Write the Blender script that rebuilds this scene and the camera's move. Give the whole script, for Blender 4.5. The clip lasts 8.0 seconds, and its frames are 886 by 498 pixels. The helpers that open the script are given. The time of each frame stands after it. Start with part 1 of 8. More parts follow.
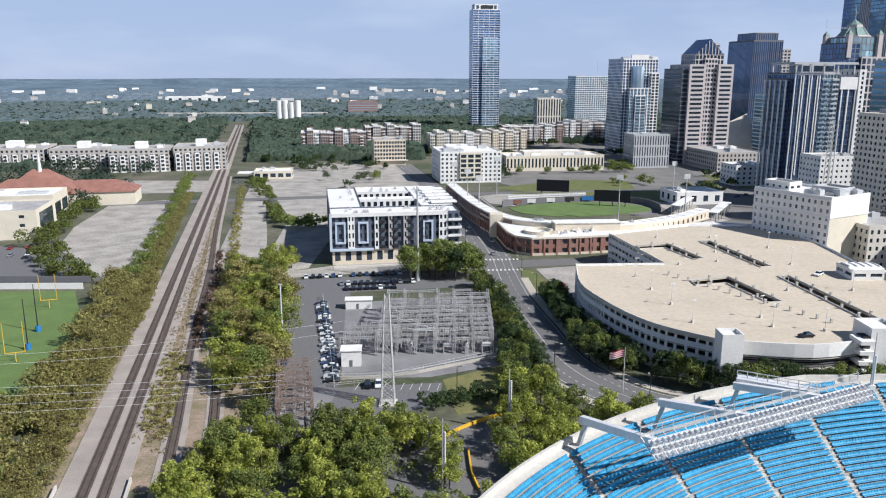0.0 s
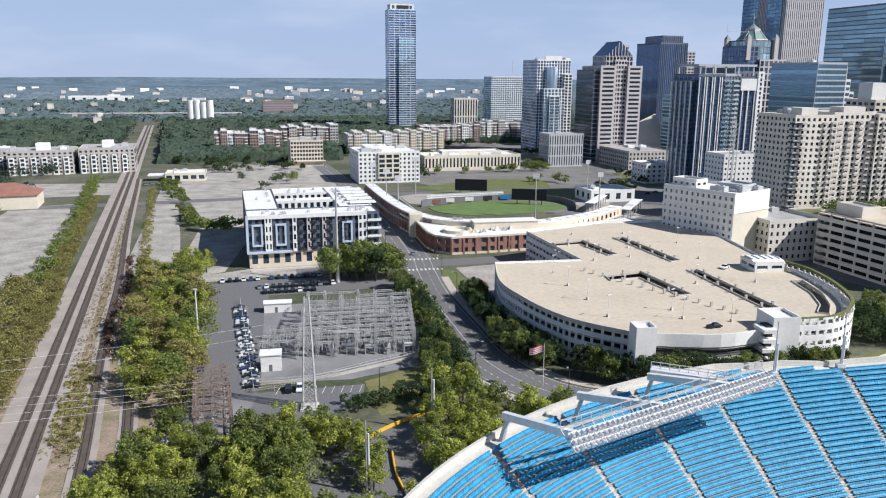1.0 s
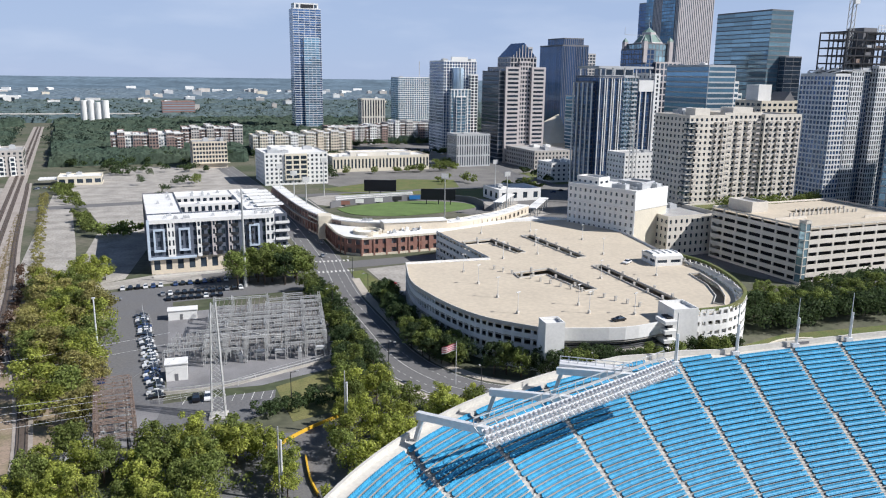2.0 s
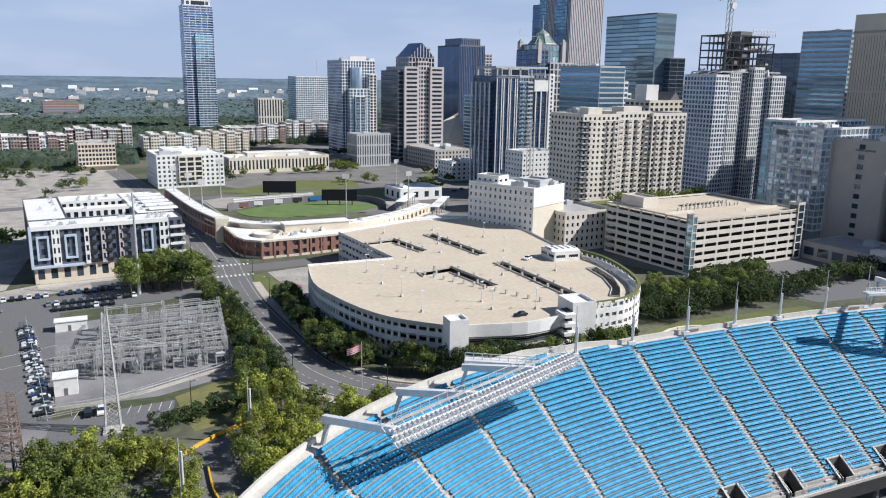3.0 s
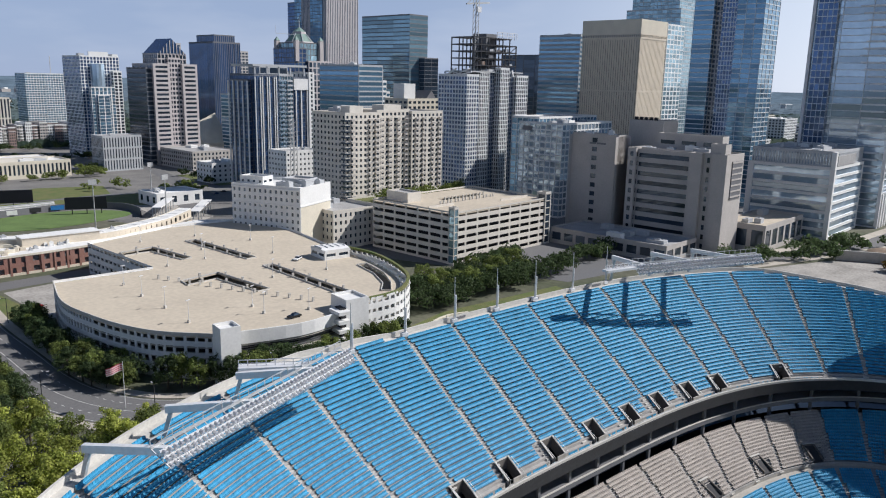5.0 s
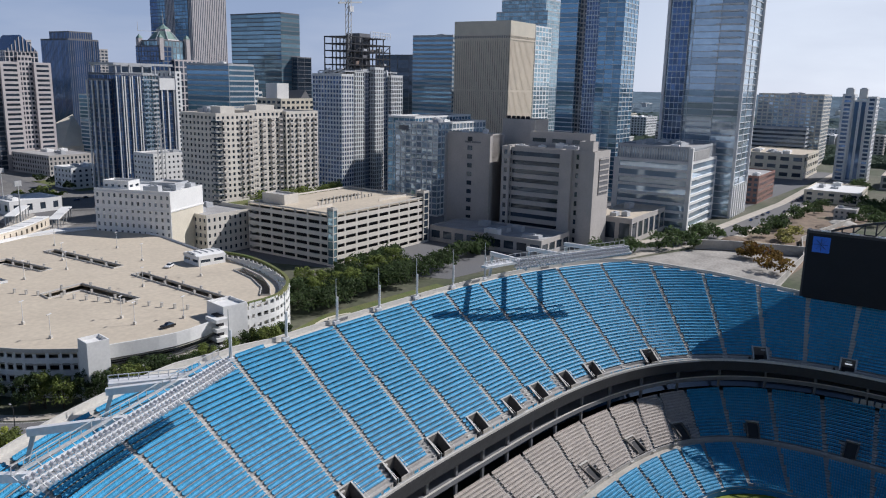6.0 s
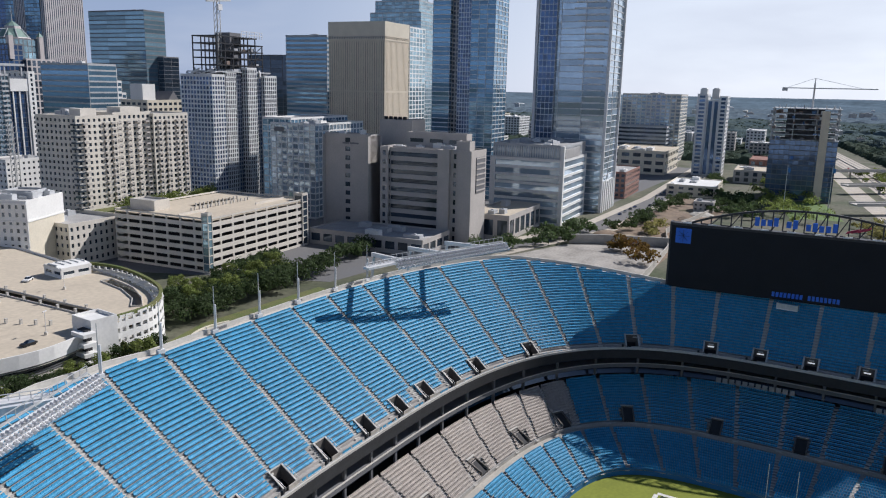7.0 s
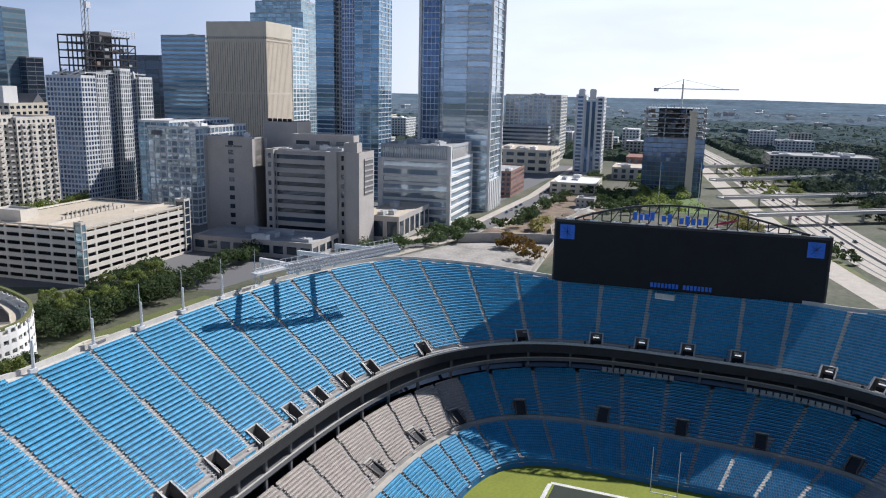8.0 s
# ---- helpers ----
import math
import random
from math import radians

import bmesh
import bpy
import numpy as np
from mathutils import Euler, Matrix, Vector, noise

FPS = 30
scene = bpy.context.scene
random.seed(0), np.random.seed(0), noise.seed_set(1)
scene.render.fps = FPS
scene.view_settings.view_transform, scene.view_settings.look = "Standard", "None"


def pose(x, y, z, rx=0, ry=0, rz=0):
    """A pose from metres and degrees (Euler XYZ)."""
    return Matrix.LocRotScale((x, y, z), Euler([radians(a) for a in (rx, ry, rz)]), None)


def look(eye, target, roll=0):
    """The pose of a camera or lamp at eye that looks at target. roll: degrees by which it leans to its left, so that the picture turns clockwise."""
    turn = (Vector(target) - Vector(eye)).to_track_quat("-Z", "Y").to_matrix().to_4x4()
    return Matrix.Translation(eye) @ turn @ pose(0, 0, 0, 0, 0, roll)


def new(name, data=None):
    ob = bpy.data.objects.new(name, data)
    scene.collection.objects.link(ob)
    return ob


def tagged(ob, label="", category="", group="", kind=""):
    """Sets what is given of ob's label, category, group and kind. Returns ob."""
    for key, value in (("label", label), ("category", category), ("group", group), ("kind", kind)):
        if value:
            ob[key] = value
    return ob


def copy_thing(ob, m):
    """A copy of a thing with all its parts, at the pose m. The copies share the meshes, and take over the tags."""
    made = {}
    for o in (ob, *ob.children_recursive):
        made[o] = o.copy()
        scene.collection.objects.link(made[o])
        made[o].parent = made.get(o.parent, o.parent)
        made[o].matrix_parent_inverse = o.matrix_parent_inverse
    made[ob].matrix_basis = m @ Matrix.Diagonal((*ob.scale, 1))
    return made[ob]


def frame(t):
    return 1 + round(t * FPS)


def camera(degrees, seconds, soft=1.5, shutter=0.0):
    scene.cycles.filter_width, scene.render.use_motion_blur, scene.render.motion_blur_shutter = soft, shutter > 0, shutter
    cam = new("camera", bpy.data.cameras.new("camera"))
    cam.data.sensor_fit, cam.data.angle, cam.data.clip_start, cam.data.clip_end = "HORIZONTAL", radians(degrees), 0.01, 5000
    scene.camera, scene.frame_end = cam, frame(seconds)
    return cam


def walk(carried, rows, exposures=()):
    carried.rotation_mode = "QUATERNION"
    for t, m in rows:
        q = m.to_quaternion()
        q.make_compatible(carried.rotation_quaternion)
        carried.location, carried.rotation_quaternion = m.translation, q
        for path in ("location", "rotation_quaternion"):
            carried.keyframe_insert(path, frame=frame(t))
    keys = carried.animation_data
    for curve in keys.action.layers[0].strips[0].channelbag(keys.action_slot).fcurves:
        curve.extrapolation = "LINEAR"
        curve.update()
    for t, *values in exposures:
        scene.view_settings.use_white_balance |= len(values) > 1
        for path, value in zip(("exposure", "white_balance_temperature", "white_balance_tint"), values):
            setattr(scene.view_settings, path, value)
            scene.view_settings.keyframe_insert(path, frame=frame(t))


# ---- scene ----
EYE = 88.0
cam = camera(59.9, 8.0, soft=1.1)
PATH = [(0.0, 0.000, -12.877, -0.095),
        (0.5, -3.135, -12.843, -0.236),
        (1.0, -6.043, -12.850, -0.381),
        (1.5, -9.202, -12.808, -0.534),
        (3.0, -20.165, -12.682, -0.881),
        (3.5, -23.712, -12.665, -0.951),
        (4.0, -28.504, -12.601, -1.059),
        (4.5, -33.046, -12.528, -1.130),
        (6.0, -46.640, -12.287, -1.260),
        (6.5, -51.137, -12.153, -1.236),
        (7.0, -55.661, -12.042, -1.250),
        (7.5, -59.995, -11.910, -1.160),
        (8.0, -64.003, -11.777, -1.143)]
walk(cam, [(t, pose(0, 0, EYE, 90 + p, r, y)) for t, y, p, r in PATH], [(0.0, 0.38, 5800, 12), (3.0, 0.37, 5860, 12), (4.5, 0.22, 5860, 12), (6.0, -0.04, 5780, 14), (7.0, 0.04, 5850, 14), (8.0, 0.30, 5800, 14)])

# ---- light ----
SUN = Vector((0.72, -0.33, 0.68)).normalized()
world = bpy.data.worlds.new("world")
scene.world = world
world.use_nodes = True
wn = world.node_tree
sky = wn.nodes.new("ShaderNodeTexSky")
sky.sky_type = "NISHITA"
sky.sun_disc = False
sky.sun_elevation = math.asin(SUN.z)
sky.sun_rotation = math.atan2(SUN.x, SUN.y)
sky.dust_density = 0.0
sky.air_density = 1.0
sky.ozone_density = 2.0
# haze near the horizon, brighter towards the sun, with faint cloud streaks
coord = wn.nodes.new("ShaderNodeTexCoord")


def world_node(kind, **values):
    n = wn.nodes.new(kind)
    for k, v in values.items():
        n.inputs[k.replace("_", " ")].default_value = v
    return n


split = world_node("ShaderNodeSeparateXYZ")
low = world_node("ShaderNodeMapRange", From_Min=0.0, From_Max=0.62, To_Min=0.86, To_Max=0.0)
low.interpolation_type = "SMOOTHSTEP"
side = wn.nodes.new("ShaderNodeVectorMath")
side.operation = "DOT_PRODUCT"
side.inputs[1].default_value = Vector((SUN.x, SUN.y, 0)).normalized()
glow = world_node("ShaderNodeMapRange", From_Min=0.15, From_Max=0.95, To_Min=0.0, To_Max=1.0)
glow.interpolation_type = "SMOOTHSTEP"
tone = world_node("ShaderNodeMix")
tone.data_type = "RGBA"
tone.inputs["A"].default_value = (7.4, 8.9, 11.8, 1)
tone.inputs["B"].default_value = (21, 21.2, 21, 1)
haze = world_node("ShaderNodeMix")
haze.data_type = "RGBA"
stretch = world_node("ShaderNodeMapping", Scale=(2.2, 2.2, 9.0))
cloud = world_node("ShaderNodeTexNoise", Scale=1.6, Detail=6.0)
wisp = world_node("ShaderNodeMapRange", From_Min=0.5, From_Max=0.72, To_Min=0.0, To_Max=0.5)
thinner = wn.nodes.new("ShaderNodeMath")
thinner.operation = "MULTIPLY"
streak = world_node("ShaderNodeMix")
streak.data_type = "RGBA"
streak.inputs["B"].default_value = (12.0, 12.6, 13.6, 1)
for a_, b_ in ((coord.outputs["Generated"], split.inputs[0]), (split.outputs["Z"], low.inputs["Value"]), (coord.outputs["Generated"], side.inputs[0]), (side.outputs["Value"], glow.inputs["Value"]),
               (glow.outputs["Result"], tone.inputs["Factor"]), (sky.outputs[0], haze.inputs["A"]), (tone.outputs["Result"], haze.inputs["B"]), (low.outputs["Result"], haze.inputs["Factor"]),
               (coord.outputs["Generated"], stretch.inputs["Vector"]), (stretch.outputs["Vector"], cloud.inputs["Vector"]), (cloud.outputs["Fac"], wisp.inputs["Value"]), (wisp.outputs["Result"], thinner.inputs[0]),
               (low.outputs["Result"], thinner.inputs[1]), (haze.outputs["Result"], streak.inputs["A"]), (thinner.outputs["Value"], streak.inputs["Factor"]), (streak.outputs["Result"], wn.nodes["Background"].inputs[0])):
    wn.links.new(a_, b_)
wn.nodes["Background"].inputs[1].default_value = 0.048
sun = new("sun", bpy.data.lights.new("sun", "SUN"))
sun.data.energy = 4.8
sun.data.angle = radians(0.53)
sun.data.color = (1.0, 0.93, 0.82)
sun.matrix_world = look(SUN * 500, (0, 0, 0))


# ---- materials ----
def mat(name, col, rough=0.8, metal=0.0, var=0.25, size=3.0, fine=0.4, bump=0.0, col2=None, island=0.0, each=0.0, spec=0.5, thin=0.0):
    """A procedural surface: a base colour, large stains, fine grain, and where asked a tint by piece or by object."""
    m = bpy.data.materials.new(name)
    m.use_nodes = True
    nt = m.node_tree
    b = nt.nodes["Principled BSDF"]
    b.inputs["Roughness"].default_value = rough
    b.inputs["Metallic"].default_value = metal
    b.inputs["Specular IOR Level"].default_value = spec
    geo = nt.nodes.new("ShaderNodeNewGeometry")
    n1 = nt.nodes.new("ShaderNodeTexNoise")
    n1.inputs["Scale"].default_value = 1.0 / size
    n1.inputs["Detail"].default_value = 5.0
    n2 = nt.nodes.new("ShaderNodeTexNoise")
    n2.inputs["Scale"].default_value = 1.0 / fine
    n2.inputs["Detail"].default_value = 3.0
    nt.links.new(geo.outputs["Position"], n1.inputs["Vector"])
    nt.links.new(geo.outputs["Position"], n2.inputs["Vector"])
    mix = nt.nodes.new("ShaderNodeMix")
    mix.data_type = "RGBA"
    c2 = col2 or tuple(c * 0.55 for c in col)
    mix.inputs["A"].default_value = (*col, 1)
    mix.inputs["B"].default_value = (*c2, 1)
    ramp = nt.nodes.new("ShaderNodeMapRange")
    ramp.inputs["From Min"].default_value = 0.35
    ramp.inputs["From Max"].default_value = 0.75
    ramp.inputs["To Max"].default_value = min(1.0, var * 2.2)
    nt.links.new(n1.outputs["Fac"], ramp.inputs["Value"])
    nt.links.new(ramp.outputs["Result"], mix.inputs["Factor"])
    val = nt.nodes.new("ShaderNodeHueSaturation")
    nt.links.new(mix.outputs["Result"], val.inputs["Color"])
    gr = nt.nodes.new("ShaderNodeMapRange")
    gr.inputs["From Min"].default_value = 0.3
    gr.inputs["From Max"].default_value = 0.7
    gr.inputs["To Min"].default_value = 1 - var * 0.5
    gr.inputs["To Max"].default_value = 1 + var * 0.5
    nt.links.new(n2.outputs["Fac"], gr.inputs["Value"])
    last = gr.outputs["Result"]
    for amount, node, sock in ((island, geo, "Random Per Island"), (each, None, "Random")):
        if amount:
            src = node or nt.nodes.new("ShaderNodeObjectInfo")
            r = nt.nodes.new("ShaderNodeMapRange")
            r.inputs["To Min"].default_value = 1 - amount
            r.inputs["To Max"].default_value = 1 + amount
            nt.links.new(src.outputs[sock], r.inputs["Value"])
            mul = nt.nodes.new("ShaderNodeMath")
            mul.operation = "MULTIPLY"
            nt.links.new(last, mul.inputs[0])
            nt.links.new(r.outputs["Result"], mul.inputs[1])
            last = mul.outputs[0]
    nt.links.new(last, val.inputs["Value"])
    nt.links.new(val.outputs["Color"], b.inputs["Base Color"])
    if thin:
        tl = nt.nodes.new("ShaderNodeBsdfTranslucent")
        sh = nt.nodes.new("ShaderNodeMixShader")
        sh.inputs["Fac"].default_value = thin
        nt.links.new(val.outputs["Color"], tl.inputs["Color"])
        nt.links.new(b.outputs["BSDF"], sh.inputs[1])
        nt.links.new(tl.outputs["BSDF"], sh.inputs[2])
        nt.links.new(sh.outputs["Shader"], nt.nodes["Material Output"].inputs["Surface"])
    if bump:
        bn = nt.nodes.new("ShaderNodeBump")
        bn.inputs["Strength"].default_value = 0.6
        bn.inputs["Distance"].default_value = bump
        nt.links.new(n2.outputs["Fac"], bn.inputs["Height"])
        nt.links.new(bn.outputs["Normal"], b.inputs["Normal"])
    return m


def glass(name, col, rough=0.06, each=0.0, island=0.35, metal=0.55):
    """Coated window glass seen from outside: dark, mirror-like, pane by pane a little different."""
    return mat(name, col, rough, metal, var=0.15, size=9.0, fine=2.5, island=island, each=each, spec=0.8)


M = {
    "concrete": mat("concrete", (0.46, 0.43, 0.38), 0.85, var=0.22, size=6, fine=0.5, bump=0.01),
    "pale_concrete": mat("pale_concrete", (0.57, 0.545, 0.495), 0.85, var=0.16, size=9, fine=0.6, bump=0.01),
    "deck_concrete": mat("deck_concrete", (0.56, 0.485, 0.375), 0.88, var=0.16, size=16, fine=1.6, col2=(0.42, 0.36, 0.28), bump=0.01),
    "tread": mat("tread", (0.42, 0.40, 0.375), 0.88, var=0.25, size=5, fine=0.4),
    # concrete darkened to carry the shade inside the stair exits
    "shaded_concrete": mat("shaded_concrete", (0.15, 0.135, 0.12), 0.9, var=0.3, size=2, fine=0.3),
    "white_wall": mat("white_wall", (0.78, 0.77, 0.74), 0.75, var=0.1, size=7, fine=0.8),
    "white_roof": mat("white_roof", (0.80, 0.79, 0.76), 0.7, var=0.12, size=8, fine=1.2),
    "grey_roof": mat("grey_roof", (0.42, 0.41, 0.40), 0.9, var=0.3, size=8, fine=0.8),
    "tan_wall": mat("tan_wall", (0.66, 0.58, 0.46), 0.85, var=0.12, size=8, fine=0.8),
    "beige_wall": mat("beige_wall", (0.65, 0.605, 0.53), 0.85, var=0.12, size=8, fine=0.8),
    "cream_wall": mat("cream_wall", (0.68, 0.62, 0.50), 0.85, var=0.12, size=8, fine=0.8),
    "stone_wall": mat("stone_wall", (0.48, 0.445, 0.41), 0.85, var=0.14, size=8, fine=0.8),
    "pink_stone": mat("pink_stone", (0.53, 0.48, 0.465), 0.6, var=0.12, size=8, fine=0.8),
    "pale_panel": mat("pale_panel", (0.70, 0.70, 0.69), 0.7, var=0.14, size=7, fine=0.8),
    "grey_wall": mat("grey_wall", (0.46, 0.47, 0.48), 0.8, var=0.12, size=8, fine=0.8),
    "dark_grey_wall": mat("dark_grey_wall", (0.16, 0.16, 0.17), 0.7, var=0.14, size=6, fine=0.8),
    "slate_wall": mat("slate_wall", (0.10, 0.115, 0.15), 0.7, var=0.14, size=6, fine=0.8),
    "blue_panel": mat("blue_panel", (0.50, 0.58, 0.68), 0.6, var=0.12, size=6, fine=0.8),
    "brick": mat("brick", (0.29, 0.165, 0.13), 0.9, var=0.3, size=4, fine=0.5, col2=(0.2, 0.08, 0.06)),
    "brown_brick": mat("brown_brick", (0.30, 0.215, 0.185), 0.9, var=0.25, size=5, fine=0.6),
    "red_roof": mat("red_roof", (0.30, 0.145, 0.11), 0.85, var=0.3, size=5, fine=0.6),
    "asphalt": mat("asphalt", (0.145, 0.142, 0.142), 0.9, var=0.3, size=12, fine=0.6, col2=(0.17, 0.165, 0.16)),
    "lot_asphalt": mat("lot_asphalt", (0.145, 0.145, 0.15), 0.9, var=0.35, size=10, fine=0.7, col2=(0.15, 0.145, 0.14)),
    "old_pavement": mat("old_pavement", (0.42, 0.39, 0.35), 0.92, var=0.45, size=11, fine=1.2, col2=(0.24, 0.225, 0.20)),
    "city_pavement": mat("city_pavement", (0.21, 0.20, 0.185), 0.92, var=0.4, size=18, fine=1.5, col2=(0.13, 0.125, 0.12)),
    "sidewalk": mat("sidewalk", (0.50, 0.45, 0.38), 0.9, var=0.2, size=5, fine=0.6),
    "gravel": mat("gravel", (0.24, 0.235, 0.24), 0.95, var=0.3, size=9, fine=0.35, bump=0.03),
    "ballast": mat("ballast", (0.38, 0.335, 0.295), 0.95, var=0.25, size=8, fine=0.35, bump=0.03),
    "tie": mat("tie", (0.11, 0.085, 0.068), 0.95, var=0.4, size=2, fine=0.3, island=0.3),
    "rail_steel": mat("rail_steel", (0.22, 0.19, 0.17), 0.45, 0.8, var=0.3, size=3, fine=0.4),
    "grass": mat("grass", (0.10, 0.135, 0.035), 0.95, var=0.5, size=7, fine=0.6, col2=(0.17, 0.155, 0.06), bump=0.05),
    "dry_grass": mat("dry_grass", (0.20, 0.185, 0.07), 0.95, var=0.5, size=6, fine=0.6, col2=(0.12, 0.135, 0.045), bump=0.05),
    "turf": mat("turf", (0.13, 0.20, 0.055), 0.95, var=0.25, size=9, fine=0.6),
    "field_turf": mat("field_turf", (0.22, 0.25, 0.03), 0.95, var=0.2, size=12, fine=0.8),
    "dirt": mat("dirt", (0.25, 0.185, 0.13), 0.95, var=0.4, size=6, fine=0.6, bump=0.05),
    "dry_ground": mat("dry_ground", (0.33, 0.25, 0.19), 0.95, var=0.45, size=5, fine=0.6, col2=(0.16, 0.15, 0.07), bump=0.05),
    "terrain": mat("terrain", (0.06, 0.075, 0.035), 0.95, var=0.5, size=38, fine=3.0, col2=(0.16, 0.145, 0.11), bump=0.1),
    "yard_steel": mat("yard_steel", (0.50, 0.50, 0.49), 0.6, 0.3, var=0.35, size=4, fine=0.6, island=0.2),
    "steel": mat("steel", (0.58, 0.58, 0.57), 0.5, 0.3, var=0.25, size=4, fine=0.6),
    "white_steel": mat("white_steel", (0.72, 0.72, 0.72), 0.5, 0.1, var=0.12, size=4, fine=0.6),
    "dark_steel": mat("dark_steel", (0.05, 0.05, 0.055), 0.5, 0.4, var=0.25, size=4, fine=0.6),
    "rust": mat("rust", (0.22, 0.14, 0.10), 0.85, 0.2, var=0.5, size=2, fine=0.3, col2=(0.3, 0.27, 0.25)),
    "yellow": mat("yellow", (0.75, 0.45, 0.03), 0.7, var=0.2, size=3, fine=0.5),
    "paint_line": mat("paint_line", (0.75, 0.74, 0.70), 0.8, var=0.3, size=2, fine=0.4),
    "seat_blue": mat("seat_blue", (0.054, 0.282, 0.475), 0.5, var=0.14, size=6, fine=0.7, island=0.14, spec=0.22),
    "seat_grey": mat("seat_grey", (0.43, 0.385, 0.345), 0.65, var=0.12, size=6, fine=0.7, island=0.07, spec=0.2),
    "seat_green": mat("seat_green", (0.05, 0.065, 0.06), 0.6, var=0.2, size=4, fine=0.5),
    "wall_blue": mat("wall_blue", (0.03, 0.18, 0.46), 0.6, var=0.12, size=6, fine=0.7),
    "badge_blue": mat("badge_blue", (0.035, 0.17, 0.72), 0.5, var=0.1),
    "sign_red": mat("sign_red", (0.45, 0.03, 0.08), 0.5, var=0.1),
    "end_zone": mat("end_zone", (0.03, 0.04, 0.03), 0.9, var=0.2),
    "insulator": mat("insulator", (0.30, 0.27, 0.25), 0.3, var=0.2),
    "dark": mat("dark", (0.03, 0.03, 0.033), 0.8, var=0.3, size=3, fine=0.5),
    "copper": mat("copper", (0.20, 0.30, 0.26), 0.7, var=0.3, size=3, fine=0.6, col2=(0.12, 0.17, 0.15)),
    "screen": mat("screen", (0.016, 0.018, 0.023), 0.6, var=0.15, size=5, fine=0.3, spec=0.2),
    "lens": mat("lens", (0.62, 0.62, 0.63), 0.25, 0.5, var=0.2, size=1, fine=0.3, island=0.25),
    "bark": mat("bark", (0.10, 0.075, 0.055), 0.95, var=0.4, size=1, fine=0.2),
    "leaf_dark": mat("leaf_dark", (0.085, 0.125, 0.05), 0.75, var=0.5, size=3, fine=0.7, island=0.45, each=0.25, spec=0.25, thin=0.5),
    "leaf_mid": mat("leaf_mid", (0.235, 0.285, 0.08), 0.75, var=0.5, size=3, fine=0.7, island=0.45, each=0.25, spec=0.25, thin=0.5),
    "leaf_light": mat("leaf_light", (0.47, 0.50, 0.115), 0.75, var=0.5, size=3, fine=0.7, col2=(0.14, 0.18, 0.03), island=0.4, each=0.2, spec=0.25, thin=0.5),
    "leaf_olive": mat("leaf_olive", (0.37, 0.355, 0.125), 0.8, var=0.5, size=3, fine=0.7, col2=(0.21, 0.175, 0.07), island=0.4, each=0.25, spec=0.25, thin=0.5),
    "leaf_autumn": mat("leaf_autumn", (0.21, 0.15, 0.035), 0.8, var=0.5, size=3, fine=0.7, col2=(0.16, 0.07, 0.03), island=0.4, each=0.25, spec=0.25, thin=0.5),
    "dry_weed": mat("dry_weed", (0.34, 0.27, 0.15), 0.9, var=0.5, size=3, fine=0.7, col2=(0.2, 0.17, 0.07), island=0.4, spec=0.1, thin=0.4),
    "brush": mat("brush", (0.13, 0.085, 0.06), 0.9, var=0.5, size=3, fine=0.7, island=0.4, spec=0.1),
    "glass_blue": glass("glass_blue", (0.18, 0.33, 0.47)),
    "glass_dark": glass("glass_dark", (0.06, 0.085, 0.12)),
    "glass_navy": glass("glass_navy", (0.08, 0.15, 0.30)),
    "glass_pale": glass("glass_pale", (0.47, 0.58, 0.68)),
    "glass_green": glass("glass_green", (0.29, 0.43, 0.50)),
    "glass_bronze": glass("glass_bronze", (0.36, 0.31, 0.25)),
    "pane": glass("pane", (0.15, 0.18, 0.22), each=0.5, island=0.0),
    "car_white": mat("car_white", (0.75, 0.75, 0.74), 0.25, var=0.05),
    "car_black": mat("car_black", (0.012, 0.012, 0.014), 0.2, var=0.05),
    "car_silver": mat("car_silver", (0.42, 0.43, 0.45), 0.25, 0.5, var=0.05),
    "car_blue": mat("car_blue", (0.03, 0.06, 0.16), 0.25, var=0.05),
    "car_red": mat("car_red", (0.35, 0.02, 0.02), 0.25, var=0.05),
    "tyre": mat("tyre", (0.02, 0.02, 0.02), 0.9, var=0.1),
    # distance haze is mixed into these base colours, paler and bluer further off
    "hazed_hill": mat("hazed_hill", (0.15, 0.205, 0.255), 1.0, var=0.4, size=180, fine=30, spec=0.0),
    "hazed_wood": mat("hazed_wood", (0.12, 0.16, 0.20), 1.0, var=0.4, size=150, fine=14, col2=(0.15, 0.185, 0.205), spec=0.0),
    "hazed_mid": mat("hazed_mid", (0.085, 0.118, 0.13), 1.0, var=0.45, size=120, fine=9, col2=(0.105, 0.13, 0.12), spec=0.0),
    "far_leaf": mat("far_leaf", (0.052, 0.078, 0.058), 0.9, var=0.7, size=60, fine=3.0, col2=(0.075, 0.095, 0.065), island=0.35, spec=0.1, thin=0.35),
}

lit = M["lit_sign"] = mat("lit_sign", (0.8, 0.8, 0.78), 0.5, var=0.05)
lit.node_tree.nodes["Principled BSDF"].inputs["Emission Color"].default_value = (1.0, 0.98, 0.92, 1)
lit.node_tree.nodes["Principled BSDF"].inputs["Emission Strength"].default_value = 0.45


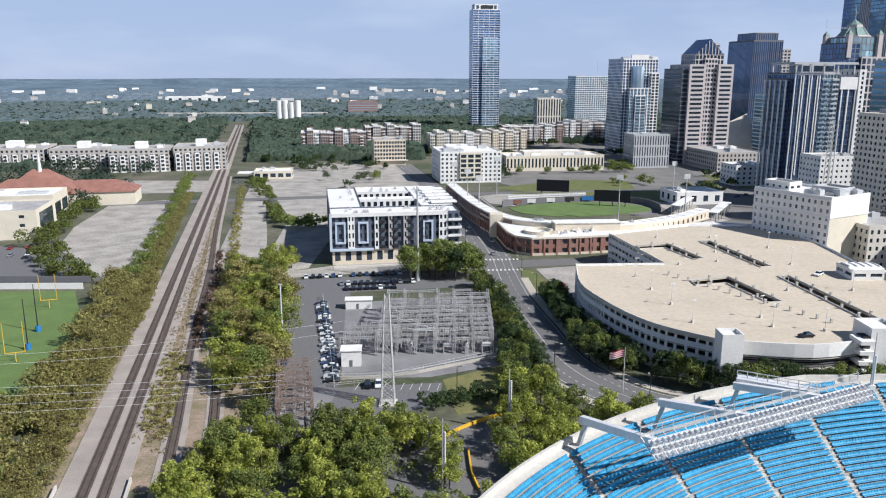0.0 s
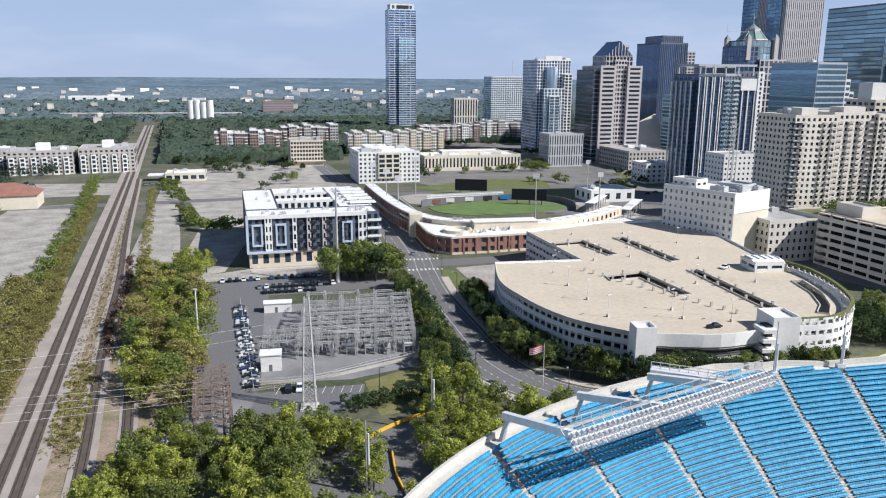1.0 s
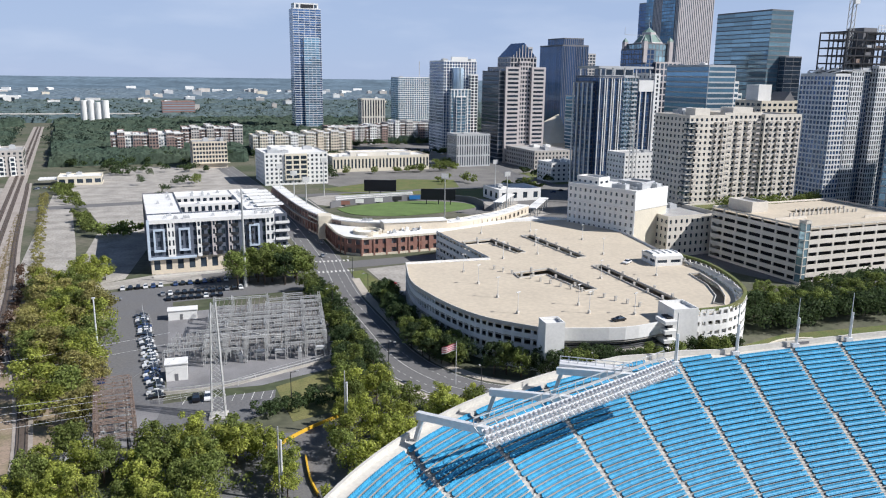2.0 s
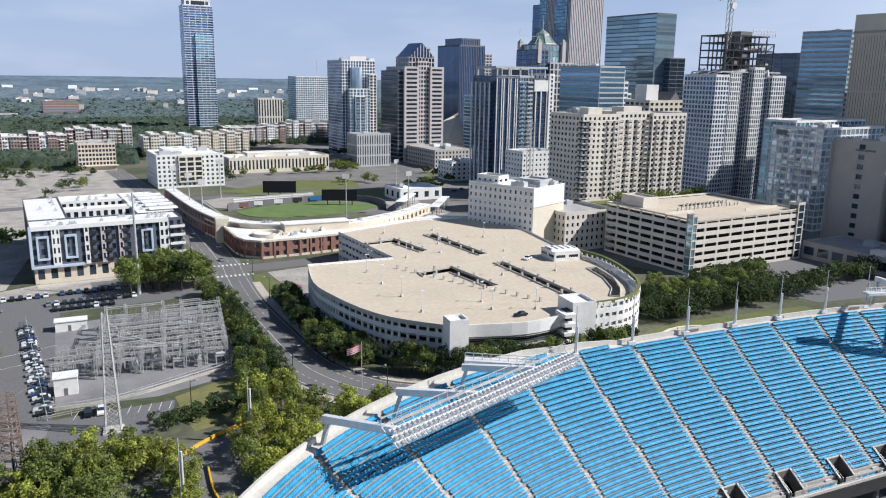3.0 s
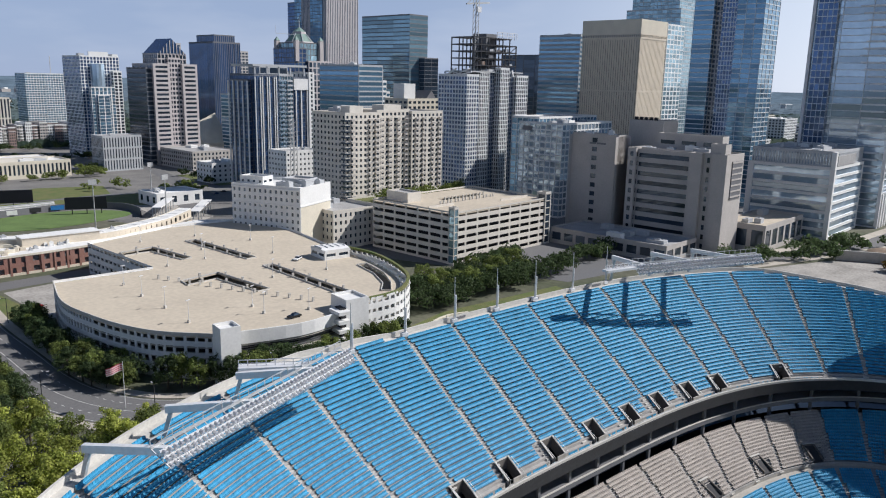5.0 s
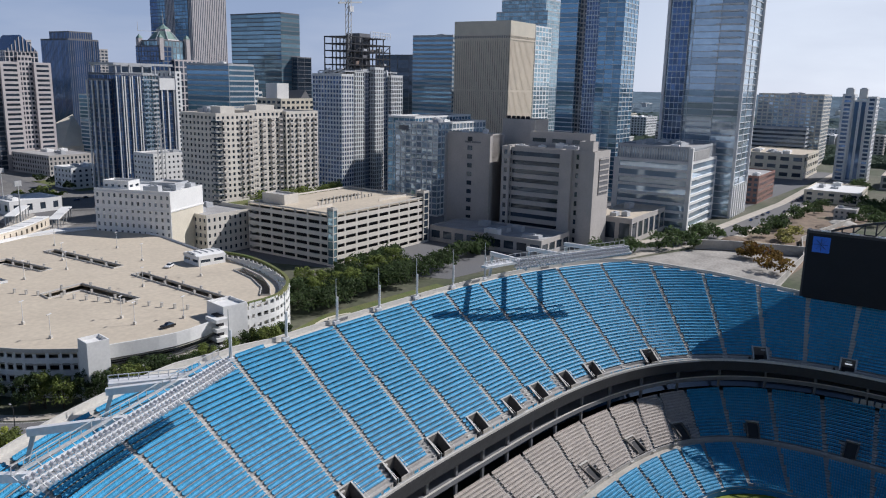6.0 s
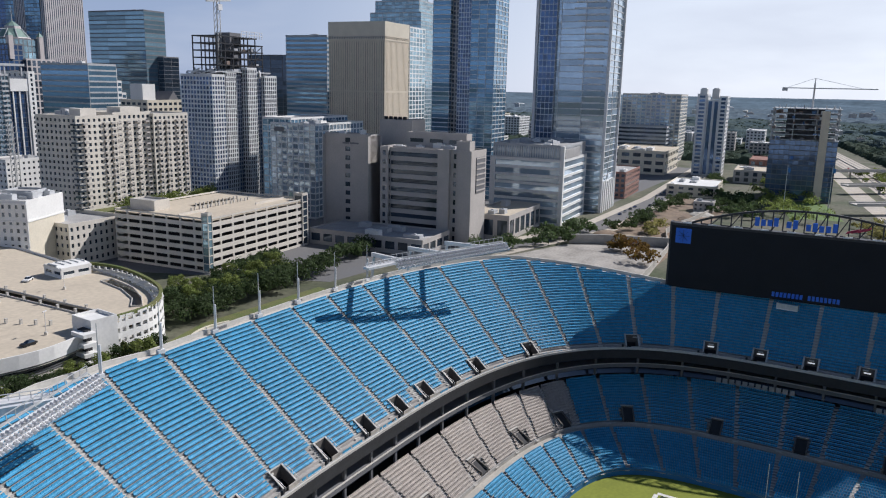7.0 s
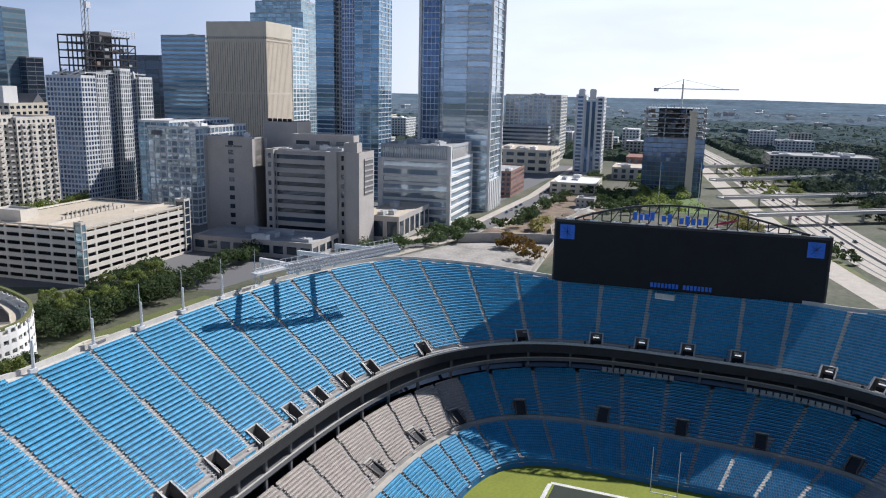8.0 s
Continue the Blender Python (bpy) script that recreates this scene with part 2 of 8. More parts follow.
# ---- mesh tools ----
class Geo:
    """Collects vertices and faces of one mesh."""

    def __init__(self):
        self.v, self.f = [], []

    def add(self, vs, fs):
        o = len(self.v)
        self.v.extend(vs)
        self.f.extend([tuple(i + o for i in q) for q in fs])
        return self

    def box(self, x0, x1, y0, y1, z0, z1):
        return self.add([(x0, y0, z0), (x1, y0, z0), (x1, y1, z0), (x0, y1, z0), (x0, y0, z1), (x1, y0, z1), (x1, y1, z1), (x0, y1, z1)],
                        [(0, 3, 2, 1), (4, 5, 6, 7), (0, 1, 5, 4), (1, 2, 6, 5), (2, 3, 7, 6), (3, 0, 4, 7)])

    def obox(self, o, a, b, c):
        """A box from a corner and three edge vectors."""
        o, a, b, c = Vector(o), Vector(a), Vector(b), Vector(c)
        vs = [o, o + a, o + a + b, o + b, o + c, o + a + c, o + a + b + c, o + b + c]
        return self.add([tuple(p) for p in vs], [(0, 3, 2, 1), (4, 5, 6, 7), (0, 1, 5, 4), (1, 2, 6, 5), (2, 3, 7, 6), (3, 0, 4, 7)])

    def bar(self, p, q, w, h=None):
        """A square bar from p to q."""
        p, q = Vector(p), Vector(q)
        d = (q - p).normalized()
        s = d.cross(Vector((0, 0, 1)))
        s = s.normalized() if s.length > 1e-3 else Vector((1, 0, 0))
        u = s.cross(d).normalized()
        h = h or w
        return self.obox(p - s * w / 2 - u * h / 2, s * w, q - p, u * h)

    def tube(self, p, q, r0, r1=None, n=8):
        p, q = Vector(p), Vector(q)
        r1 = r0 if r1 is None else r1
        d = (q - p).normalized()
        s = d.orthogonal().normalized()
        u = d.cross(s)
        vs = []
        for c, r in ((p, r0), (q, r1)):
            for i in range(n):
                a = 2 * math.pi * i / n
                vs.append(tuple(c + (s * math.cos(a) + u * math.sin(a)) * r))
        fs = [(i, (i + 1) % n, n + (i + 1) % n, n + i) for i in range(n)]
        fs += [tuple(range(n - 1, -1, -1)), tuple(range(n, 2 * n))]
        return self.add(vs, fs)

    def prism(self, poly, z0, z1):
        n = len(poly)
        vs = [(x, y, z0) for x, y in poly] + [(x, y, z1) for x, y in poly]
        fs = [tuple(range(n - 1, -1, -1)), tuple(range(n, 2 * n))] + [(i, (i + 1) % n, n + (i + 1) % n, n + i) for i in range(n)]
        return self.add(vs, fs)

    def strip(self, rows):
        """A sheet through rows of points."""
        n = len(rows[0])
        vs = [tuple(p) for r in rows for p in r]
        fs = [(i * n + j, i * n + j + 1, (i + 1) * n + j + 1, (i + 1) * n + j) for i in range(len(rows) - 1) for j in range(n - 1)]
        return self.add(vs, fs)

    def mesh(self, name, material):
        me = bpy.data.meshes.new(name)
        me.from_pydata(self.v, [], self.f)
        me.materials.append(M[material])
        me.update()
        return me


def root(name, label, category, m=None, group="", kind=""):
    ob = new(name)
    if m is not None:
        ob.matrix_world = m
    return tagged(ob, label, category, group, kind)


def part(name, geo, material, parent, label="", kind="", at=None):
    ob = new(name, geo.mesh(name, material) if isinstance(geo, Geo) else geo)
    ob.parent = parent
    if at is not None:
        ob.matrix_local = at
    return tagged(ob, label, kind=kind)


def solid(name, geo, material, label, category, kind="", group=""):
    return tagged(new(name, geo.mesh(name, material)), label, category, group, kind)


def ribbon(line, width, z, thick=0.0):
    """A level band of the given width along a line of points."""
    pts = [Vector((x, y, 0)) for x, y in line]
    rows = []
    for i, p in enumerate(pts):
        d = (pts[min(i + 1, len(pts) - 1)] - pts[max(i - 1, 0)]).normalized()
        s = Vector((-d.y, d.x, 0)) * width / 2
        rows.append([tuple(p + s + Vector((0, 0, z))), tuple(p - s + Vector((0, 0, z)))])
    g = Geo().strip([[r[1], r[0]] for r in rows])
    if thick:
        for k in (0, 1):
            g.strip([[(r[k][0], r[k][1], z), (r[k][0], r[k][1], z - thick)] for r in rows])
    return g


def smooth(line, steps=6):
    """A rounded line through the given points."""
    P = [Vector((*p, 0)) for p in line]
    out = []
    for i in range(len(P) - 1):
        a, b, c, d = P[max(i - 1, 0)], P[i], P[i + 1], P[min(i + 2, len(P) - 1)]
        for k in range(steps):
            t = k / steps
            q = 0.5 * (2 * b + (c - a) * t + (2 * a - 5 * b + 4 * c - d) * t * t + (3 * b - a - 3 * c + d) * t ** 3)
            out.append((q.x, q.y))
    return out + [(P[-1].x, P[-1].y)]


def shifted(line, off):
    out = []
    for i, p in enumerate(line):
        a, b = line[max(i - 1, 0)], line[min(i + 1, len(line) - 1)]
        d = Vector((b[0] - a[0], b[1] - a[1])).normalized()
        out.append((p[0] - d.y * off, p[1] + d.x * off))
    return out


# ---- ground, roads, rails ----
g = Geo()
RING = [0, 150, 400, 900, 1800, 3200, 4300, 4900]
for i in range(len(RING) - 1):
    for j in range(64):
        a, b = 2 * math.pi * j / 64, 2 * math.pi * (j + 1) / 64
        q = [(RING[i + k] * math.cos(c), RING[i + k] * math.sin(c), 0) for k, c in ((0, a), (1, a), (1, b), (0, b))]
        g.add(q if i else q[1:3] + [q[0]], [(0, 1, 2, 3)] if i else [(0, 1, 2)])
solid("ground", g, "terrain", "green and brown city ground reaching to the horizon", "ground", "structure")
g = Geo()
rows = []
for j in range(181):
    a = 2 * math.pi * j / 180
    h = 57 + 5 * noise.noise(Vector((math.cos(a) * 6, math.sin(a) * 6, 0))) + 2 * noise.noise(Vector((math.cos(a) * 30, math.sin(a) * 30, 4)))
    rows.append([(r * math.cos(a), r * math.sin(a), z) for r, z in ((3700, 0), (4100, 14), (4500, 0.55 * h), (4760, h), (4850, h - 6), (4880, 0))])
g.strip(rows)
# the ridge colour carries the blue haze of distance
solid("backdrop", g, "hazed_hill", "distant wooded ridge, blue haze painted into its colour", "hills", "structure")

RAIL_A, RAIL_B = Vector((-49.4, 30.0)), Vector((-360.0, 1376.0))


def rail_line(off, y0=30.0, y1=1376.0):
    d = (RAIL_B - RAIL_A).normalized()
    s = Vector((d.y, -d.x))
    return [tuple(RAIL_A + d * (y - 30) + s * off) for y in np.linspace(y0, y1, 40)]


def track(name, line, label):
    """Ballast strip with sleepers and two rails."""
    r = root(name, label, "railway track", kind="structure")
    part("sleepers", ribbon(line, 2.6, 0.42), "tie", r)
    for k in (-0.72, 0.72):
        part("rail", ribbon(shifted(line, k), 0.12, 0.58, 0.16), "rail_steel", r)
    return r


BED = root("railbed", "pale gravel bed of the double railway line", "railway bed", kind="structure")
part("bed", ribbon(rail_line(1.5), 14.5, 0.30, 0.3), "ballast", BED)
track("railway_track", rail_line(0.0), "dark sleepers and worn rails of the main line")
track("railway_track", rail_line(4.4), "dark sleepers and worn rails of the main line")
SIDE = smooth([(-57, 135), (-67.5, 180), (-86, 253), (-106, 339), (-133, 445), (-172, 608), (-186, 665)])
part("bed", ribbon(SIDE, 5.6, 0.22, 0.22), "ballast", BED)
track("railway_track", SIDE, "rusty side track on pale gravel")
SIDE2 = smooth([(-49, 130), (-57, 175), (-69, 220), (-84, 262)])
part("bed", ribbon(SIDE2, 4.6, 0.15, 0.15), "ballast", BED)
track("railway_track", shifted(SIDE2, 0), "rusty siding joining the side track")

ROAD = smooth([(330, 214), (240, 196), (180, 186), (130, 182), (90, 185), (66, 191), (52, 200), (42, 215), (36, 234), (32, 262), (27, 300), (25, 340), (24, 368), (18, 430), (9, 500), (-12, 620), (-40, 760)])
g = ribbon(ROAD, 16.5, 0.05)
solid("road", g, "asphalt", "dark grey asphalt street curving past the car park", "road", "structure")
solid("road", ribbon([(28.5, 300), (26, 330), (24.5, 348), (23.5, 374)], 19.5, 0.06), "asphalt", "wide asphalt approach to the street crossing", "road", "structure")
CROSS = [(-30, 343), (20, 351), (60, 358), (110, 366), (170, 377)]
solid("road", ribbon(CROSS, 13, 0.055), "asphalt", "asphalt cross street beside the brick ballpark", "road", "structure")
solid("road", ribbon([(150, 450), (320, 478), (700, 545)], 14, 0.05), "asphalt", "asphalt city street between the towers", "road", "structure")
solid("road", ribbon([(-230, 520), (-60, 560), (60, 575), (330, 622), (700, 684)], 14, 0.052), "asphalt", "asphalt street behind the ballpark", "road", "structure")
solid("road", ribbon([(330, 214), (460, 192), (620, 206), (900, 250)], 15, 0.05), "asphalt", "straight asphalt avenue between towers", "road", "structure")
# kerbs and pavements beside the curving street
for off in (10.6, -10.6):
    r = root("pavement", "pale concrete pavement with a raised kerb", "pavement", kind="structure")
    seg = [p for p in shifted(ROAD, off) if p[1] < 330 and p[0] < 200]
    part("walk", ribbon(seg, 3.4, 0.17, 0.17), "sidewalk", r)
# lane lines
r = root("lane_lines", "white lane markings on the street", "road markings", kind="structure")
g = Geo()
RL = ROAD
for off in (-4.1, 4.1):
    line = shifted(RL, off)
    for i in range(0, len(line) - 1):
        a, b = Vector((*line[i], 0.075)), Vector((*line[i + 1], 0.075))
        n = max(1, int((b - a).length / 9))
        for k in range(n):
            p, q = a.lerp(b, (k + 0.1) / n), a.lerp(b, (k + 0.5) / n)
            g.bar(p, q, 0.18, 0.01)
part("dashes", g, "paint_line", r)
part("centre_line", ribbon(shifted(RL, 0.0), 0.16, 0.076), "paint_line", r)
for off in (-7.7, 7.7):
    part("edge_line", ribbon(shifted(RL, off), 0.14, 0.076), "paint_line", r)
for yc in (341, 361):
    r = root("crosswalk", "white striped pedestrian crossing", "crosswalk", kind="structure")
    for k in range(12):
        part("stripe", Geo().box(15 + k * 1.9, 15.8 + k * 1.9, yc - 1.6 + k * 0.16, yc + 1.6 + k * 0.16, 0.08, 0.085), "paint_line", r)

# open plots
def plot(name, poly, z, material, label, category="ground"):
    return solid(name, Geo().prism(poly, z - 0.15, z), material, label, category, "structure")


plot("parking_lot", [(-70, 322), (-18, 336), (14, 338), (16, 314), (-38, 305), (-30, 206), (0, 210), (-1, 195), (-14, 188), (-30, 184), (-50, 186), (-56, 240)], 0.04, "lot_asphalt", "dark asphalt car park beside the substation", "parking lot")
plot("gravel_yard", [(-38, 290), (18, 299), (20, 225), (-4, 214), (-30, 213)], 0.06, "gravel", "grey gravel yard of the electrical substation", "yard")
plot("lawn", [(0, 212), (22, 226), (27, 216), (24, 196), (4, 188)], 0.05, "dry_grass", "patchy green verge beside the substation", "lawn")
plot("lawn", [(35, 340), (38, 300), (44, 300), (46, 320), (41, 342)], 0.12, "grass", "bright grass strip on the street corner", "lawn")
plot("driveway", [(43, 344), (47, 318), (46, 300), (54, 298), (72, 352)], 0.06, "old_pavement", "pale concrete entrance court of the car park", "driveway")
plot("old_lot", [(-95, 470), (-60, 480), (-62, 345), (-80, 330), (-86, 365)], 0.05, "old_pavement", "bare grey paved lot beside the apartment block", "parking lot")
plot("old_lot", [(-60, 480), (-50, 350), (-85, 330), (-72, 326), (-20, 340), (10, 352), (2, 470)], 0.03, "old_pavement", "weathered concrete lot around the apartment block", "parking lot")
plot("old_lot", [(-150, 640), (-95, 470), (0, 490), (-14, 620), (-40, 760), (-130, 770)], 0.04, "old_pavement", "large worn concrete car park with weeds", "parking lot")
plot("old_lot", [(-228, 525), (-192, 540), (-152, 400), (-146, 322), (-198, 385), (-215, 440)], 0.05, "old_pavement", "pale cracked concrete lot by the railway", "parking lot")
plot("old_lot", [(-290, 640), (-190, 640), (-180, 580), (-260, 560)], 0.05, "old_pavement", "pale paved yard by the railway", "parking lot")
plot("dirt_strip", [(-70, 150), (-60, 150), (-64, 175), (-90, 275), (-125, 420), (-170, 600), (-176, 600), (-128, 390), (-96, 262), (-78, 185)], 0.06, "dry_ground", "dry brown weedy strip between the tracks", "dirt")
plot("dirt_strip", [(-52, 150), (-44, 165), (-50, 200), (-66, 260), (-84, 310), (-92, 310), (-80, 262), (-62, 190)], 0.05, "dry_ground", "pinkish bare ground beside the siding", "dirt")
plot("dirt_strip", [(-99, 300), (-84, 300), (-82, 345), (-98, 420), (-140, 600), (-152, 600), (-122, 430)], 0.04, "old_pavement", "worn pale service track beside the rails", "track")
plot("sports_field", [(-300, 300), (-152, 306), (-133, 270), (-121, 232), (-112, 165), (-300, 150)], 0.05, "turf", "bright green practice football field", "field")
plot("parking_lot", [(-330, 420), (-195, 380), (-150, 325), (-300, 312)], 0.04, "lot_asphalt", "dark asphalt lot behind the practice field", "parking lot")
plot("plaza", [(-60, 110), (-20, 180), (5, 182), (30, 190), (60, 178), (120, 165), (220, 178), (262, 150), (272, 0), (260, -100), (0, -130), (-60, -60)], 0.02, "lot_asphalt", "grey paved ground round the stadium", "plaza")
plot("lawn", [(140, 212), (175, 225), (240, 228), (240, 200), (170, 194)], 0.06, "grass", "green park lawn between street and stadium", "lawn")
plot("dirt_lot", [(400, 184), (440, 180), (640, 196), (640, 150), (340, 120)], 0.05, "dirt", "brown cleared building lot with rubble", "dirt")
plot("city_floor", [(170, 390), (900, 520), (1000, 1100), (60, 1000), (10, 700)], 0.03, "city_pavement", "grey city blocks and streets between the towers", "ground")
plot("city_floor", [(250, 230), (560, 225), (900, 260), (900, 520), (170, 385)], 0.035, "lot_asphalt", "dark paved blocks between offices", "ground")

# ---- stadium ----
ST = root("stadium", "football stadium with bright blue seats and pale concrete rim", "stadium")
TILT = radians(4.0)
AX, AY = Vector((math.cos(TILT), math.sin(TILT))), Vector((-math.sin(TILT), math.cos(TILT)))
MID = Vector((112.0, 18.8))


def ring_points(a, b, n, s, off=0.0):
    """Points of a rounded oval and their outward directions, for angles s in radians."""
    s = np.asarray(s, float)

    def oval(u):
        c, d = np.cos(u), np.sin(u)
        r = (np.abs(c / a) ** n + np.abs(d / b) ** n) ** (-1 / n)
        return np.stack([r * c, r * d], -1)
    p = oval(s)
    q = oval(s + 1e-4) - oval(s - 1e-4)
    q /= np.linalg.norm(q, axis=-1, keepdims=True)
    nn = np.stack([q[:, 1], -q[:, 0]], -1)
    l = p + nn * np.reshape(off, (-1, 1))
    ax, ay = np.array(AX), np.array(AY)
    out = np.array(MID) + l[:, :1] * ax + l[:, 1:] * ay
    return out, nn[:, :1] * ax + nn[:, 1:] * ay


FRONT, LOWTOP, WALKWAY, FIELDWALL = (87.5, 69.6, 3.04), (93.0, 69.6, 3.0), (71.5, 55.3, 4.0), (55.6, 41.8, 5.0)
STEP, RISE = 0.80, 0.56


def rows_at(s):
    """How many rows the upper deck has at this angle: fewer below the scoreboard."""
    d = np.degrees(s)
    d = np.abs((d + 180) % 360 - 180)
    return np.round(23 + 11.5 * np.clip((d - 22) / 20, 0, 1) + 1.5 * np.clip((d - 112) / 12, 0, 1))


AISLES = [-172, -164, -157, -150, -143, -136, -129, -122, -115, -108, -99, -90, -81, -73, -65, -58, -51, -44, -38.3, -33, -27.5, -20.9, -14.0, -7.5, 0.2, 7.9, 15.4, 21.3, 26.9, 32.7, 38.3, 44.3, 50.7, 57.4,
          65.2, 73.3, 81.9, 91.4, 99.9, 108.6, 116.5, 124.0, 130.7, 137.1, 142.6, 148.2, 154, 160, 166, 173, 180]
ALLS = np.radians(np.linspace(-180, 180, 361))


def seats(geo, centre, normal, z, wide=0.5):
    """Adds tip-up seats, facing inwards, at these places."""
    n = len(centre)
    t = np.stack([-normal[:, 1], normal[:, 0]], -1)
    prof = [(-0.38, 0.30), (-0.45, 0.42), (-0.38, 0.475), (-0.16, 0.445), (-0.01, 0.57), (0.05, 0.84), (0.14, 0.85), (0.08, 0.30)]
    taper = (0.9, 0.96, 1.0, 1.0, 1.0, 0.84, 0.84, 0.9)
    m = len(prof)
    o = len(geo.v)
    V = np.zeros((n, 2 * m, 3))
    for k, (u, h) in enumerate(prof):
        for e, sg in ((0, -1), (1, 1)):
            V[:, e * m + k, :2] = centre + normal * u + t * (sg * wide * taper[k] / 2)
            V[:, e * m + k, 2] = z + h
    geo.v.extend(map(tuple, V.reshape(-1, 3).tolist()))
    fs = [(k, k + 1, m + k + 1, m + k) for k in range(m - 1)] + [tuple(range(m - 1, -1, -1)), tuple(range(m, 2 * m))]
    for i in range(n):
        b = o + i * 2 * m
        geo.f.extend([tuple(b + j for j in q) for q in fs])


def seat_block(name, base, s0, s1, k0, k1, off0, z0, step, rise, material, label, parent, gap=0.66, holes=(), limit=None):
    """One wedge of seat rows between two aisles."""
    g = Geo()
    for k in range(k0, k1):
        off = off0 + (k + 0.72) * step
        ss = np.linspace(s0, s1, 400)
        p, nn = ring_points(*base, ss, off)
        L = np.concatenate([[0], np.cumsum(np.linalg.norm(np.diff(p, axis=0), axis=1))])
        if L[-1] < 2 * gap + 0.6:
            continue
        u = np.arange(gap, L[-1] - gap, 0.52)
        keep = np.ones(len(u), bool)
        su = np.interp(u, L, ss)
        for a, wid, ka, kb in holes:
            if ka <= k < kb:
                pa, _ = ring_points(*base, [radians(a)], off)
                la = np.interp(radians(a), ss, L)
                keep &= np.abs(u - la) > wid
        if limit is not None:
            keep &= limit(su) > k
        su = su[keep]
        if len(su):
            c, nn = ring_points(*base, su, off)
            seats(g, c, nn, z0 + (k + 1) * rise)
    if g.v:
        part(name, g, material, parent, label, "stuff")


def treads(base, k0, k1, off0, z0, step, rise, s, limit=None, wells=()):
    """The concrete steps on which the rows stand."""
    g = Geo()
    for k in range(k0, k1):
        a, _ = ring_points(*base, s, off0 + k * step)
        b, _ = ring_points(*base, s, off0 + (k + 1) * step)
        zl, zh = z0 + k * rise, z0 + (k + 1) * rise
        ok = limit(s) > k if limit is not None else np.ones(len(s), bool)
        mid = np.degrees((s[:-1] + s[1:]) / 2)
        for i in range(len(s) - 1):
            if k < 4 and any(abs(mid[i] - v) < w for v, w in wells):
                continue
            if ok[i] and ok[i + 1]:
                g.add([(*a[i], zl), (*a[i + 1], zl), (*a[i + 1], zh), (*a[i], zh), (*b[i + 1], zh), (*b[i], zh)], [(1, 0, 3, 2), (2, 3, 5, 4)])
    return g


def band(base, offs, s=ALLS):
    """A sheet all round through pairs of offset and height."""
    rows = []
    P = [ring_points(*base, s, o)[0] for o, z in offs]
    for i in range(len(s)):
        rows.append([(*P[k][i], offs[k][1]) for k in range(len(offs))])
    return Geo().strip(rows)


# upper deck
UP = root("upper_deck", "steep upper seating deck, blue seats in wedges", "grandstand")
VOM = [-44, -27.5, -20.7, -7.8, 0.2, 7.9, 15.4, 27.5, 45.2, 57.0, 63.5, 71.0, 78.7, 88.2, 98.2, 107.7, 116.0, 123.5, 130.2, 136.7]
WELLS = []
for v in VOM:
    pq, _ = ring_points(*FRONT, [radians(v - 0.5), radians(v + 0.5)], 3.0)
    WELLS.append((v, 1.6 / np.linalg.norm(pq[1] - pq[0])))
S_UP = np.unique(np.concatenate([ALLS] + [np.radians([v - w, v + w]) for v, w in WELLS]))
part("steps", treads(FRONT, 0, 38, 1.6, 20.0, STEP, RISE, S_UP, rows_at, WELLS), "tread", UP, "pale concrete terrace steps", "stuff")
for i in range(len(AISLES) - 1):
    a, b = AISLES[i], AISLES[i + 1]
    holes = [(v, 1.75, 0, 4) for v in VOM if a - 3 < v < b + 3]
    if b > -40 and a < 160:
        seat_block("seat_block", FRONT, radians(a), radians(b), 1, 38, 1.6, 20.0, STEP, RISE, "seat_blue", "", UP, holes=holes, limit=rows_at)
part("fascia", band(FRONT, [(-0.2, 18.2), (-0.2, 20.9), (0.1, 20.9), (0.1, 20.0), (1.6, 20.0)]), "pale_concrete", UP, "pale concrete front edge")
part("fascia_board", band(FRONT, [(-0.5, 18.2), (-0.5, 20.5), (-0.3, 20.5)]), "dark", UP, "black ribbon board along the deck edge")


# rim parapet follows the number of rows
def rim_curve(extra, s=ALLS):
    k = rows_at(s)
    k = np.convolve(np.concatenate([k[-6:-1], k, k[1:6]]), np.ones(5) / 5, "same")[5:-5]
    p, n = ring_points(*FRONT, s, 1.6 + k * STEP + extra)
    return p, 20 + k * RISE


rows = []
prof = [(0.05, -0.6), (0.05, 0.55), (1.5, 0.55), (1.5, 1.5), (1.9, 1.5), (1.9, 0.1), (3.4, -2.0)]
curves = [rim_curve(e) for e, _ in prof]
outer, _ = rim_curve(4.0)
for i in range(len(ALLS)):
    rows.append([(*curves[k][0][i], curves[k][1][i] + prof[k][1]) for k in range(len(prof))] + [(*outer[i], 0.0)])
part("rim", Geo().strip(rows), "pale_concrete", UP, "pale concrete rim wall")
# suites between the decks
part("suite_wall", band(LOWTOP, [(3.0, 11.2), (4.5, 14.5), (4.5, 20.5)]), "glass_dark", ST, "dark glazed suite level")
part("suite_front", band(LOWTOP, [(0.3, 13.9), (0.3, 14.9), (4.4, 14.9)]), "dark_grey_wall", ST)
part("soffit", band(FRONT, [(-0.2, 18.2), (14, 18.4)]), "concrete", ST)

# lower bowl: an upper part of grey and blue seats, a walkway, a lower part of blue seats
LOW = root("lower_bowl", "lower seating bowl with grey club seats and blue seats", "grandstand")
s_all = ALLS


def mid_ring(f):
    return tuple(WALKWAY[i] + (LOWTOP[i] - WALKWAY[i]) * f for i in range(3))


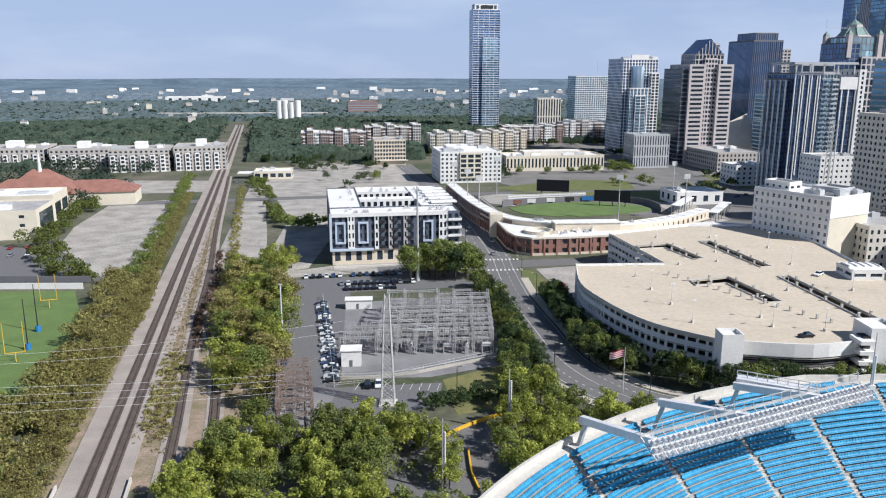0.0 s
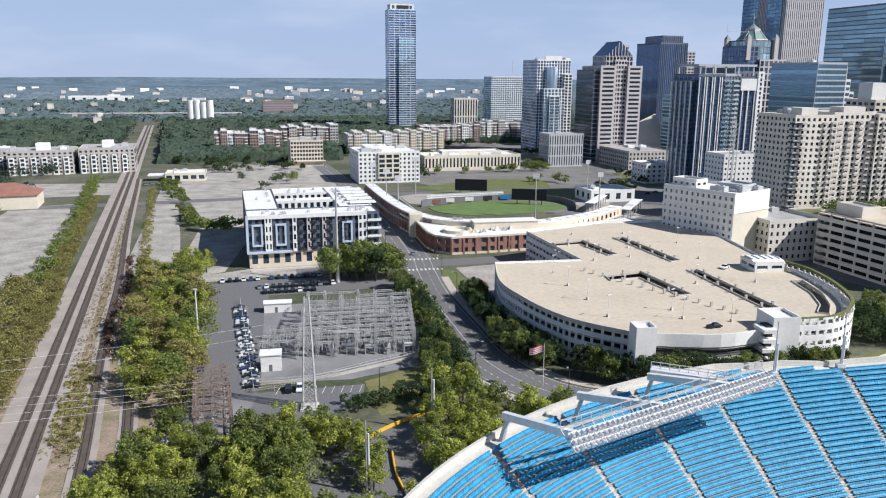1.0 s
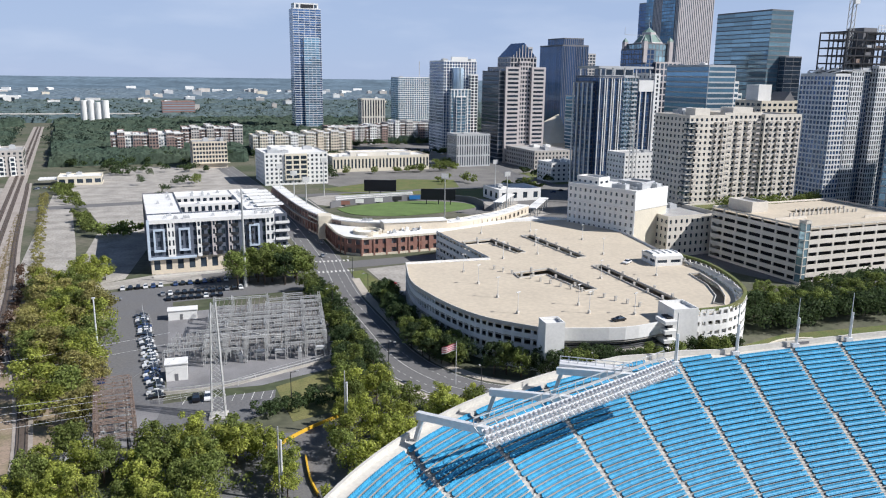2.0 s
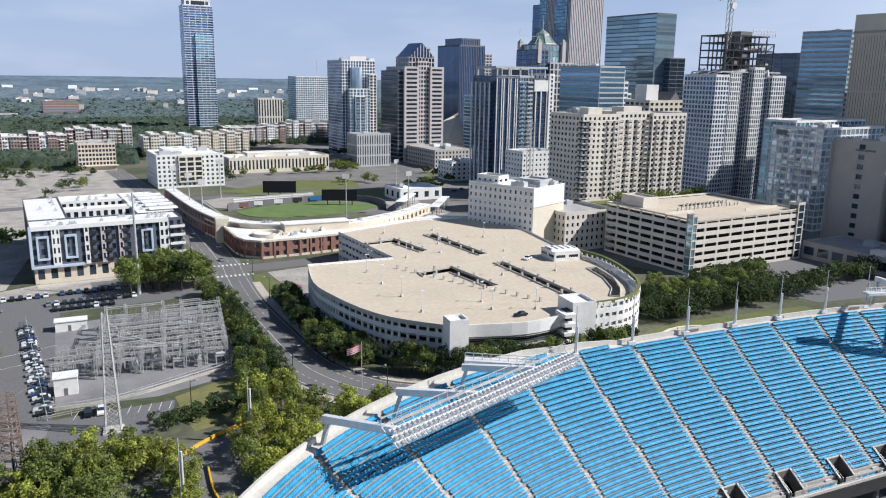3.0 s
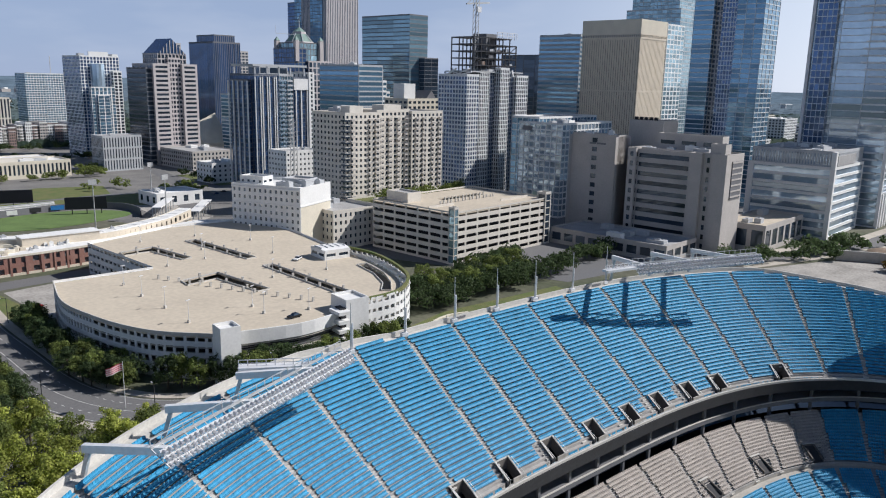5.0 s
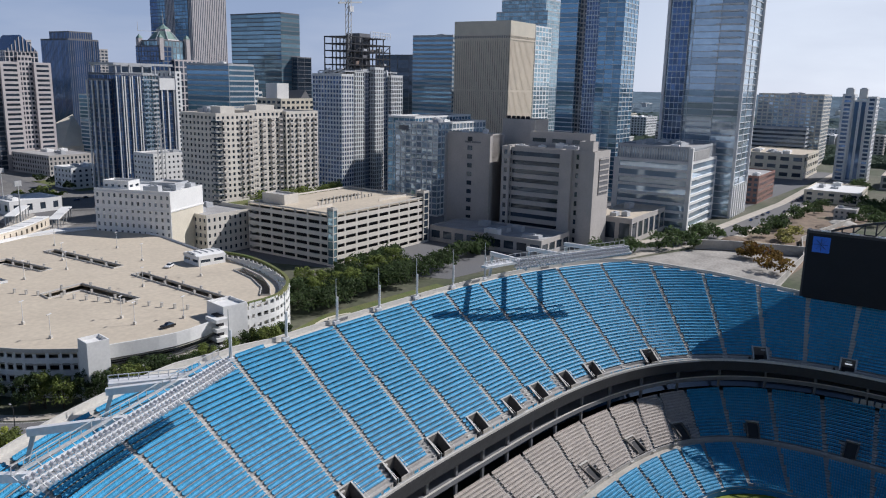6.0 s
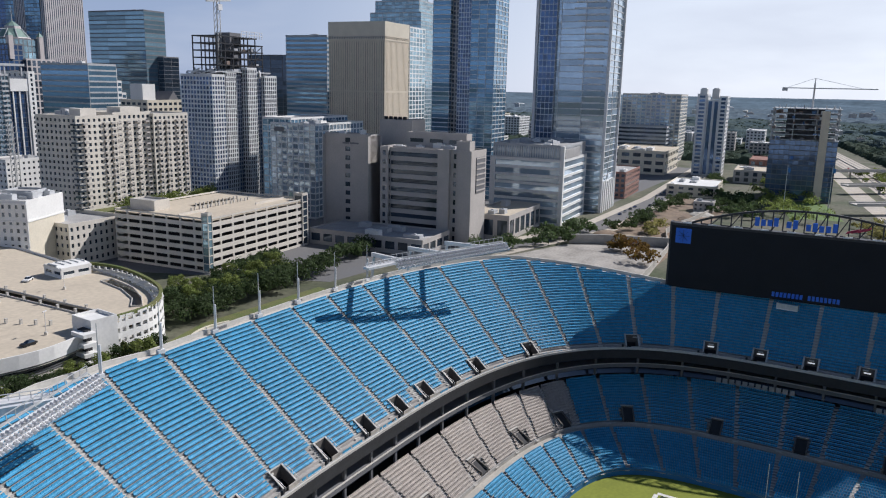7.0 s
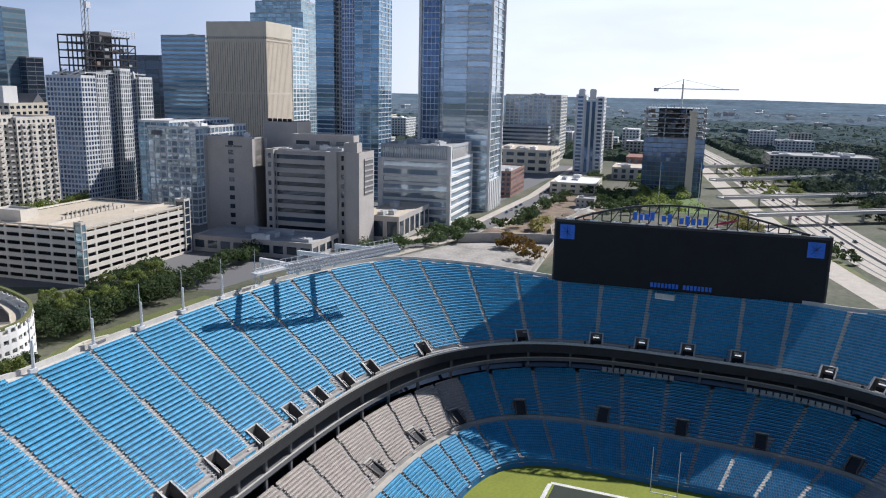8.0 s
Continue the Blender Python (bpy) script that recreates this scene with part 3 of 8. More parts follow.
def blended(inner, outer_, z0, z1, n, name, parent):
    g = Geo()
    for k in range(n):
        ra = tuple(inner[i] + (outer_[i] - inner[i]) * k / n for i in range(3))
        rb = tuple(inner[i] + (outer_[i] - inner[i]) * (k + 1) / n for i in range(3))
        a, _ = ring_points(*ra, s_all)
        b, _ = ring_points(*rb, s_all)
        zl, zh = z0 + (z1 - z0) * k / n, z0 + (z1 - z0) * (k + 1) / n
        for i in range(len(s_all) - 1):
            g.add([(*a[i], zl), (*a[i + 1], zl), (*a[i + 1], zh), (*a[i], zh), (*b[i + 1], zh), (*b[i], zh)], [(1, 0, 3, 2), (2, 3, 5, 4)])
    part(name, g, "tread", parent, "", "stuff")


def blended_seats(inner, outer_, z0, z1, n, a, b, material, parent, gap=0.6, hole=None):
    g = Geo()
    for k in range(n):
        f = (k + 0.7) / n
        base = tuple(inner[i] + (outer_[i] - inner[i]) * f for i in range(3))
        ss = np.linspace(radians(a), radians(b), 240)
        p, _ = ring_points(*base, ss)
        L = np.concatenate([[0], np.cumsum(np.linalg.norm(np.diff(p, axis=0), axis=1))])
        u = np.arange(gap, L[-1] - gap, 0.54)
        if hole and k < 4:
            u = u[np.abs(u - L[-1] * 0.5) > 1.8]
        if len(u):
            c, nn = ring_points(*base, np.interp(u, L, ss))
            seats(g, c, nn, z0 + (z1 - z0) * (k + 1) / n, 0.48)
    part("seat_block", g, material, parent, "", "stuff")


WALK_OUT = (73.6, 57.4, 3.9)
blended(WALK_OUT, LOWTOP, 4.6, 11.2, 16, "steps", LOW)
blended(FIELDWALL, WALKWAY, 1.2, 4.0, 15, "steps", LOW)
g = Geo()
a, _ = ring_points(*WALKWAY, s_all)
b, _ = ring_points(*WALK_OUT, s_all)
g.strip([[(*a[i], 4.0), (*b[i], 4.0), (*b[i], 4.6)] for i in range(len(s_all))])
part("walkway", g, "concrete", LOW)
g = Geo()
a, _ = ring_points(*FIELDWALL, s_all)
g.strip([[(*a[i], 0.1), (*a[i], 1.9)] for i in range(len(s_all))])
part("field_wall", g, "wall_blue", LOW, "blue padded wall round the field")
LOWA = [-32, -25, -18, -11, -4, 3, 10.5, 18, 25.5, 33, 39, 44, 49, 55, 62, 70, 79, 88, 98, 108]
for i in range(len(LOWA) - 1):
    blended_seats(WALK_OUT, LOWTOP, 4.6, 11.2, 16, LOWA[i], LOWA[i + 1], "seat_grey" if LOWA[i] >= 38 else "seat_blue", LOW, hole=i % 2 == 0)
    blended_seats(FIELDWALL, WALKWAY, 1.2, 4.0, 15, LOWA[i], LOWA[i + 1], "seat_blue", LOW)
for a in LOWA:
    g = Geo()
    for inner, out_, z0, z1, n in ((WALK_OUT, LOWTOP, 4.6, 11.2, 16), (FIELDWALL, WALKWAY, 1.2, 4.0, 15)):
        for k in range(n):
            base = tuple(inner[i] + (out_[i] - inner[i]) * k / n for i in range(3))
            p, nn = ring_points(*base, [radians(a)])
            p, nv = Vector((*p[0], 0)), Vector((*nn[0], 0))
            t = Vector((-nv.y, nv.x, 0))
            g.obox(p - t * 0.6 - nv * 0.25 + Vector((0, 0, z0 + (z1 - z0) * k / n)), t * 1.2, nv * 0.6, Vector((0, 0, 0.5 * (z1 - z0) / n)))
    part("aisle_steps", g, "pale_concrete", LOW, "", "stuff")
g = Geo()
a, _ = ring_points(*FIELDWALL, s_all, 0.2)
solid("playing_field", Geo().prism([tuple(p) for p in a[:-1]], -0.1, 0.12), "field_turf", "mown green football turf inside the stadium", "field", "structure")
plot("lawn", [(62, 580), (150, 596), (156, 640), (110, 650), (38, 600)], 0.14, "grass", "dry green lawn beyond the ballpark", "lawn")
solid("road", ribbon([(150, 450), (200, 560), (214, 640), (226, 760)], 13, 0.12), "asphalt", "asphalt street running north from the ballpark", "road", "structure")
plot("lawn", [(235, 600), (330, 616), (330, 690), (228, 680)], 0.12, "grass", "green block lawn with trees", "lawn")
plot("lawn", [(600, 66), (690, 92), (680, 128), (590, 100)], 0.07, "turf", "bright mown grass beside the motorway", "lawn")
plot("verge", [(420, -10), (600, 38), (760, 82), (960, 130), (955, 112), (760, 64), (600, 20), (420, -30)], 0.045, "grass", "dry grass verge of the motorway", "verge")
plot("dirt_strip", [(-56, 132), (-42, 132), (-46, 165), (-52, 200), (-68, 260), (-86, 320), (-102, 345), (-88, 255), (-70, 182)], 0.045, "dry_ground", "dry pinkish ground with weeds beside the side track", "ground")
plot("verge", [(-79, 132), (-83, 132), (-106, 225), (-120, 285), (-133, 340), (-128, 340), (-100, 225)], 0.05, "dry_ground", "weedy gravel slope of the railway bank", "verge")


# ---- buildings ----
def volume(ob, x0, x1, y0, y1, z0, z1, wall, pane, fh=3.3, bw=3.4, pw=1.2, sh=1.3, ground=0.8, depth=0.25, roof="grey_roof", parapet=0.9, single=None, blank="", reveal=True, cap=True, rough_back=True, seed=0):
    """A block of walls with real window openings, glazed behind, and a roof with a parapet."""
    W1, W2, h = x1 - x0, y1 - y0, z1 - z0
    index, V, Fc = {}, [], []
    R = random.Random(int(x0 * 7 + y1 * 13 + z1 * 3 + seed))

    def vid(p):
        k = (round(p[0], 3), round(p[1], 3), round(p[2], 3))
        if k not in index:
            index[k] = len(V)
            V.append(k)
        return index[k]

    nf = max(1, int(round((h - ground) / fh)))
    f = (h - ground) / nf
    panes = Geo()
    for u in "flbr":
        F = {"f": lambda a, o, z: (x0 + a, y0 - o, z), "b": lambda a, o, z: (x1 - a, y1 + o, z), "l": lambda a, o, z: (x0 - o, y1 - a, z), "r": lambda a, o, z: (x1 + o, y0 + a, z)}[u]
        W = W1 if u in "fb" else W2
        nb = max(1, int(round(W / bw)))
        rows = nf
        if rough_back and u in "br":
            nb, rows = max(1, nb // 3), max(1, nf // 2)
        b, fl = W / nb, (h - ground) / rows
        us = [0.0]
        for j in range(nb):
            us += [j * b + pw / 2, (j + 1) * b - pw / 2]
        us.append(W)
        zs = [z0]
        for k in range(rows):
            zs += [z0 + ground + k * fl + sh * 0.45, z0 + ground + (k + 1) * fl - sh * 0.55]
        zs.append(z1)
        if u in blank:
            us, zs = [0.0, W], [z0, z1]
        for i in range(len(us) - 1):
            if us[i + 1] - us[i] < 1e-3:
                continue
            for k in range(len(zs) - 1):
                a0, a1, c0, c1 = us[i], us[i + 1], zs[k], zs[k + 1]
                if i % 2 and k % 2:
                    q = [(a0, c0), (a1, c0), (a1, c1), (a0, c1)]
                    if reveal and u in "fl":
                        for e in range(4):
                            (p0, r0), (p1, r1) = q[e], q[(e + 1) % 4]
                            Fc.append((vid(F(p0, 0, r0)), vid(F(p1, 0, r1)), vid(F(p1, -depth, r1)), vid(F(p0, -depth, r0))))
                    dd = depth if u in "fl" and reveal else 0.03
                    if single and u in "fl":
                        key = (ob.name, round(a1 - a0, 2), round(c1 - c0, 2))
                        if key not in WIN:
                            w, hh = a1 - a0, c1 - c0
                            gg = Geo().box(-w / 2, w / 2, 0.03, 0.07, 0, hh)
                            WIN[key] = gg.mesh("window", "pane")
                        part("window", WIN[key], None, ob, at=Matrix.Translation(F((a0 + a1) / 2, -dd - 0.02, c0)) @ pose(0, 0, 0, 0, 0, 0 if u == "f" else -90))
                    else:
                        j1, j2 = R.uniform(-0.02, 0.02), R.uniform(-0.02, 0.02)
                        panes.add([F(a0, -dd + j1, c0), F(a1, -dd + j2, c0), F(a1, -dd - j1, c1), F(a0, -dd - j2, c1)], [(0, 1, 2, 3)])
                else:
                    Fc.append((vid(F(a0, 0, c0)), vid(F(a1, 0, c0)), vid(F(a1, 0, c1)), vid(F(a0, 0, c1))))
    g = Geo()
    g.v, g.f = V, Fc
    part("wall", g, wall, ob)
    if panes.v:
        part("glazing", panes, pane, ob, "", "stuff")
    if cap:
        part("roof", Geo().box(x0 + 0.05, x1 - 0.05, y0 + 0.05, y1 - 0.05, z1 - 0.5, z1 - 0.02), roof, ob)
        t = 0.35
        pts = [(x0, y0), (x1, y0), (x1, y1), (x0, y1)]
        ins = [(x0 + t, y0 + t), (x1 - t, y0 + t), (x1 - t, y1 - t), (x0 + t, y1 - t)]
        p = Geo()
        vs = [(*q, z1 - 0.01) for q in pts] + [(*q, z1 + parapet) for q in pts] + [(*q, z1 + parapet) for q in ins] + [(*q, z1 - 0.01) for q in ins]
        p.add(vs, [(4 * r + i, 4 * r + (i + 1) % 4, 4 * r + 4 + (i + 1) % 4, 4 * r + 4 + i) for r in range(3) for i in range(4)])
        part("parapet", p, wall, ob)


WIN = {}


def unit(ob, x, y, z, a, b, c, material="white_wall"):
    """A roof plant box with a curb and a vent."""
    q = Geo().box(x, x + a, y, y + b, z, z + c)
    q.box(x - 0.2, x + a + 0.2, y - 0.2, y + b + 0.2, z - 0.02, z + 0.25).box(x + a * 0.3, x + a * 0.6, y + b * 0.3, y + b * 0.7, z + c, z + c + 0.5)
    part("roof_unit", q, material, ob)


def plant(ob, x0, x1, y0, y1, z, n, seed):
    R = random.Random(seed)
    for k in range(n):
        a, b = R.uniform(0.06, 0.16) * (x1 - x0) + 1, R.uniform(0.06, 0.16) * (y1 - y0) + 1
        unit(ob, R.uniform(x0 + 1, x1 - a - 1), R.uniform(y0 + 1, y1 - b - 1), z, a, b, R.uniform(1.2, 3.2), R.choice(["white_wall", "grey_wall", "grey_wall"]))


def block(name, label, x, y, turn, w1, w2, h, wall, pane, units=3, category="building", **k):
    ob = root(name, label, category, pose(x, y, 0, 0, 0, turn))
    volume(ob, 0, w1, 0, w2, 0, h, wall, pane, **k)
    if units:
        plant(ob, 0, w1, 0, w2, h, units, int(x))
    return ob


G = 9.5
FAR = dict(reveal=False)
# the slim blue tower with stepped front and a white crown
t = block("tower", "tall slim blue glass apartment tower with pale floor lines", 46, 1229, G, 43, 28, 183, "white_steel", "glass_navy", units=0, fh=3.5, bw=8.6, pw=0.5, sh=0.8, reveal=False, category="tower")
volume(t, 15, 39, -3, 0, 0, 141, "white_steel", "glass_blue", fh=3.5, bw=6, pw=0.4, sh=0.8, **FAR)
volume(t, 3, 40, 3, 25, 183, 191, "white_wall", "glass_dark", fh=8, bw=9, pw=5, sh=2, **FAR)
part("sign", Geo().box(13, 32, 2.5, 3, 185, 190), "dark_steel", t, "row of dark sign bars")
# white stepped apartment tower
t = block("tower", "white apartment tower with glass bays and stepped front", 196, 858, G, 40, 44, 103, "white_wall", "glass_navy", units=2, fh=3.4, bw=3.4, pw=1.0, sh=0.7, category="tower", **FAR)
volume(t, 6, 31, -7, 0, 0, 72, "white_wall", "glass_blue", fh=3.4, bw=4, pw=1.2, sh=0.5, **FAR)
volume(t, 12, 24, -9, -7, 0, 64, "white_wall", "glass_blue", fh=3.4, bw=6, pw=0.8, sh=0.4, **FAR)
volume(t, 31, 40, -5, 0, 0, 88, "white_wall", "glass_dark", fh=3.4, bw=4.5, pw=1.4, sh=0.9, **FAR)
g = Geo()
g.tube((17, 0.5, 72), (17, 0.5, 96), 7, 7, 20)
part("glass_bay", g, "glass_pale", t, "round pale glass bay")
part("roof_frame", Geo().box(10, 30, 2, 4, 103, 108).box(34, 40, 2, 20, 103, 106), "white_wall", t)
block("office_block", "pale ribbed stone block at the foot of a tower", 181, 732, G, 36, 25, 31, "grey_wall", "glass_dark", units=2, fh=11, bw=2.6, pw=1.5, sh=1.6, **FAR)
# banded granite tower with a gabled crown
t = root("tower", "banded brown granite office tower with a gabled glass crown", "tower", pose(239, 764, 0, 0, 0, G))
volume(t, 0, 17, 0, 43, 0, 96, "pink_stone", "glass_dark", fh=4.4, bw=17, pw=4.6, sh=2.2, reveal=True)
volume(t, 17, 30, 3, 43, 0, 102, "pink_stone", "glass_dark", fh=4.4, bw=3.2, pw=1.0, sh=1.8, reveal=False)
volume(t, 30, 46, 0, 43, 0, 96, "pink_stone", "glass_dark", fh=4.4, bw=16, pw=4.2, sh=2.2, reveal=True)
volume(t, -6, 0, 3, 43, 0, 92, "dark_grey_wall", "glass_dark", fh=4.4, bw=40, pw=0.5, sh=1.2, **FAR)
volume(t, 8, 38, 6, 36, 96, 106, "pink_stone", "glass_dark", fh=5, bw=4, pw=1, sh=1, **FAR)
g = Geo()
g.add([(8, 6, 106), (38, 6, 106), (38, 36, 106), (8, 36, 106), (23, 6, 121), (23, 36, 121)], [(0, 1, 4), (2, 3, 5), (1, 2, 5, 4), (3, 0, 4, 5)])
part("gable_roof", g, "glass_navy", t, "dark gabled glass roof")
for k in range(4):
    part("gable_rib", Geo().bar((11 + k * 3.4, 5.8, 106), (11 + k * 3.4, 5.8, 109 + k * 3.4), 0.7), "pink_stone", t)
    part("gable_rib", Geo().bar((35 - k * 3.4, 5.8, 106), (35 - k * 3.4, 5.8, 109 + k * 3.4), 0.7), "pink_stone", t)
volume(t, 34, 46, 30, 48, 96, 117, "stone_wall", "glass_dark", fh=3.6, bw=12, pw=1, sh=1.8, **FAR)
t = block("office_block", "low brown stone podium building with a flat roof", 251, 703, G, 46, 60, 17, "stone_wall", "glass_dark", units=4, fh=4.5, bw=4, pw=2.0, sh=1.8)
# dark blue ribbed tower
t = block("tower", "dark blue ribbed glass office tower", 385, 985, G, 40, 60, 128, "dark_grey_wall", "glass_navy", units=0, fh=128, bw=2.6, pw=0.7, sh=2.0, category="tower", **FAR)
volume(t, 6, 36, 6, 50, 128, 137, "dark_grey_wall", "glass_navy", fh=9, bw=3, pw=1.2, sh=1, **FAR)
block("tower", "tan stone office tower behind the dark one", 425, 1010, G, 20, 50, 118, "stone_wall", "glass_dark", units=1, fh=4, bw=5, pw=1.4, sh=1.6, category="tower", **FAR)
block("office_block", "small pale slab between towers", 345, 835, G, 26, 22, 66, "white_wall", "glass_blue", units=1, fh=4, bw=20, pw=1, sh=1.2, **FAR)
t = root("hall", "hall with a sloping cream roof", "building", pose(318, 850, 0, 0, 0, G))
part("roof", Geo().add([(0, 0, 12), (32, 0, 12), (32, 30, 44), (0, 30, 30), (0, 0, 0), (32, 0, 0), (32, 30, 0), (0, 30, 0)], [(0, 1, 2, 3), (4, 5, 1, 0), (5, 6, 2, 1), (6, 7, 3, 2), (7, 4, 0, 3)]), "cream_wall", t)
# blue glass and white concrete apartment tower with an open crown
t = root("tower", "blue glass apartment tower with white concrete piers", "tower", pose(228, 511, 0, 0, 0, G))
volume(t, 0, 20, 0, 30, 0, 88, "slate_wall", "glass_navy", fh=3.1, bw=2.5, pw=0.3, sh=0.35, depth=0.2)
for xx in (0.2, 4.4, 6.2, 10.2, 12.0, 16.0, 17.8):
    part("pier", Geo().box(xx, xx + 0.55, -0.7, 0.0, 22 if xx > 5 else 0, 87), "white_wall", t, "white concrete pier")
for yy in (3, 9, 15, 21, 27):
    part("pier", Geo().box(-3.7, -3.0, yy, yy + 0.9, 0, 84), "white_wall", t, "white concrete pier")
for k in range(4, 28):
    part("balcony", Geo().box(21.5, 26.5, 0.2, 1.8, k * 3.1, k * 3.1 + 0.2).box(21.5, 26.5, 0.2, 0.3, k * 3.1 + 0.2, k * 3.1 + 1.1), "glass_pale", t)
    part("balcony", Geo().box(28.5, 33.0, 0.4, 1.8, k * 3.1, k * 3.1 + 0.2).box(28.5, 33.0, 0.4, 0.5, k * 3.1 + 0.2, k * 3.1 + 1.1), "grey_wall", t)
volume(t, 20, 34, 1.8, 30, 0, 88, "grey_wall", "glass_green", fh=3.1, bw=2.3, pw=0.3, sh=0.6, depth=0.4)
volume(t, 34, 47, 1.5, 30, 0, 86, "slate_wall", "glass_navy", fh=3.1, bw=2.6, pw=0.3, sh=0.5)
for xx in (35.5, 40.2, 45.6):
    part("pier", Geo().box(xx, xx + 0.8, 0.7, 1.5, 30, 84), "white_wall", t, "white concrete pier")
part("white_frame", Geo().box(34, 47.2, 0.4, 1.5, 78, 86), "white_wall", t, "plain white top storeys")
volume(t, 47, 52, 0, 30, 0, 90, "white_wall", "glass_dark", fh=3.1, bw=5, pw=3.4, sh=1.2)
volume(t, -3, 0, 4, 26, 0, 84, "dark_grey_wall", "glass_navy", fh=3.1, bw=5, pw=0.4, sh=0.5)
for i, (px_, py_) in enumerate([(2, 2), (12, 2), (22, 2), (32, 2), (44, 2), (2, 28), (22, 28), (44, 28)]):
    part("crown_post", Geo().bar((px_, py_, 88), (px_, py_, 95), 0.9), "grey_wall", t)
part("crown_ring", Geo().box(0, 46, 1, 2.4, 94, 95.5).box(0, 46, 27, 28.4, 94, 95.5).box(0, 1.4, 2, 28, 94, 95.5).box(44.6, 46, 2, 28, 94, 95.5), "grey_wall", t)
volume(t, 10, 34, 8, 22, 88, 94, "grey_wall", "glass_dark", fh=6, bw=8, **FAR)
block("office_block", "white block with scattered small windows", 222, 452, G, 26, 20, 40, "white_wall", "glass_dark", fh=3.2, bw=3.2, pw=1.9, sh=1.9, units=2)
t = root("scaffold_mast", "grey steel hoist mast beside a tower", "mast", pose(224, 446, 0, 0, 0, G))
for k in range(4):
    part("leg", Geo().bar((k % 2 * 3, k // 2 * 3, 0), (k % 2 * 3, k // 2 * 3, 62), 0.35), "steel", t)
for k in range(20):
    part("brace", Geo().bar((0, 0, 3 * k + 1), (3, 0, 3 * k + 3.5), 0.25).bar((0, 3, 3 * k + 1), (0, 0, 3 * k + 3.5), 0.25), "steel", t)
# domed stone tower
t = root("tower", "stone office tower with arched windows and a green dome", "tower", pose(421, 796, 0, 0, 0, G))
volume(t, 0, 34, 0, 44, 0, 104, "pink_stone", "glass_dark", fh=7, bw=6, pw=1.8, sh=1.4, **FAR)
volume(t, -16, 0, 4, 44, 0, 118, "dark_grey_wall", "glass_navy", fh=5, bw=5, pw=1.2, sh=1.0, **FAR)
volume(t, -12, 22, 6, 40, 104, 124, "dark_grey_wall", "glass_green", fh=6, bw=5, pw=1.0, sh=0.8, **FAR)
for k, (w0, w1, z0, z1, mt) in enumerate(((17.5, 16.5, 124, 126, "pink_stone"), (15.5, 8.5, 126, 134.5, "copper"), (8.0, 7.6, 134.5, 137, "pink_stone"), (7.4, 0.8, 137, 142, "copper"))):
    q = [[(5 + w * math.cos(b * math.pi / 4 + math.pi / 8), 23 + w * math.sin(b * math.pi / 4 + math.pi / 8), zz) for b in range(9)] for w, zz in ((w0, z0), (w1, z1))]
    part("dome_tier", Geo().strip(q), mt, t, "green copper dome tier" if mt == "copper" else "stone dome ring")
for b in range(8):
    a = b * math.pi / 4 + math.pi / 8
    part("dome_rib", Geo().bar((5 + 15.6 * math.cos(a), 23 + 15.6 * math.sin(a), 126), (5 + 8.6 * math.cos(a), 23 + 8.6 * math.sin(a), 134.6), 0.7), "grey_wall", t)
    part("drum_column", Geo().tube((5 + 16.4 * math.cos(a), 23 + 16.4 * math.sin(a), 118), (5 + 16.4 * math.cos(a), 23 + 16.4 * math.sin(a), 125), 0.9, 0.8, 8), "pink_stone", t)
part("spire", Geo().tube((5, 23, 141), (5, 23, 156), 0.6, 0.1, 6), "steel", t)
for px_, py_ in ((-13, 5), (21, 5), (-13, 41), (21, 41)):
    part("turret", Geo().box(px_ - 2.4, px_ + 2.4, py_ - 2.4, py_ + 2.4, 104, 127), "pink_stone", t)
    part("turret_roof", Geo().add([(px_ - 2.6, py_ - 2.6, 127), (px_ + 2.6, py_ - 2.6, 127), (px_ + 2.6, py_ + 2.6, 127), (px_ - 2.6, py_ + 2.6, 127), (px_, py_, 131.5)], [(0, 1, 4), (1, 2, 4), (2, 3, 4), (3, 0, 4)]), "copper", t)
part("crane_jib", Geo().bar((-36, 10, 133), (-12, 10, 133), 0.4).bar((-36, 10, 133), (-36, 10, 141), 0.3), "steel", t)
# far pairs
t = block("tower", "pair of distant grey apartment slabs", 217, 1285, G, 27, 40, 83, "white_wall", "glass_blue", units=1, fh=3.4, bw=4, pw=0.8, sh=0.9, category="tower", **FAR)
volume(t, 30, 60, 6, 40, 0, 83, "white_wall", "glass_blue", fh=3.4, bw=4, pw=0.8, sh=0.9, **FAR)
part("mast", Geo().bar((44, 20, 83), (44, 20, 110), 0.8), "steel", t)
block("office_block", "small beige ribbed building among trees", 138, 1142, G, 36, 20, 52, "beige_wall", "glass_dark", units=1, fh=30, bw=4, pw=2, sh=2, **FAR)
# white older hotel
t = root("hotel", "white painted older hotel block with small square windows", "hotel", pose(174, 340, 0, 0, 0, 30))
volume(t, 0, 29, 0, 41, 0, 33, "white_wall", "glass_dark", fh=3.4, bw=3.1, pw=1.9, sh=1.75, blank="f", single=True, roof="white_roof", parapet=1.2)
part("cornice", Geo().box(-0.35, 29.3, -0.35, 0.0, 24.4, 25.0).box(-0.35, 0.0, 0.0, 41, 24.4, 25.0).box(-0.35, 0.0, 0, 41, 32.3, 33.0), "white_wall", t)
part("painted_panel", Geo().box(0.4, 28.6, -0.06, 0.0, 0.4, 24.2), "cream_wall", t, "cream painted lower end wall")
volume(t, 3, 12, 24, 38, 33, 37, "white_wall", "glass_dark", fh=4, bw=4, pw=2, sh=2)
volume(t, 14, 26, 6, 20, 33, 35.5, "grey_wall", "glass_dark", fh=4, bw=4, pw=2, sh=2)
plant(t, 0, 29, 0, 41, 33, 6, 4)
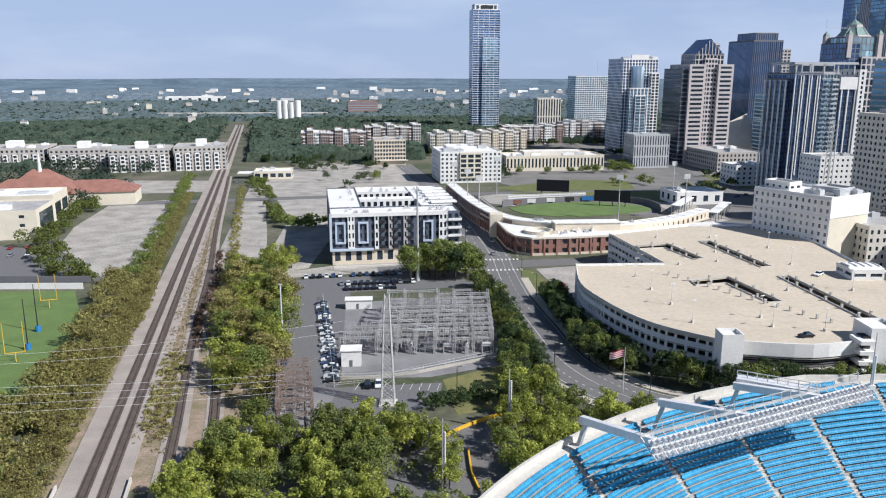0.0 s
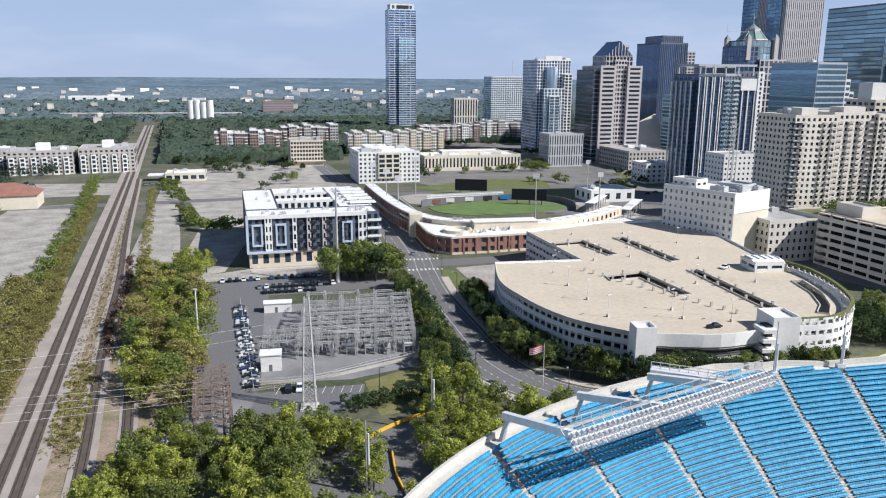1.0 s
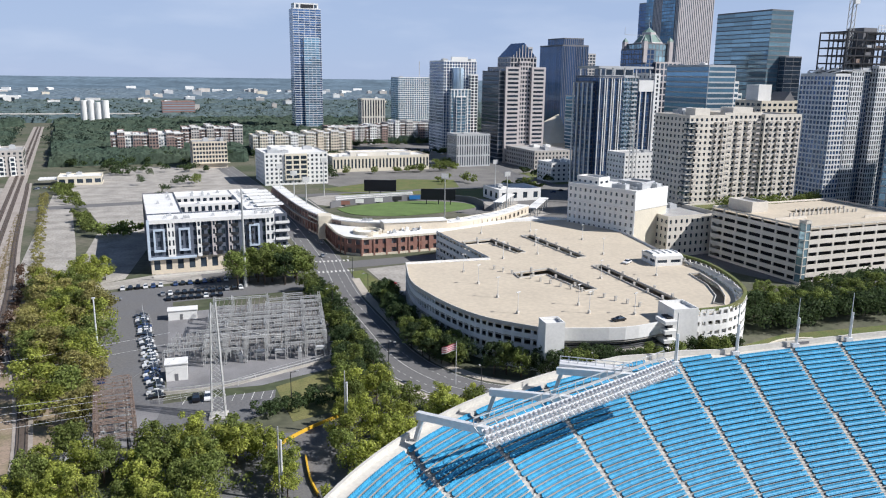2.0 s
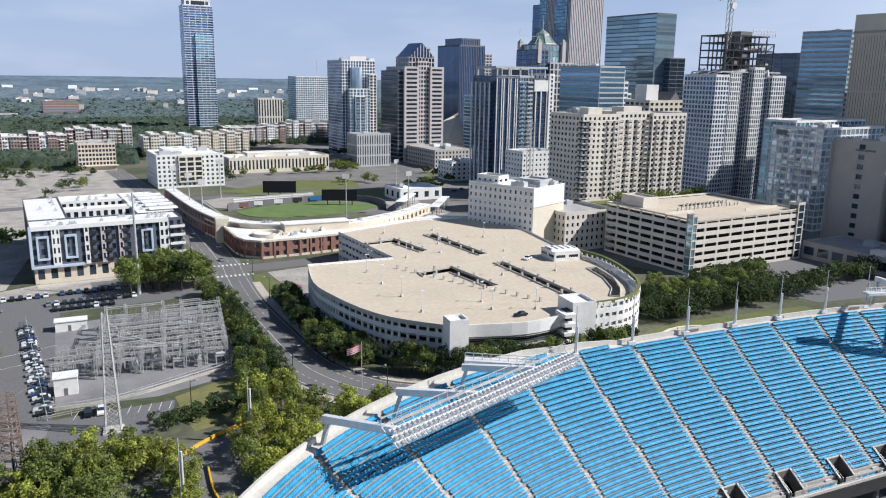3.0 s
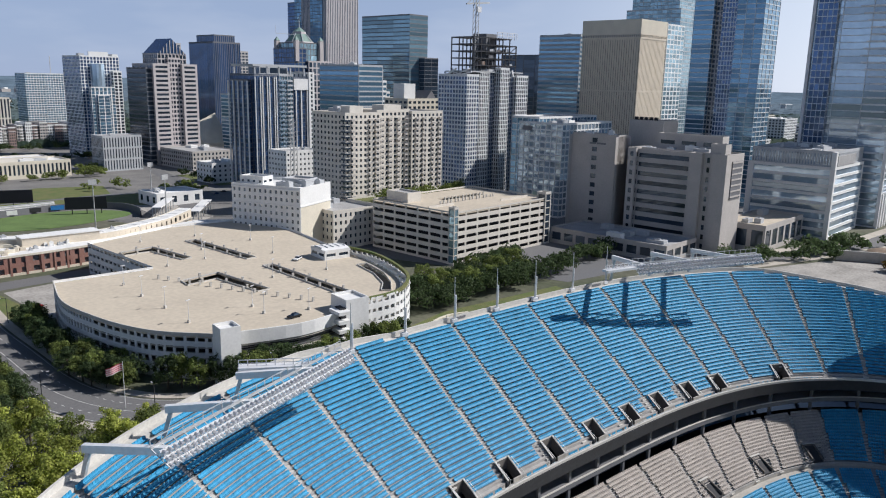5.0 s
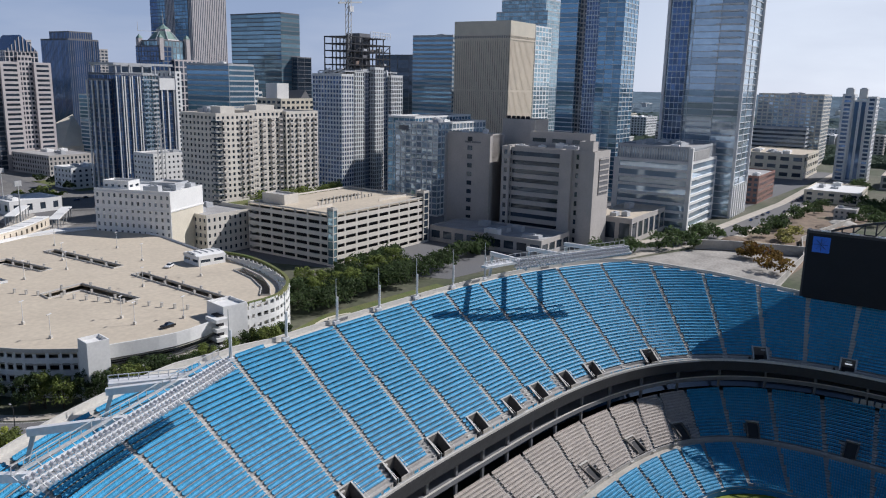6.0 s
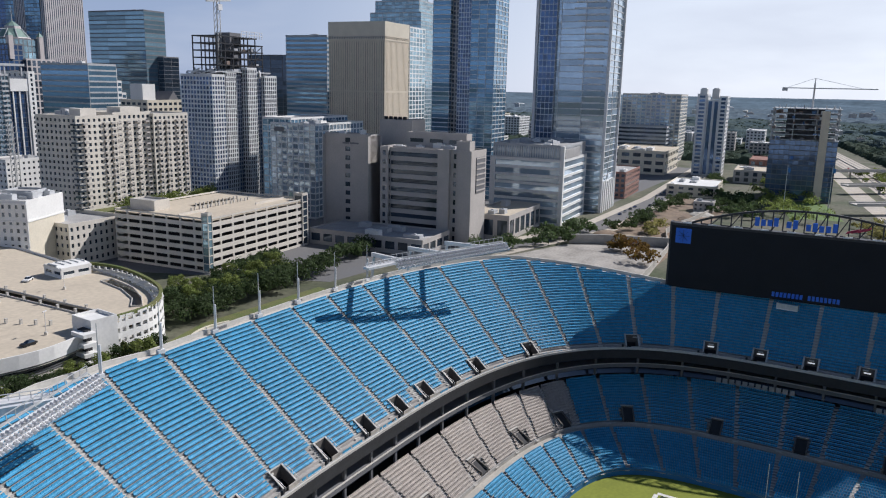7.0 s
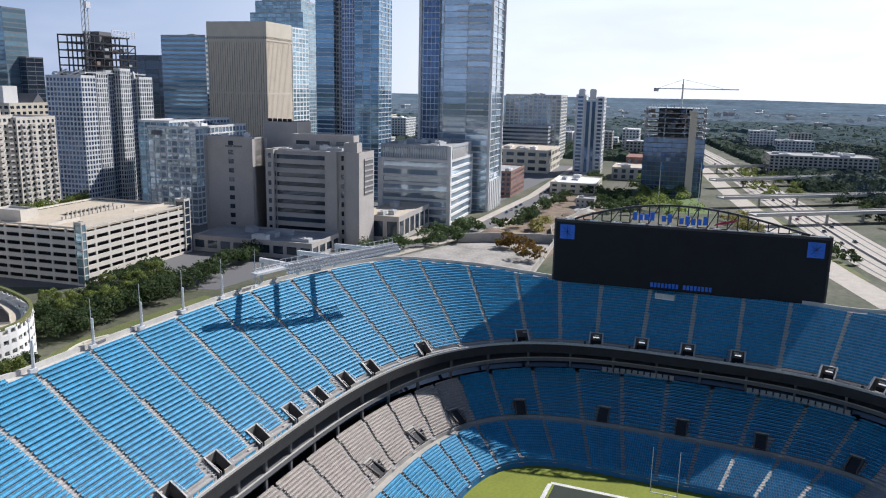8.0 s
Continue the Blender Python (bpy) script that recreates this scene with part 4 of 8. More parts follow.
# beige apartment tower with balconies
t = root("apartment_tower", "beige concrete apartment tower with many small balconies", "apartment tower", pose(218, 371, 0, 0, 0, G))
volume(t, 0, 26, 0, 29, 0, 68, "beige_wall", "glass_dark", fh=3.05, bw=3.3, pw=1.7, sh=1.5)
volume(t, 26, 52, 3, 29, 0, 69, "beige_wall", "glass_dark", fh=3.05, bw=3.2, pw=1.5, sh=1.4)
volume(t, 52, 79, 0.5, 29, 0, 68, "beige_wall", "glass_dark", fh=3.05, bw=3.3, pw=1.7, sh=1.5)
bal = Geo().box(-1.3, 1.3, -1.3, 0, 0, 0.18).box(-1.3, 1.3, -1.35, -1.25, 0.18, 1.05).box(-1.35, -1.25, -1.3, 0, 0.18, 1.05).box(1.25, 1.35, -1.3, 0, 0.18, 1.05).mesh("balcony", "stone_wall")
for k in range(4, 22):
    for xx, yy in ((5, 0), (18, 0), (23, 0), (29, 3), (36, 3), (43, 3), (49, 3), (56, 0.5), (62, 0.5), (70, 0.5), (76, 0.5)):
        part("balcony", bal, None, t, at=Matrix.Translation((xx, yy, k * 3.05)))
    part("corner_balcony", Geo().box(-1.2, 2.6, -1.2, 2.6, k * 3.05, k * 3.05 + 0.9), "glass_dark", t)
plant(t, 0, 79, 3, 29, 68.5, 9, 21)
part("rooftop_hut", Geo().box(10, 20, 8, 16, 68, 72), "beige_wall", t)
part("rooftop_hut", Geo().box(36, 50, 8, 18, 69, 72.4), "beige_wall", t)
block("apartment_block", "beige arched base building beside the car park", 193, 341, G, 30, 30, 20, "beige_wall", "glass_dark", fh=3.6, bw=3.4, pw=2.0, sh=1.9, units=2)
# concrete tower under construction with a steel frame on top
t = root("tower", "pale concrete apartment tower under construction", "tower", pose(345.8, 422.5, -26.4, 0, 0, G) @ Matrix.Scale(1.3, 4))
volume(t, 0, 10, 0, 21, 20.31, 90, "pale_panel", "glass_navy", fh=2.35, bw=2.0, pw=0.6, sh=0.8)
volume(t, 12, 20, 1, 21, 20.31, 92, "pale_panel", "glass_dark", fh=2.35, bw=1.6, pw=0.62, sh=0.65)
volume(t, 20, 27, 3.2, 21, 20.31, 93, "grey_wall", "glass_navy", fh=2.35, bw=1.75, pw=0.5, sh=0.7)
volume(t, 27, 35, -1, 21, 20.31, 94, "pale_panel", "glass_dark", fh=2.35, bw=1.6, pw=0.62, sh=0.65)
volume(t, 35, 43, 2.4, 21, 20.31, 92, "grey_wall", "glass_navy", fh=2.35, bw=2.0, pw=0.5, sh=0.75)
volume(t, 43, 54, 0, 21, 20.31, 90, "pale_panel", "glass_dark", fh=2.35, bw=1.8, pw=0.62, sh=0.65)
part("core", Geo().box(9, 44, 4, 20, 20.31, 92), "dark_grey_wall", t, "dark recess between the bays")
R = random.Random(3)
g = Geo()
for k in range(40):
    xx = R.uniform(0, 54)
    g.bar((xx, R.uniform(0, 20), 90), (xx, R.uniform(0, 20), 90 + R.uniform(1.5, 4.5)), R.uniform(0.3, 0.9))
part("formwork", g, "white_steel", t, "props and formwork on the unfinished top", "stuff")
part("top_slab", Geo().box(4, 50, 1, 20, 92, 92.6), "grey_wall", t, "raw concrete top slab")
for z in (95.5, 99.2, 102.9, 106.6, 110.3):
    x1 = 46 if z < 109 else 41
    part("frame_floor", Geo().box(8, x1, 3, 3.5, z, z + 0.6).box(8, x1, 19, 19.5, z, z + 0.6).box(8, 8.5, 3.5, 19, z, z + 0.6).box(x1 - 0.5, x1, 3.5, 19, z, z + 0.6).box(8.5, x1 - 0.5, 10.8, 11.3, z, z + 0.5), "dark_steel", t)
    part("deck", Geo().box(17 if z < 106 else 25, 38, 3.6, 18.9, z + 0.05, z + 0.3), "dark_grey_wall", t, "dark metal floor deck")
for xx in (8.3, 14.6, 20.9, 27.2, 33.4, 39.6, 45.6):
    for yy in (3.3, 11, 19.3):
        part("frame_post", Geo().bar((xx, yy, 90), (xx, yy, 110.6 if xx < 42 else 107), 0.5), "dark_steel", t)
for xx, z in ((8.3, 95.5), (39.6, 99.2), (14.6, 102.9), (33.4, 95.5), (39.6, 103)):
    part("frame_brace", Geo().bar((xx, 3.2, z), (xx + 6.2, 3.2, z + 3.7), 0.3), "dark_steel", t)
part("frame_core", Geo().box(22, 31, 6, 16, 90, 113), "dark_grey_wall", t, "dark lift core above the floors")
for k in range(9):
    part("screen_post", Geo().bar((28 + k * 2.2, 3, 110.5), (28 + k * 2.2, 3, 114), 0.25), "white_steel", t)
part("screen_rail", Geo().bar((28, 3, 114), (45.6, 3, 114), 0.3).bar((28, 3, 112.3), (45.6, 3, 112.3), 0.25), "white_steel", t)
RS = random.Random(33)
for k in range(10):
    xx, zz = RS.uniform(9, 40), RS.choice([96.1, 99.8, 103.5])
    part("stacked_load", Geo().box(xx, xx + RS.uniform(1.5, 4), 3.8, 6, zz, zz + RS.uniform(0.8, 2.2)), RS.choice(["rust", "grey_wall", "dark_grey_wall"]), t)
t = root("tower_crane", "grey lattice tower crane above the unfinished tower", "tower crane", pose(365.3, 438.1, -26.4, 0, 0, G) @ Matrix.Scale(1.3, 4))
for k in range(4):
    part("leg", Geo().bar((k % 2 * 2.2, k // 2 * 2.2, 92), (k % 2 * 2.2, k // 2 * 2.2, 150), 0.3), "steel", t)
for k in range(18):
    part("brace", Geo().bar((0, 0, 92 + 3.2 * k), (2.2, 0, 95.2 + 3.2 * k), 0.2).bar((0, 2.2, 92 + 3.2 * k), (0, 0, 95.2 + 3.2 * k), 0.2), "steel", t)
part("cab", Geo().box(-0.5, 2.7, -1.4, 0, 124, 127), "white_steel", t)
part("jib", Geo().bar((-7, 1, 128), (12, 1, 130), 0.8).bar((-7, 1, 128), (1, 1, 133), 0.3), "steel", t)
# mirror glass office with white grid
t = root("office_block", "office block with a white grid and pale mirror glass", "office", pose(365, 348, 0, 0, 0, G))
volume(t, 0, 60, 0, 35, 0, 61, "white_wall", "glass_pale", fh=4.1, bw=4.2, pw=0.7, sh=0.9)
volume(t, 2, 72, 20, 43, 0, 64, "white_wall", "glass_blue", fh=4.1, bw=4.2, pw=0.5, sh=0.8)
plant(t, 0, 60, 0, 20, 61, 5, 9)
part("sign_bars", Geo().box(-0.2, 0, 24, 32, 56, 59), "dark_grey_wall", t, "dark sign bars")
# shaded concrete government block
t = root("office_block", "large tan concrete office block with dark window bands", "office", pose(357, 224, 0, 0, 0, G))
volume(t, 0, 6, 0, 8, 0, 52, "stone_wall", "glass_dark", blank="fl")
part("relief_panel", Geo().box(7.0, 20, -0.35, 0, 29, 49), "dark_grey_wall", t, "dark patterned relief panel")
for k in range(7):
    part("panel_bar", Geo().box(7.0, 20, -0.6, -0.35, 30 + k * 3, 30.8 + k * 3), "stone_wall", t)
volume(t, 6, 22, 0, 57, 0, 52, "stone_wall", "glass_dark", fh=5.2, bw=8, pw=5, sh=3.2, blank="f")
volume(t, 1.6, 6, 8, 13, 0, 52, "stone_wall", "glass_dark", fh=5.2, bw=5, pw=3.4, sh=2.4)
volume(t, -1.0, 6, 13, 20, 0, 52, "stone_wall", "glass_dark", blank="lf")
volume(t, 2.4, 6, 20, 52, 0, 51.5, "stone_wall", "glass_dark", fh=5.2, bw=32, pw=0.8, sh=2.6, depth=0.9)
volume(t, 0, 6, 52, 57, 0, 52, "stone_wall", "glass_dark", fh=5.2, bw=5, pw=3, sh=2.4)
plant(t, 4, 22, 4, 54, 52, 5, 31)
volume(t, 2, 9, 2, 10, 52, 57, "stone_wall", "glass_dark", blank="fl")
volume(t, 16, 24, 10, 48, 52, 60, "stone_wall", "glass_dark", fh=8, bw=12, pw=4, sh=5)
t = root("office_tower", "tan concrete stair tower with a column of windows", "office", pose(347, 287, 0, 0, 0, G))
volume(t, 0, 11, 0, 31, 0, 58, "stone_wall", "glass_dark", fh=5.4, bw=31, pw=27.6, sh=2.6)
volume(t, 27, 45, -13, 9, 0, 66, "stone_wall", "glass_dark", blank="flbr")
for k in range(5):
    part("vent", Geo().tube((29.5, 6 - k * 3.2, 66), (29.5, 6 - k * 3.2, 68.6), 1.2, 1.2, 10), "dark", t)
part("name_bars", Geo().box(-0.1, 0, 8, 14, 53, 54).box(-0.1, 0, 14.6, 19, 53, 54), "dark_grey_wall", t, "dark raised sign bars")
plant(t, 1, 10, 2, 28, 58, 3, 12)
t = block("podium", "low flat roofed concrete podium in shade", 318, 228, G, 34, 70, 8, "stone_wall", "glass_dark", units=5, fh=6, bw=8, pw=2, sh=3)
t = block("podium", "low concrete wing with a pale flat roof", 384, 214, G, 58, 26, 14, "stone_wall", "glass_dark", units=3, fh=9, bw=9, pw=2.5, sh=4, roof="deck_concrete")
# white banded office
t = root("office_block", "white banded office block with mirror glass", "office", pose(449, 213, 0, 0, 0, G))
volume(t, 0, 60, 0, 49, 0, 42, "white_wall", "glass_pale", fh=5.0, bw=60, pw=2.4, sh=1.7, depth=0.6)
volume(t, 1, 59, 1, 48, 42, 51, "grey_wall", "glass_pale", fh=9, bw=1.6, pw=0.9, sh=1.5)
part("corner_fin", Geo().box(-1, 1.6, -1, 1.6, 0, 51.5), "white_wall", t)
part("corner_fin", Geo().box(-0.6, 1, 46, 49.4, 0, 43), "white_wall", t)
part("louvre_panel", Geo().box(6, 40, -0.2, 0.9, 43, 49), "grey_roof", t)
plant(t, 4, 56, 6, 44, 51, 10, 41)
# very tall tower with fins and banded mirror glass
t = root("tower", "very tall glass tower with white edge fins", "tower", pose(518, 215, 0, 0, 0, G))
volume(t, 0, 40, 0, 53, 0, 236, "white_steel", "glass_pale", fh=4.3, bw=17, pw=0.3, sh=0.45, depth=0.4)
for yy, xx in ((0, -1.2), (53, -1.2), (0, 40)):
    part("edge_fin", Geo().box(xx, xx + 1.6, yy - 1.2, yy + 0.8, 0, 240), "white_steel", t)
volume(t, -2.2, 0, 38, 50, 0, 158, "white_steel", "glass_navy", fh=4.3, bw=3.2, pw=0.3, sh=0.5)
g = Geo()
for k in range(44):
    z = 30 + k * 4.3
    w = 6 + 22 * k / 44 + 3 * math.sin(k * 0.8)
    g.box(-0.9, 0, 4, 4 + w, z, z + 1.1)
part("sunshade", g, "white_steel", t, "pale sunshade bands stepping up the face", "stuff")
for k in range(6):
    part("base_column", Geo().box(3 + k * 6.2, 5 + k * 6.2, -1.6, 0, 0, 22), "white_wall", t)
# blue apartment tower
t = root("tower", "blue glass apartment tower with dark recessed balconies", "tower", pose(516, 306, 0, 0, 0, G))
volume(t, 0, 28, 0, 20, 0, 168, "white_steel", "glass_blue", fh=3.4, bw=7, pw=0.35, sh=0.6)
volume(t, 1.5, 28, 20, 31, 0, 166, "white_steel", "glass_navy", fh=3.4, bw=2.4, pw=0.5, sh=0.7)
volume(t, 4, 28, 31, 37, 0, 168, "stone_wall", "glass_dark", fh=3.4, bw=3, pw=1, sh=1.2)
volume(t, 0, 28, 37, 52, 0, 172, "white_steel", "glass_blue", fh=3.4, bw=15, pw=0.4, sh=0.7)
volume(t, 28, 33, 3, 20, 0, 164, "grey_wall", "glass_navy", fh=3.4, bw=4, pw=0.6, sh=1.0)
# tan ribbed tower
t = root("tower", "tan ribbed office tower with a plain pale top", "tower", pose(500, 399, 0, 0, 0, G))
volume(t, 0, 42, 0, 53, 0, 122, "tan_wall", "glass_bronze", fh=40, bw=2.1, pw=1.62, sh=1.2, depth=0.35, cap=False)
volume(t, -0.3, 42.3, -0.3, 53.3, 122, 126, "tan_wall", "glass_dark", fh=4, bw=1.6, pw=0.8, sh=1.2, cap=False)
volume(t, -0.3, 42.3, -0.3, 53.3, 126, 136, "cream_wall", "glass_dark", blank="flbr")
plant(t, 6, 38, 6, 46, 136, 3, 8)
block("tower", "grey banded office tower", 520, 480, G, 30, 44, 128, "grey_wall", "glass_blue", fh=4, bw=44, pw=0.6, sh=2.0, category="tower", **FAR)
t = block("tower", "dark glass office block with a bright reflection", 540, 540, G, 40, 56, 112, "dark_grey_wall", "glass_dark", units=0, fh=4, bw=14, pw=0.8, sh=0.4, category="tower", **FAR)
part("white_frame", Geo().box(-2, 0, 40, 58, 66, 69).box(-2, 0, 40, 58, 75, 77).box(-2, 0, 55, 58, 0, 77), "white_wall", t)
t = block("tower", "green glass office tower with a stepped crown", 663, 482, G, 40, 60, 160, "grey_wall", "glass_green", units=0, fh=4, bw=5, pw=0.6, sh=0.9, category="tower", **FAR)
for k, (a, z) in enumerate(((4, 172), (9, 184), (14, 200))):
    volume(t, a, 40 - a * 0.6, a, 60 - a, 160 + 0 * k, z, "grey_wall", "glass_green", fh=4, bw=4, pw=0.5, sh=0.8, **FAR)
t = block("tower", "white framed green glass slab", 575, 430, G, 32, 20, 138, "white_wall", "glass_green", units=1, fh=4, bw=6, pw=1.2, sh=0.9, category="tower", **FAR)
t = block("tower", "plain green-blue mirror glass tower", 460, 655, G, 26, 72, 150, "dark_grey_wall", "glass_green", units=1, fh=4, bw=24, pw=0.12, sh=0.9, category="tower", **FAR)
volume(t, 14, 34, -8, 20, 0, 108, "dark_grey_wall", "glass_dark", fh=4, bw=8, pw=0.3, sh=0.5, **FAR)
t = block("office_block", "stepped glass office block with white bands", 330, 540, G, 26, 50, 97, "grey_wall", "glass_blue", units=4, fh=4, bw=50, pw=0.6, sh=1.2, **FAR)
for k in range(5):
    volume(t, 26 + k * 4, 30 + k * 4, 4, 40, 0, 94 - k * 9, "white_wall", "glass_blue", fh=4, bw=40, pw=0.6, sh=1.7, **FAR)
t = block("office_block", "yellow stone block with a gabled top storey", 343, 490, G, 40, 26, 72, "cream_wall", "glass_dark", units=4, fh=4, bw=5, pw=2, sh=2, **FAR)
part("gable_roof", Geo().add([(24, 4, 72), (36, 4, 72), (36, 20, 72), (24, 20, 72), (30, 4, 79), (30, 20, 79)], [(0, 1, 4), (2, 3, 5), (1, 2, 5, 4), (3, 0, 4, 5)]), "dark_grey_wall", t)
part("white_hut", Geo().box(2, 14, 6, 18, 72, 84), "white_wall", t)
# tallest ribbed stone tower with a stepped glass shoulder
t = block("tower", "tallest stone tower with vertical ribs", 468, 839, G, 50, 48, 270, "pink_stone", "glass_dark", units=0, fh=250, bw=2.6, pw=1.5, sh=1, category="tower", **FAR)
volume(t, -1, 0, 6, 30, 0, 196, "dark_grey_wall", "glass_blue", fh=4, bw=5, pw=0.5, sh=0.7, **FAR)
volume(t, 0, 20, 48, 62, 0, 200, "dark_grey_wall", "glass_blue", fh=4, bw=5, pw=0.5, sh=0.7, **FAR)
volume(t, 0, 20, 62, 76, 0, 176, "dark_grey_wall", "glass_navy", fh=4, bw=5, pw=0.5, sh=0.7, **FAR)
# towers and halls further along the avenue
t = block("office_block", "wide beige office slab with a gridded front", 958, 300, G, 60, 72, 82, "beige_wall", "glass_pale", units=2, fh=4.2, bw=6, pw=1.6, sh=1.5, **FAR)
volume(t, -30, 0, 10, 70, 0, 44, "grey_wall", "glass_dark", fh=5, bw=60, pw=1, sh=2.4, **FAR)
t = block("hall", "long cream low halls in front of the slab", 800, 262, G, 90, 60, 24, "cream_wall", "glass_dark", units=6, fh=8, bw=12, pw=4, sh=4, roof="deck_concrete", **FAR)
t = block("apartment_row", "old red brick warehouse row", 600, 228, G, 60, 26, 21, "brick", "glass_dark", units=3, fh=4, bw=4, pw=1.8, sh=1.8, **FAR)
t = root("tower", "slender pale stone tower with twin tops", "tower", pose(833, 213, 0, 0, 0, G))
volume(t, 0, 30, 0, 8, 0, 82, "pale_panel", "glass_navy", fh=4, bw=8, pw=3.6, sh=1.6, **FAR)
volume(t, 3, 30, 8, 20, 0, 78, "pale_panel", "glass_navy", fh=78, bw=6, pw=2.4, sh=1, **FAR)
volume(t, 0, 30, 20, 30, 0, 84, "pale_panel", "glass_navy", fh=4, bw=10, pw=4.4, sh=1.6, **FAR)
for yy in (9, 21):
    part("top", Geo().box(4, 14, yy, yy + 7, 80, 90).box(5, 13, yy + 1, yy + 6, 90, 91), "white_wall", t)
t = root("tower", "glass tower under construction with open upper floors", "tower", pose(694, 88, 0, 0, 0, G))
volume(t, 0, 44, 0, 51, 0, 50, "dark_grey_wall", "glass_navy", fh=4.2, bw=4, pw=0.25, sh=0.7, cap=False)
for k in range(7):
    z = 50 + k * 4.2
    part("floor_slab", Geo().box(-0.5, 44.5, -0.5, 51.5, z, z + 0.5), "grey_wall", t)
for xx in (0.5, 11, 22, 33, 43):
    for yy in (0.5, 17, 34, 50):
        part("column", Geo().box(xx, xx + 0.8, yy, yy + 0.8, 50, 76), "grey_wall", t)
# added fill; the shade between the slabs is put into its dark grey
part("inside", Geo().box(12, 34, 12, 40, 50, 75), "dark_grey_wall", t, "dark grey fill for the shade in the open floors")
RK = random.Random(44)
for k in range(46):
    yy, zz = RK.uniform(0, 48), 50.5 + 4.2 * RK.randrange(0, 6)
    part("stored_panel", Geo().box(-0.2, 0.6, yy, yy + RK.uniform(1, 4), zz, zz + RK.uniform(1.2, 3.4)), RK.choice(["pale_panel", "dark_grey_wall", "rust", "glass_navy"]), t)
for k in range(22):
    yy = RK.uniform(0, 50)
    part("edge_prop", Geo().bar((RK.uniform(0, 8), yy, 75.5), (RK.uniform(0, 8), yy, 75.5 + RK.uniform(1.5, 3.5)), 0.4), "steel", t)
part("hoist", Geo().box(-3, 0, 8, 14, 0, 74), "tan_wall", t, "tan hoist shaft")
t = root("tower_crane", "yellow-grey tower crane on the unfinished tower", "tower crane", pose(706, 112, 0, 0, 0, 0))
part("mast", Geo().bar((0, 0, 70), (0, 0, 96), 1.3), "steel", t)
part("jib", Geo().bar((-4, 24, 92), (2, -46, 92), 0.8).bar((0, 0, 100), (-3, 20, 92.6), 0.25).bar((0, 0, 100), (2, -34, 92.6), 0.25), "steel", t)
part("peak", Geo().bar((0, 0, 96), (0, 0, 100), 0.7), "steel", t)
part("counterweight", Geo().box(-4.5, -2.5, 20, 24, 89.5, 92), "grey_wall", t)
t = block("tower", "distant beige apartment tower among woods", 1322, 12, G, 24, 30, 31, "beige_wall", "glass_dark", fh=3.2, bw=5, pw=2.4, sh=1, units=1, category="tower", **FAR)
block("office_block", "flat white roofed low building", 655, 170, G, 60, 40, 9, "cream_wall", "glass_dark", units=4, fh=5, bw=8, pw=4, sh=2, roof="white_roof", **FAR)
block("office_block", "low building with a red roof", 860, 130, G, 60, 60, 18, "brick", "glass_dark", units=4, fh=5, bw=8, pw=4, sh=2, roof="red_roof", **FAR)
block("hall", "low concrete hall with a pale roof", 800, 110, G, 60, 80, 12, "stone_wall", "glass_dark", units=4, fh=5, bw=8, pw=4, sh=2, roof="deck_concrete", **FAR)
block("apartment_row", "grey-brown apartment rows among trees", 960, -60, G, 60, 110, 22, "stone_wall", "glass_dark", units=6, fh=3.4, bw=5, pw=2, sh=1.4, **FAR)
# pale office and warehouse blocks beyond the towers
RF = random.Random(52)
for k in range(26):
    a, r = radians(RF.uniform(53, 92)), RF.uniform(880, 1700)
    x, y = r * math.sin(a), r * math.cos(a)
    if 60 < math.degrees(a) < 92 and r < 1000 or abs(y - (x - 960) * 0.27 - 86) < 75:
        continue
    wl = RF.choice(["white_wall", "pale_panel", "cream_wall", "stone_wall"])
    block("office_block", {"white_wall": "white office block beyond the towers", "pale_panel": "pale grey office block beyond the towers", "cream_wall": "cream warehouse block beyond the towers", "stone_wall": "brown stone block beyond the towers"}[wl],
          x, y, G, RF.uniform(24, 60), RF.uniform(22, 50), RF.uniform(14, 40), wl, "glass_dark", units=2, fh=4, bw=5, pw=2.2, sh=1.8, roof="white_roof", **FAR)
# lower town
t = block("apartment_block", "cream apartment block with white balconies", -2, 626, G, 51, 46, 25, "white_wall", "glass_dark", fh=3.5, bw=3.6, pw=1.9, sh=1.6, roof="white_roof", single=True, units=7)
volume(t, 16, 34, -1.5, 0, 4, 24, "cream_wall", "glass_dark", fh=3.5, bw=6, pw=1.4, sh=1.2)
volume(t, 8, 30, 14, 34, 25, 28, "white_wall", "glass_dark", blank="flbr", roof="white_roof")
t = block("public_building", "long low classical stone building with tall windows", 58, 704, G, 94, 34, 13, "cream_wall", "glass_dark", fh=9, bw=3.4, pw=1.7, sh=2.6, ground=2, roof="white_roof", units=6, parapet=1.3)
volume(t, 20, 80, 12, 30, 13, 16, "beige_wall", "glass_dark", blank="flbr", roof="white_roof")
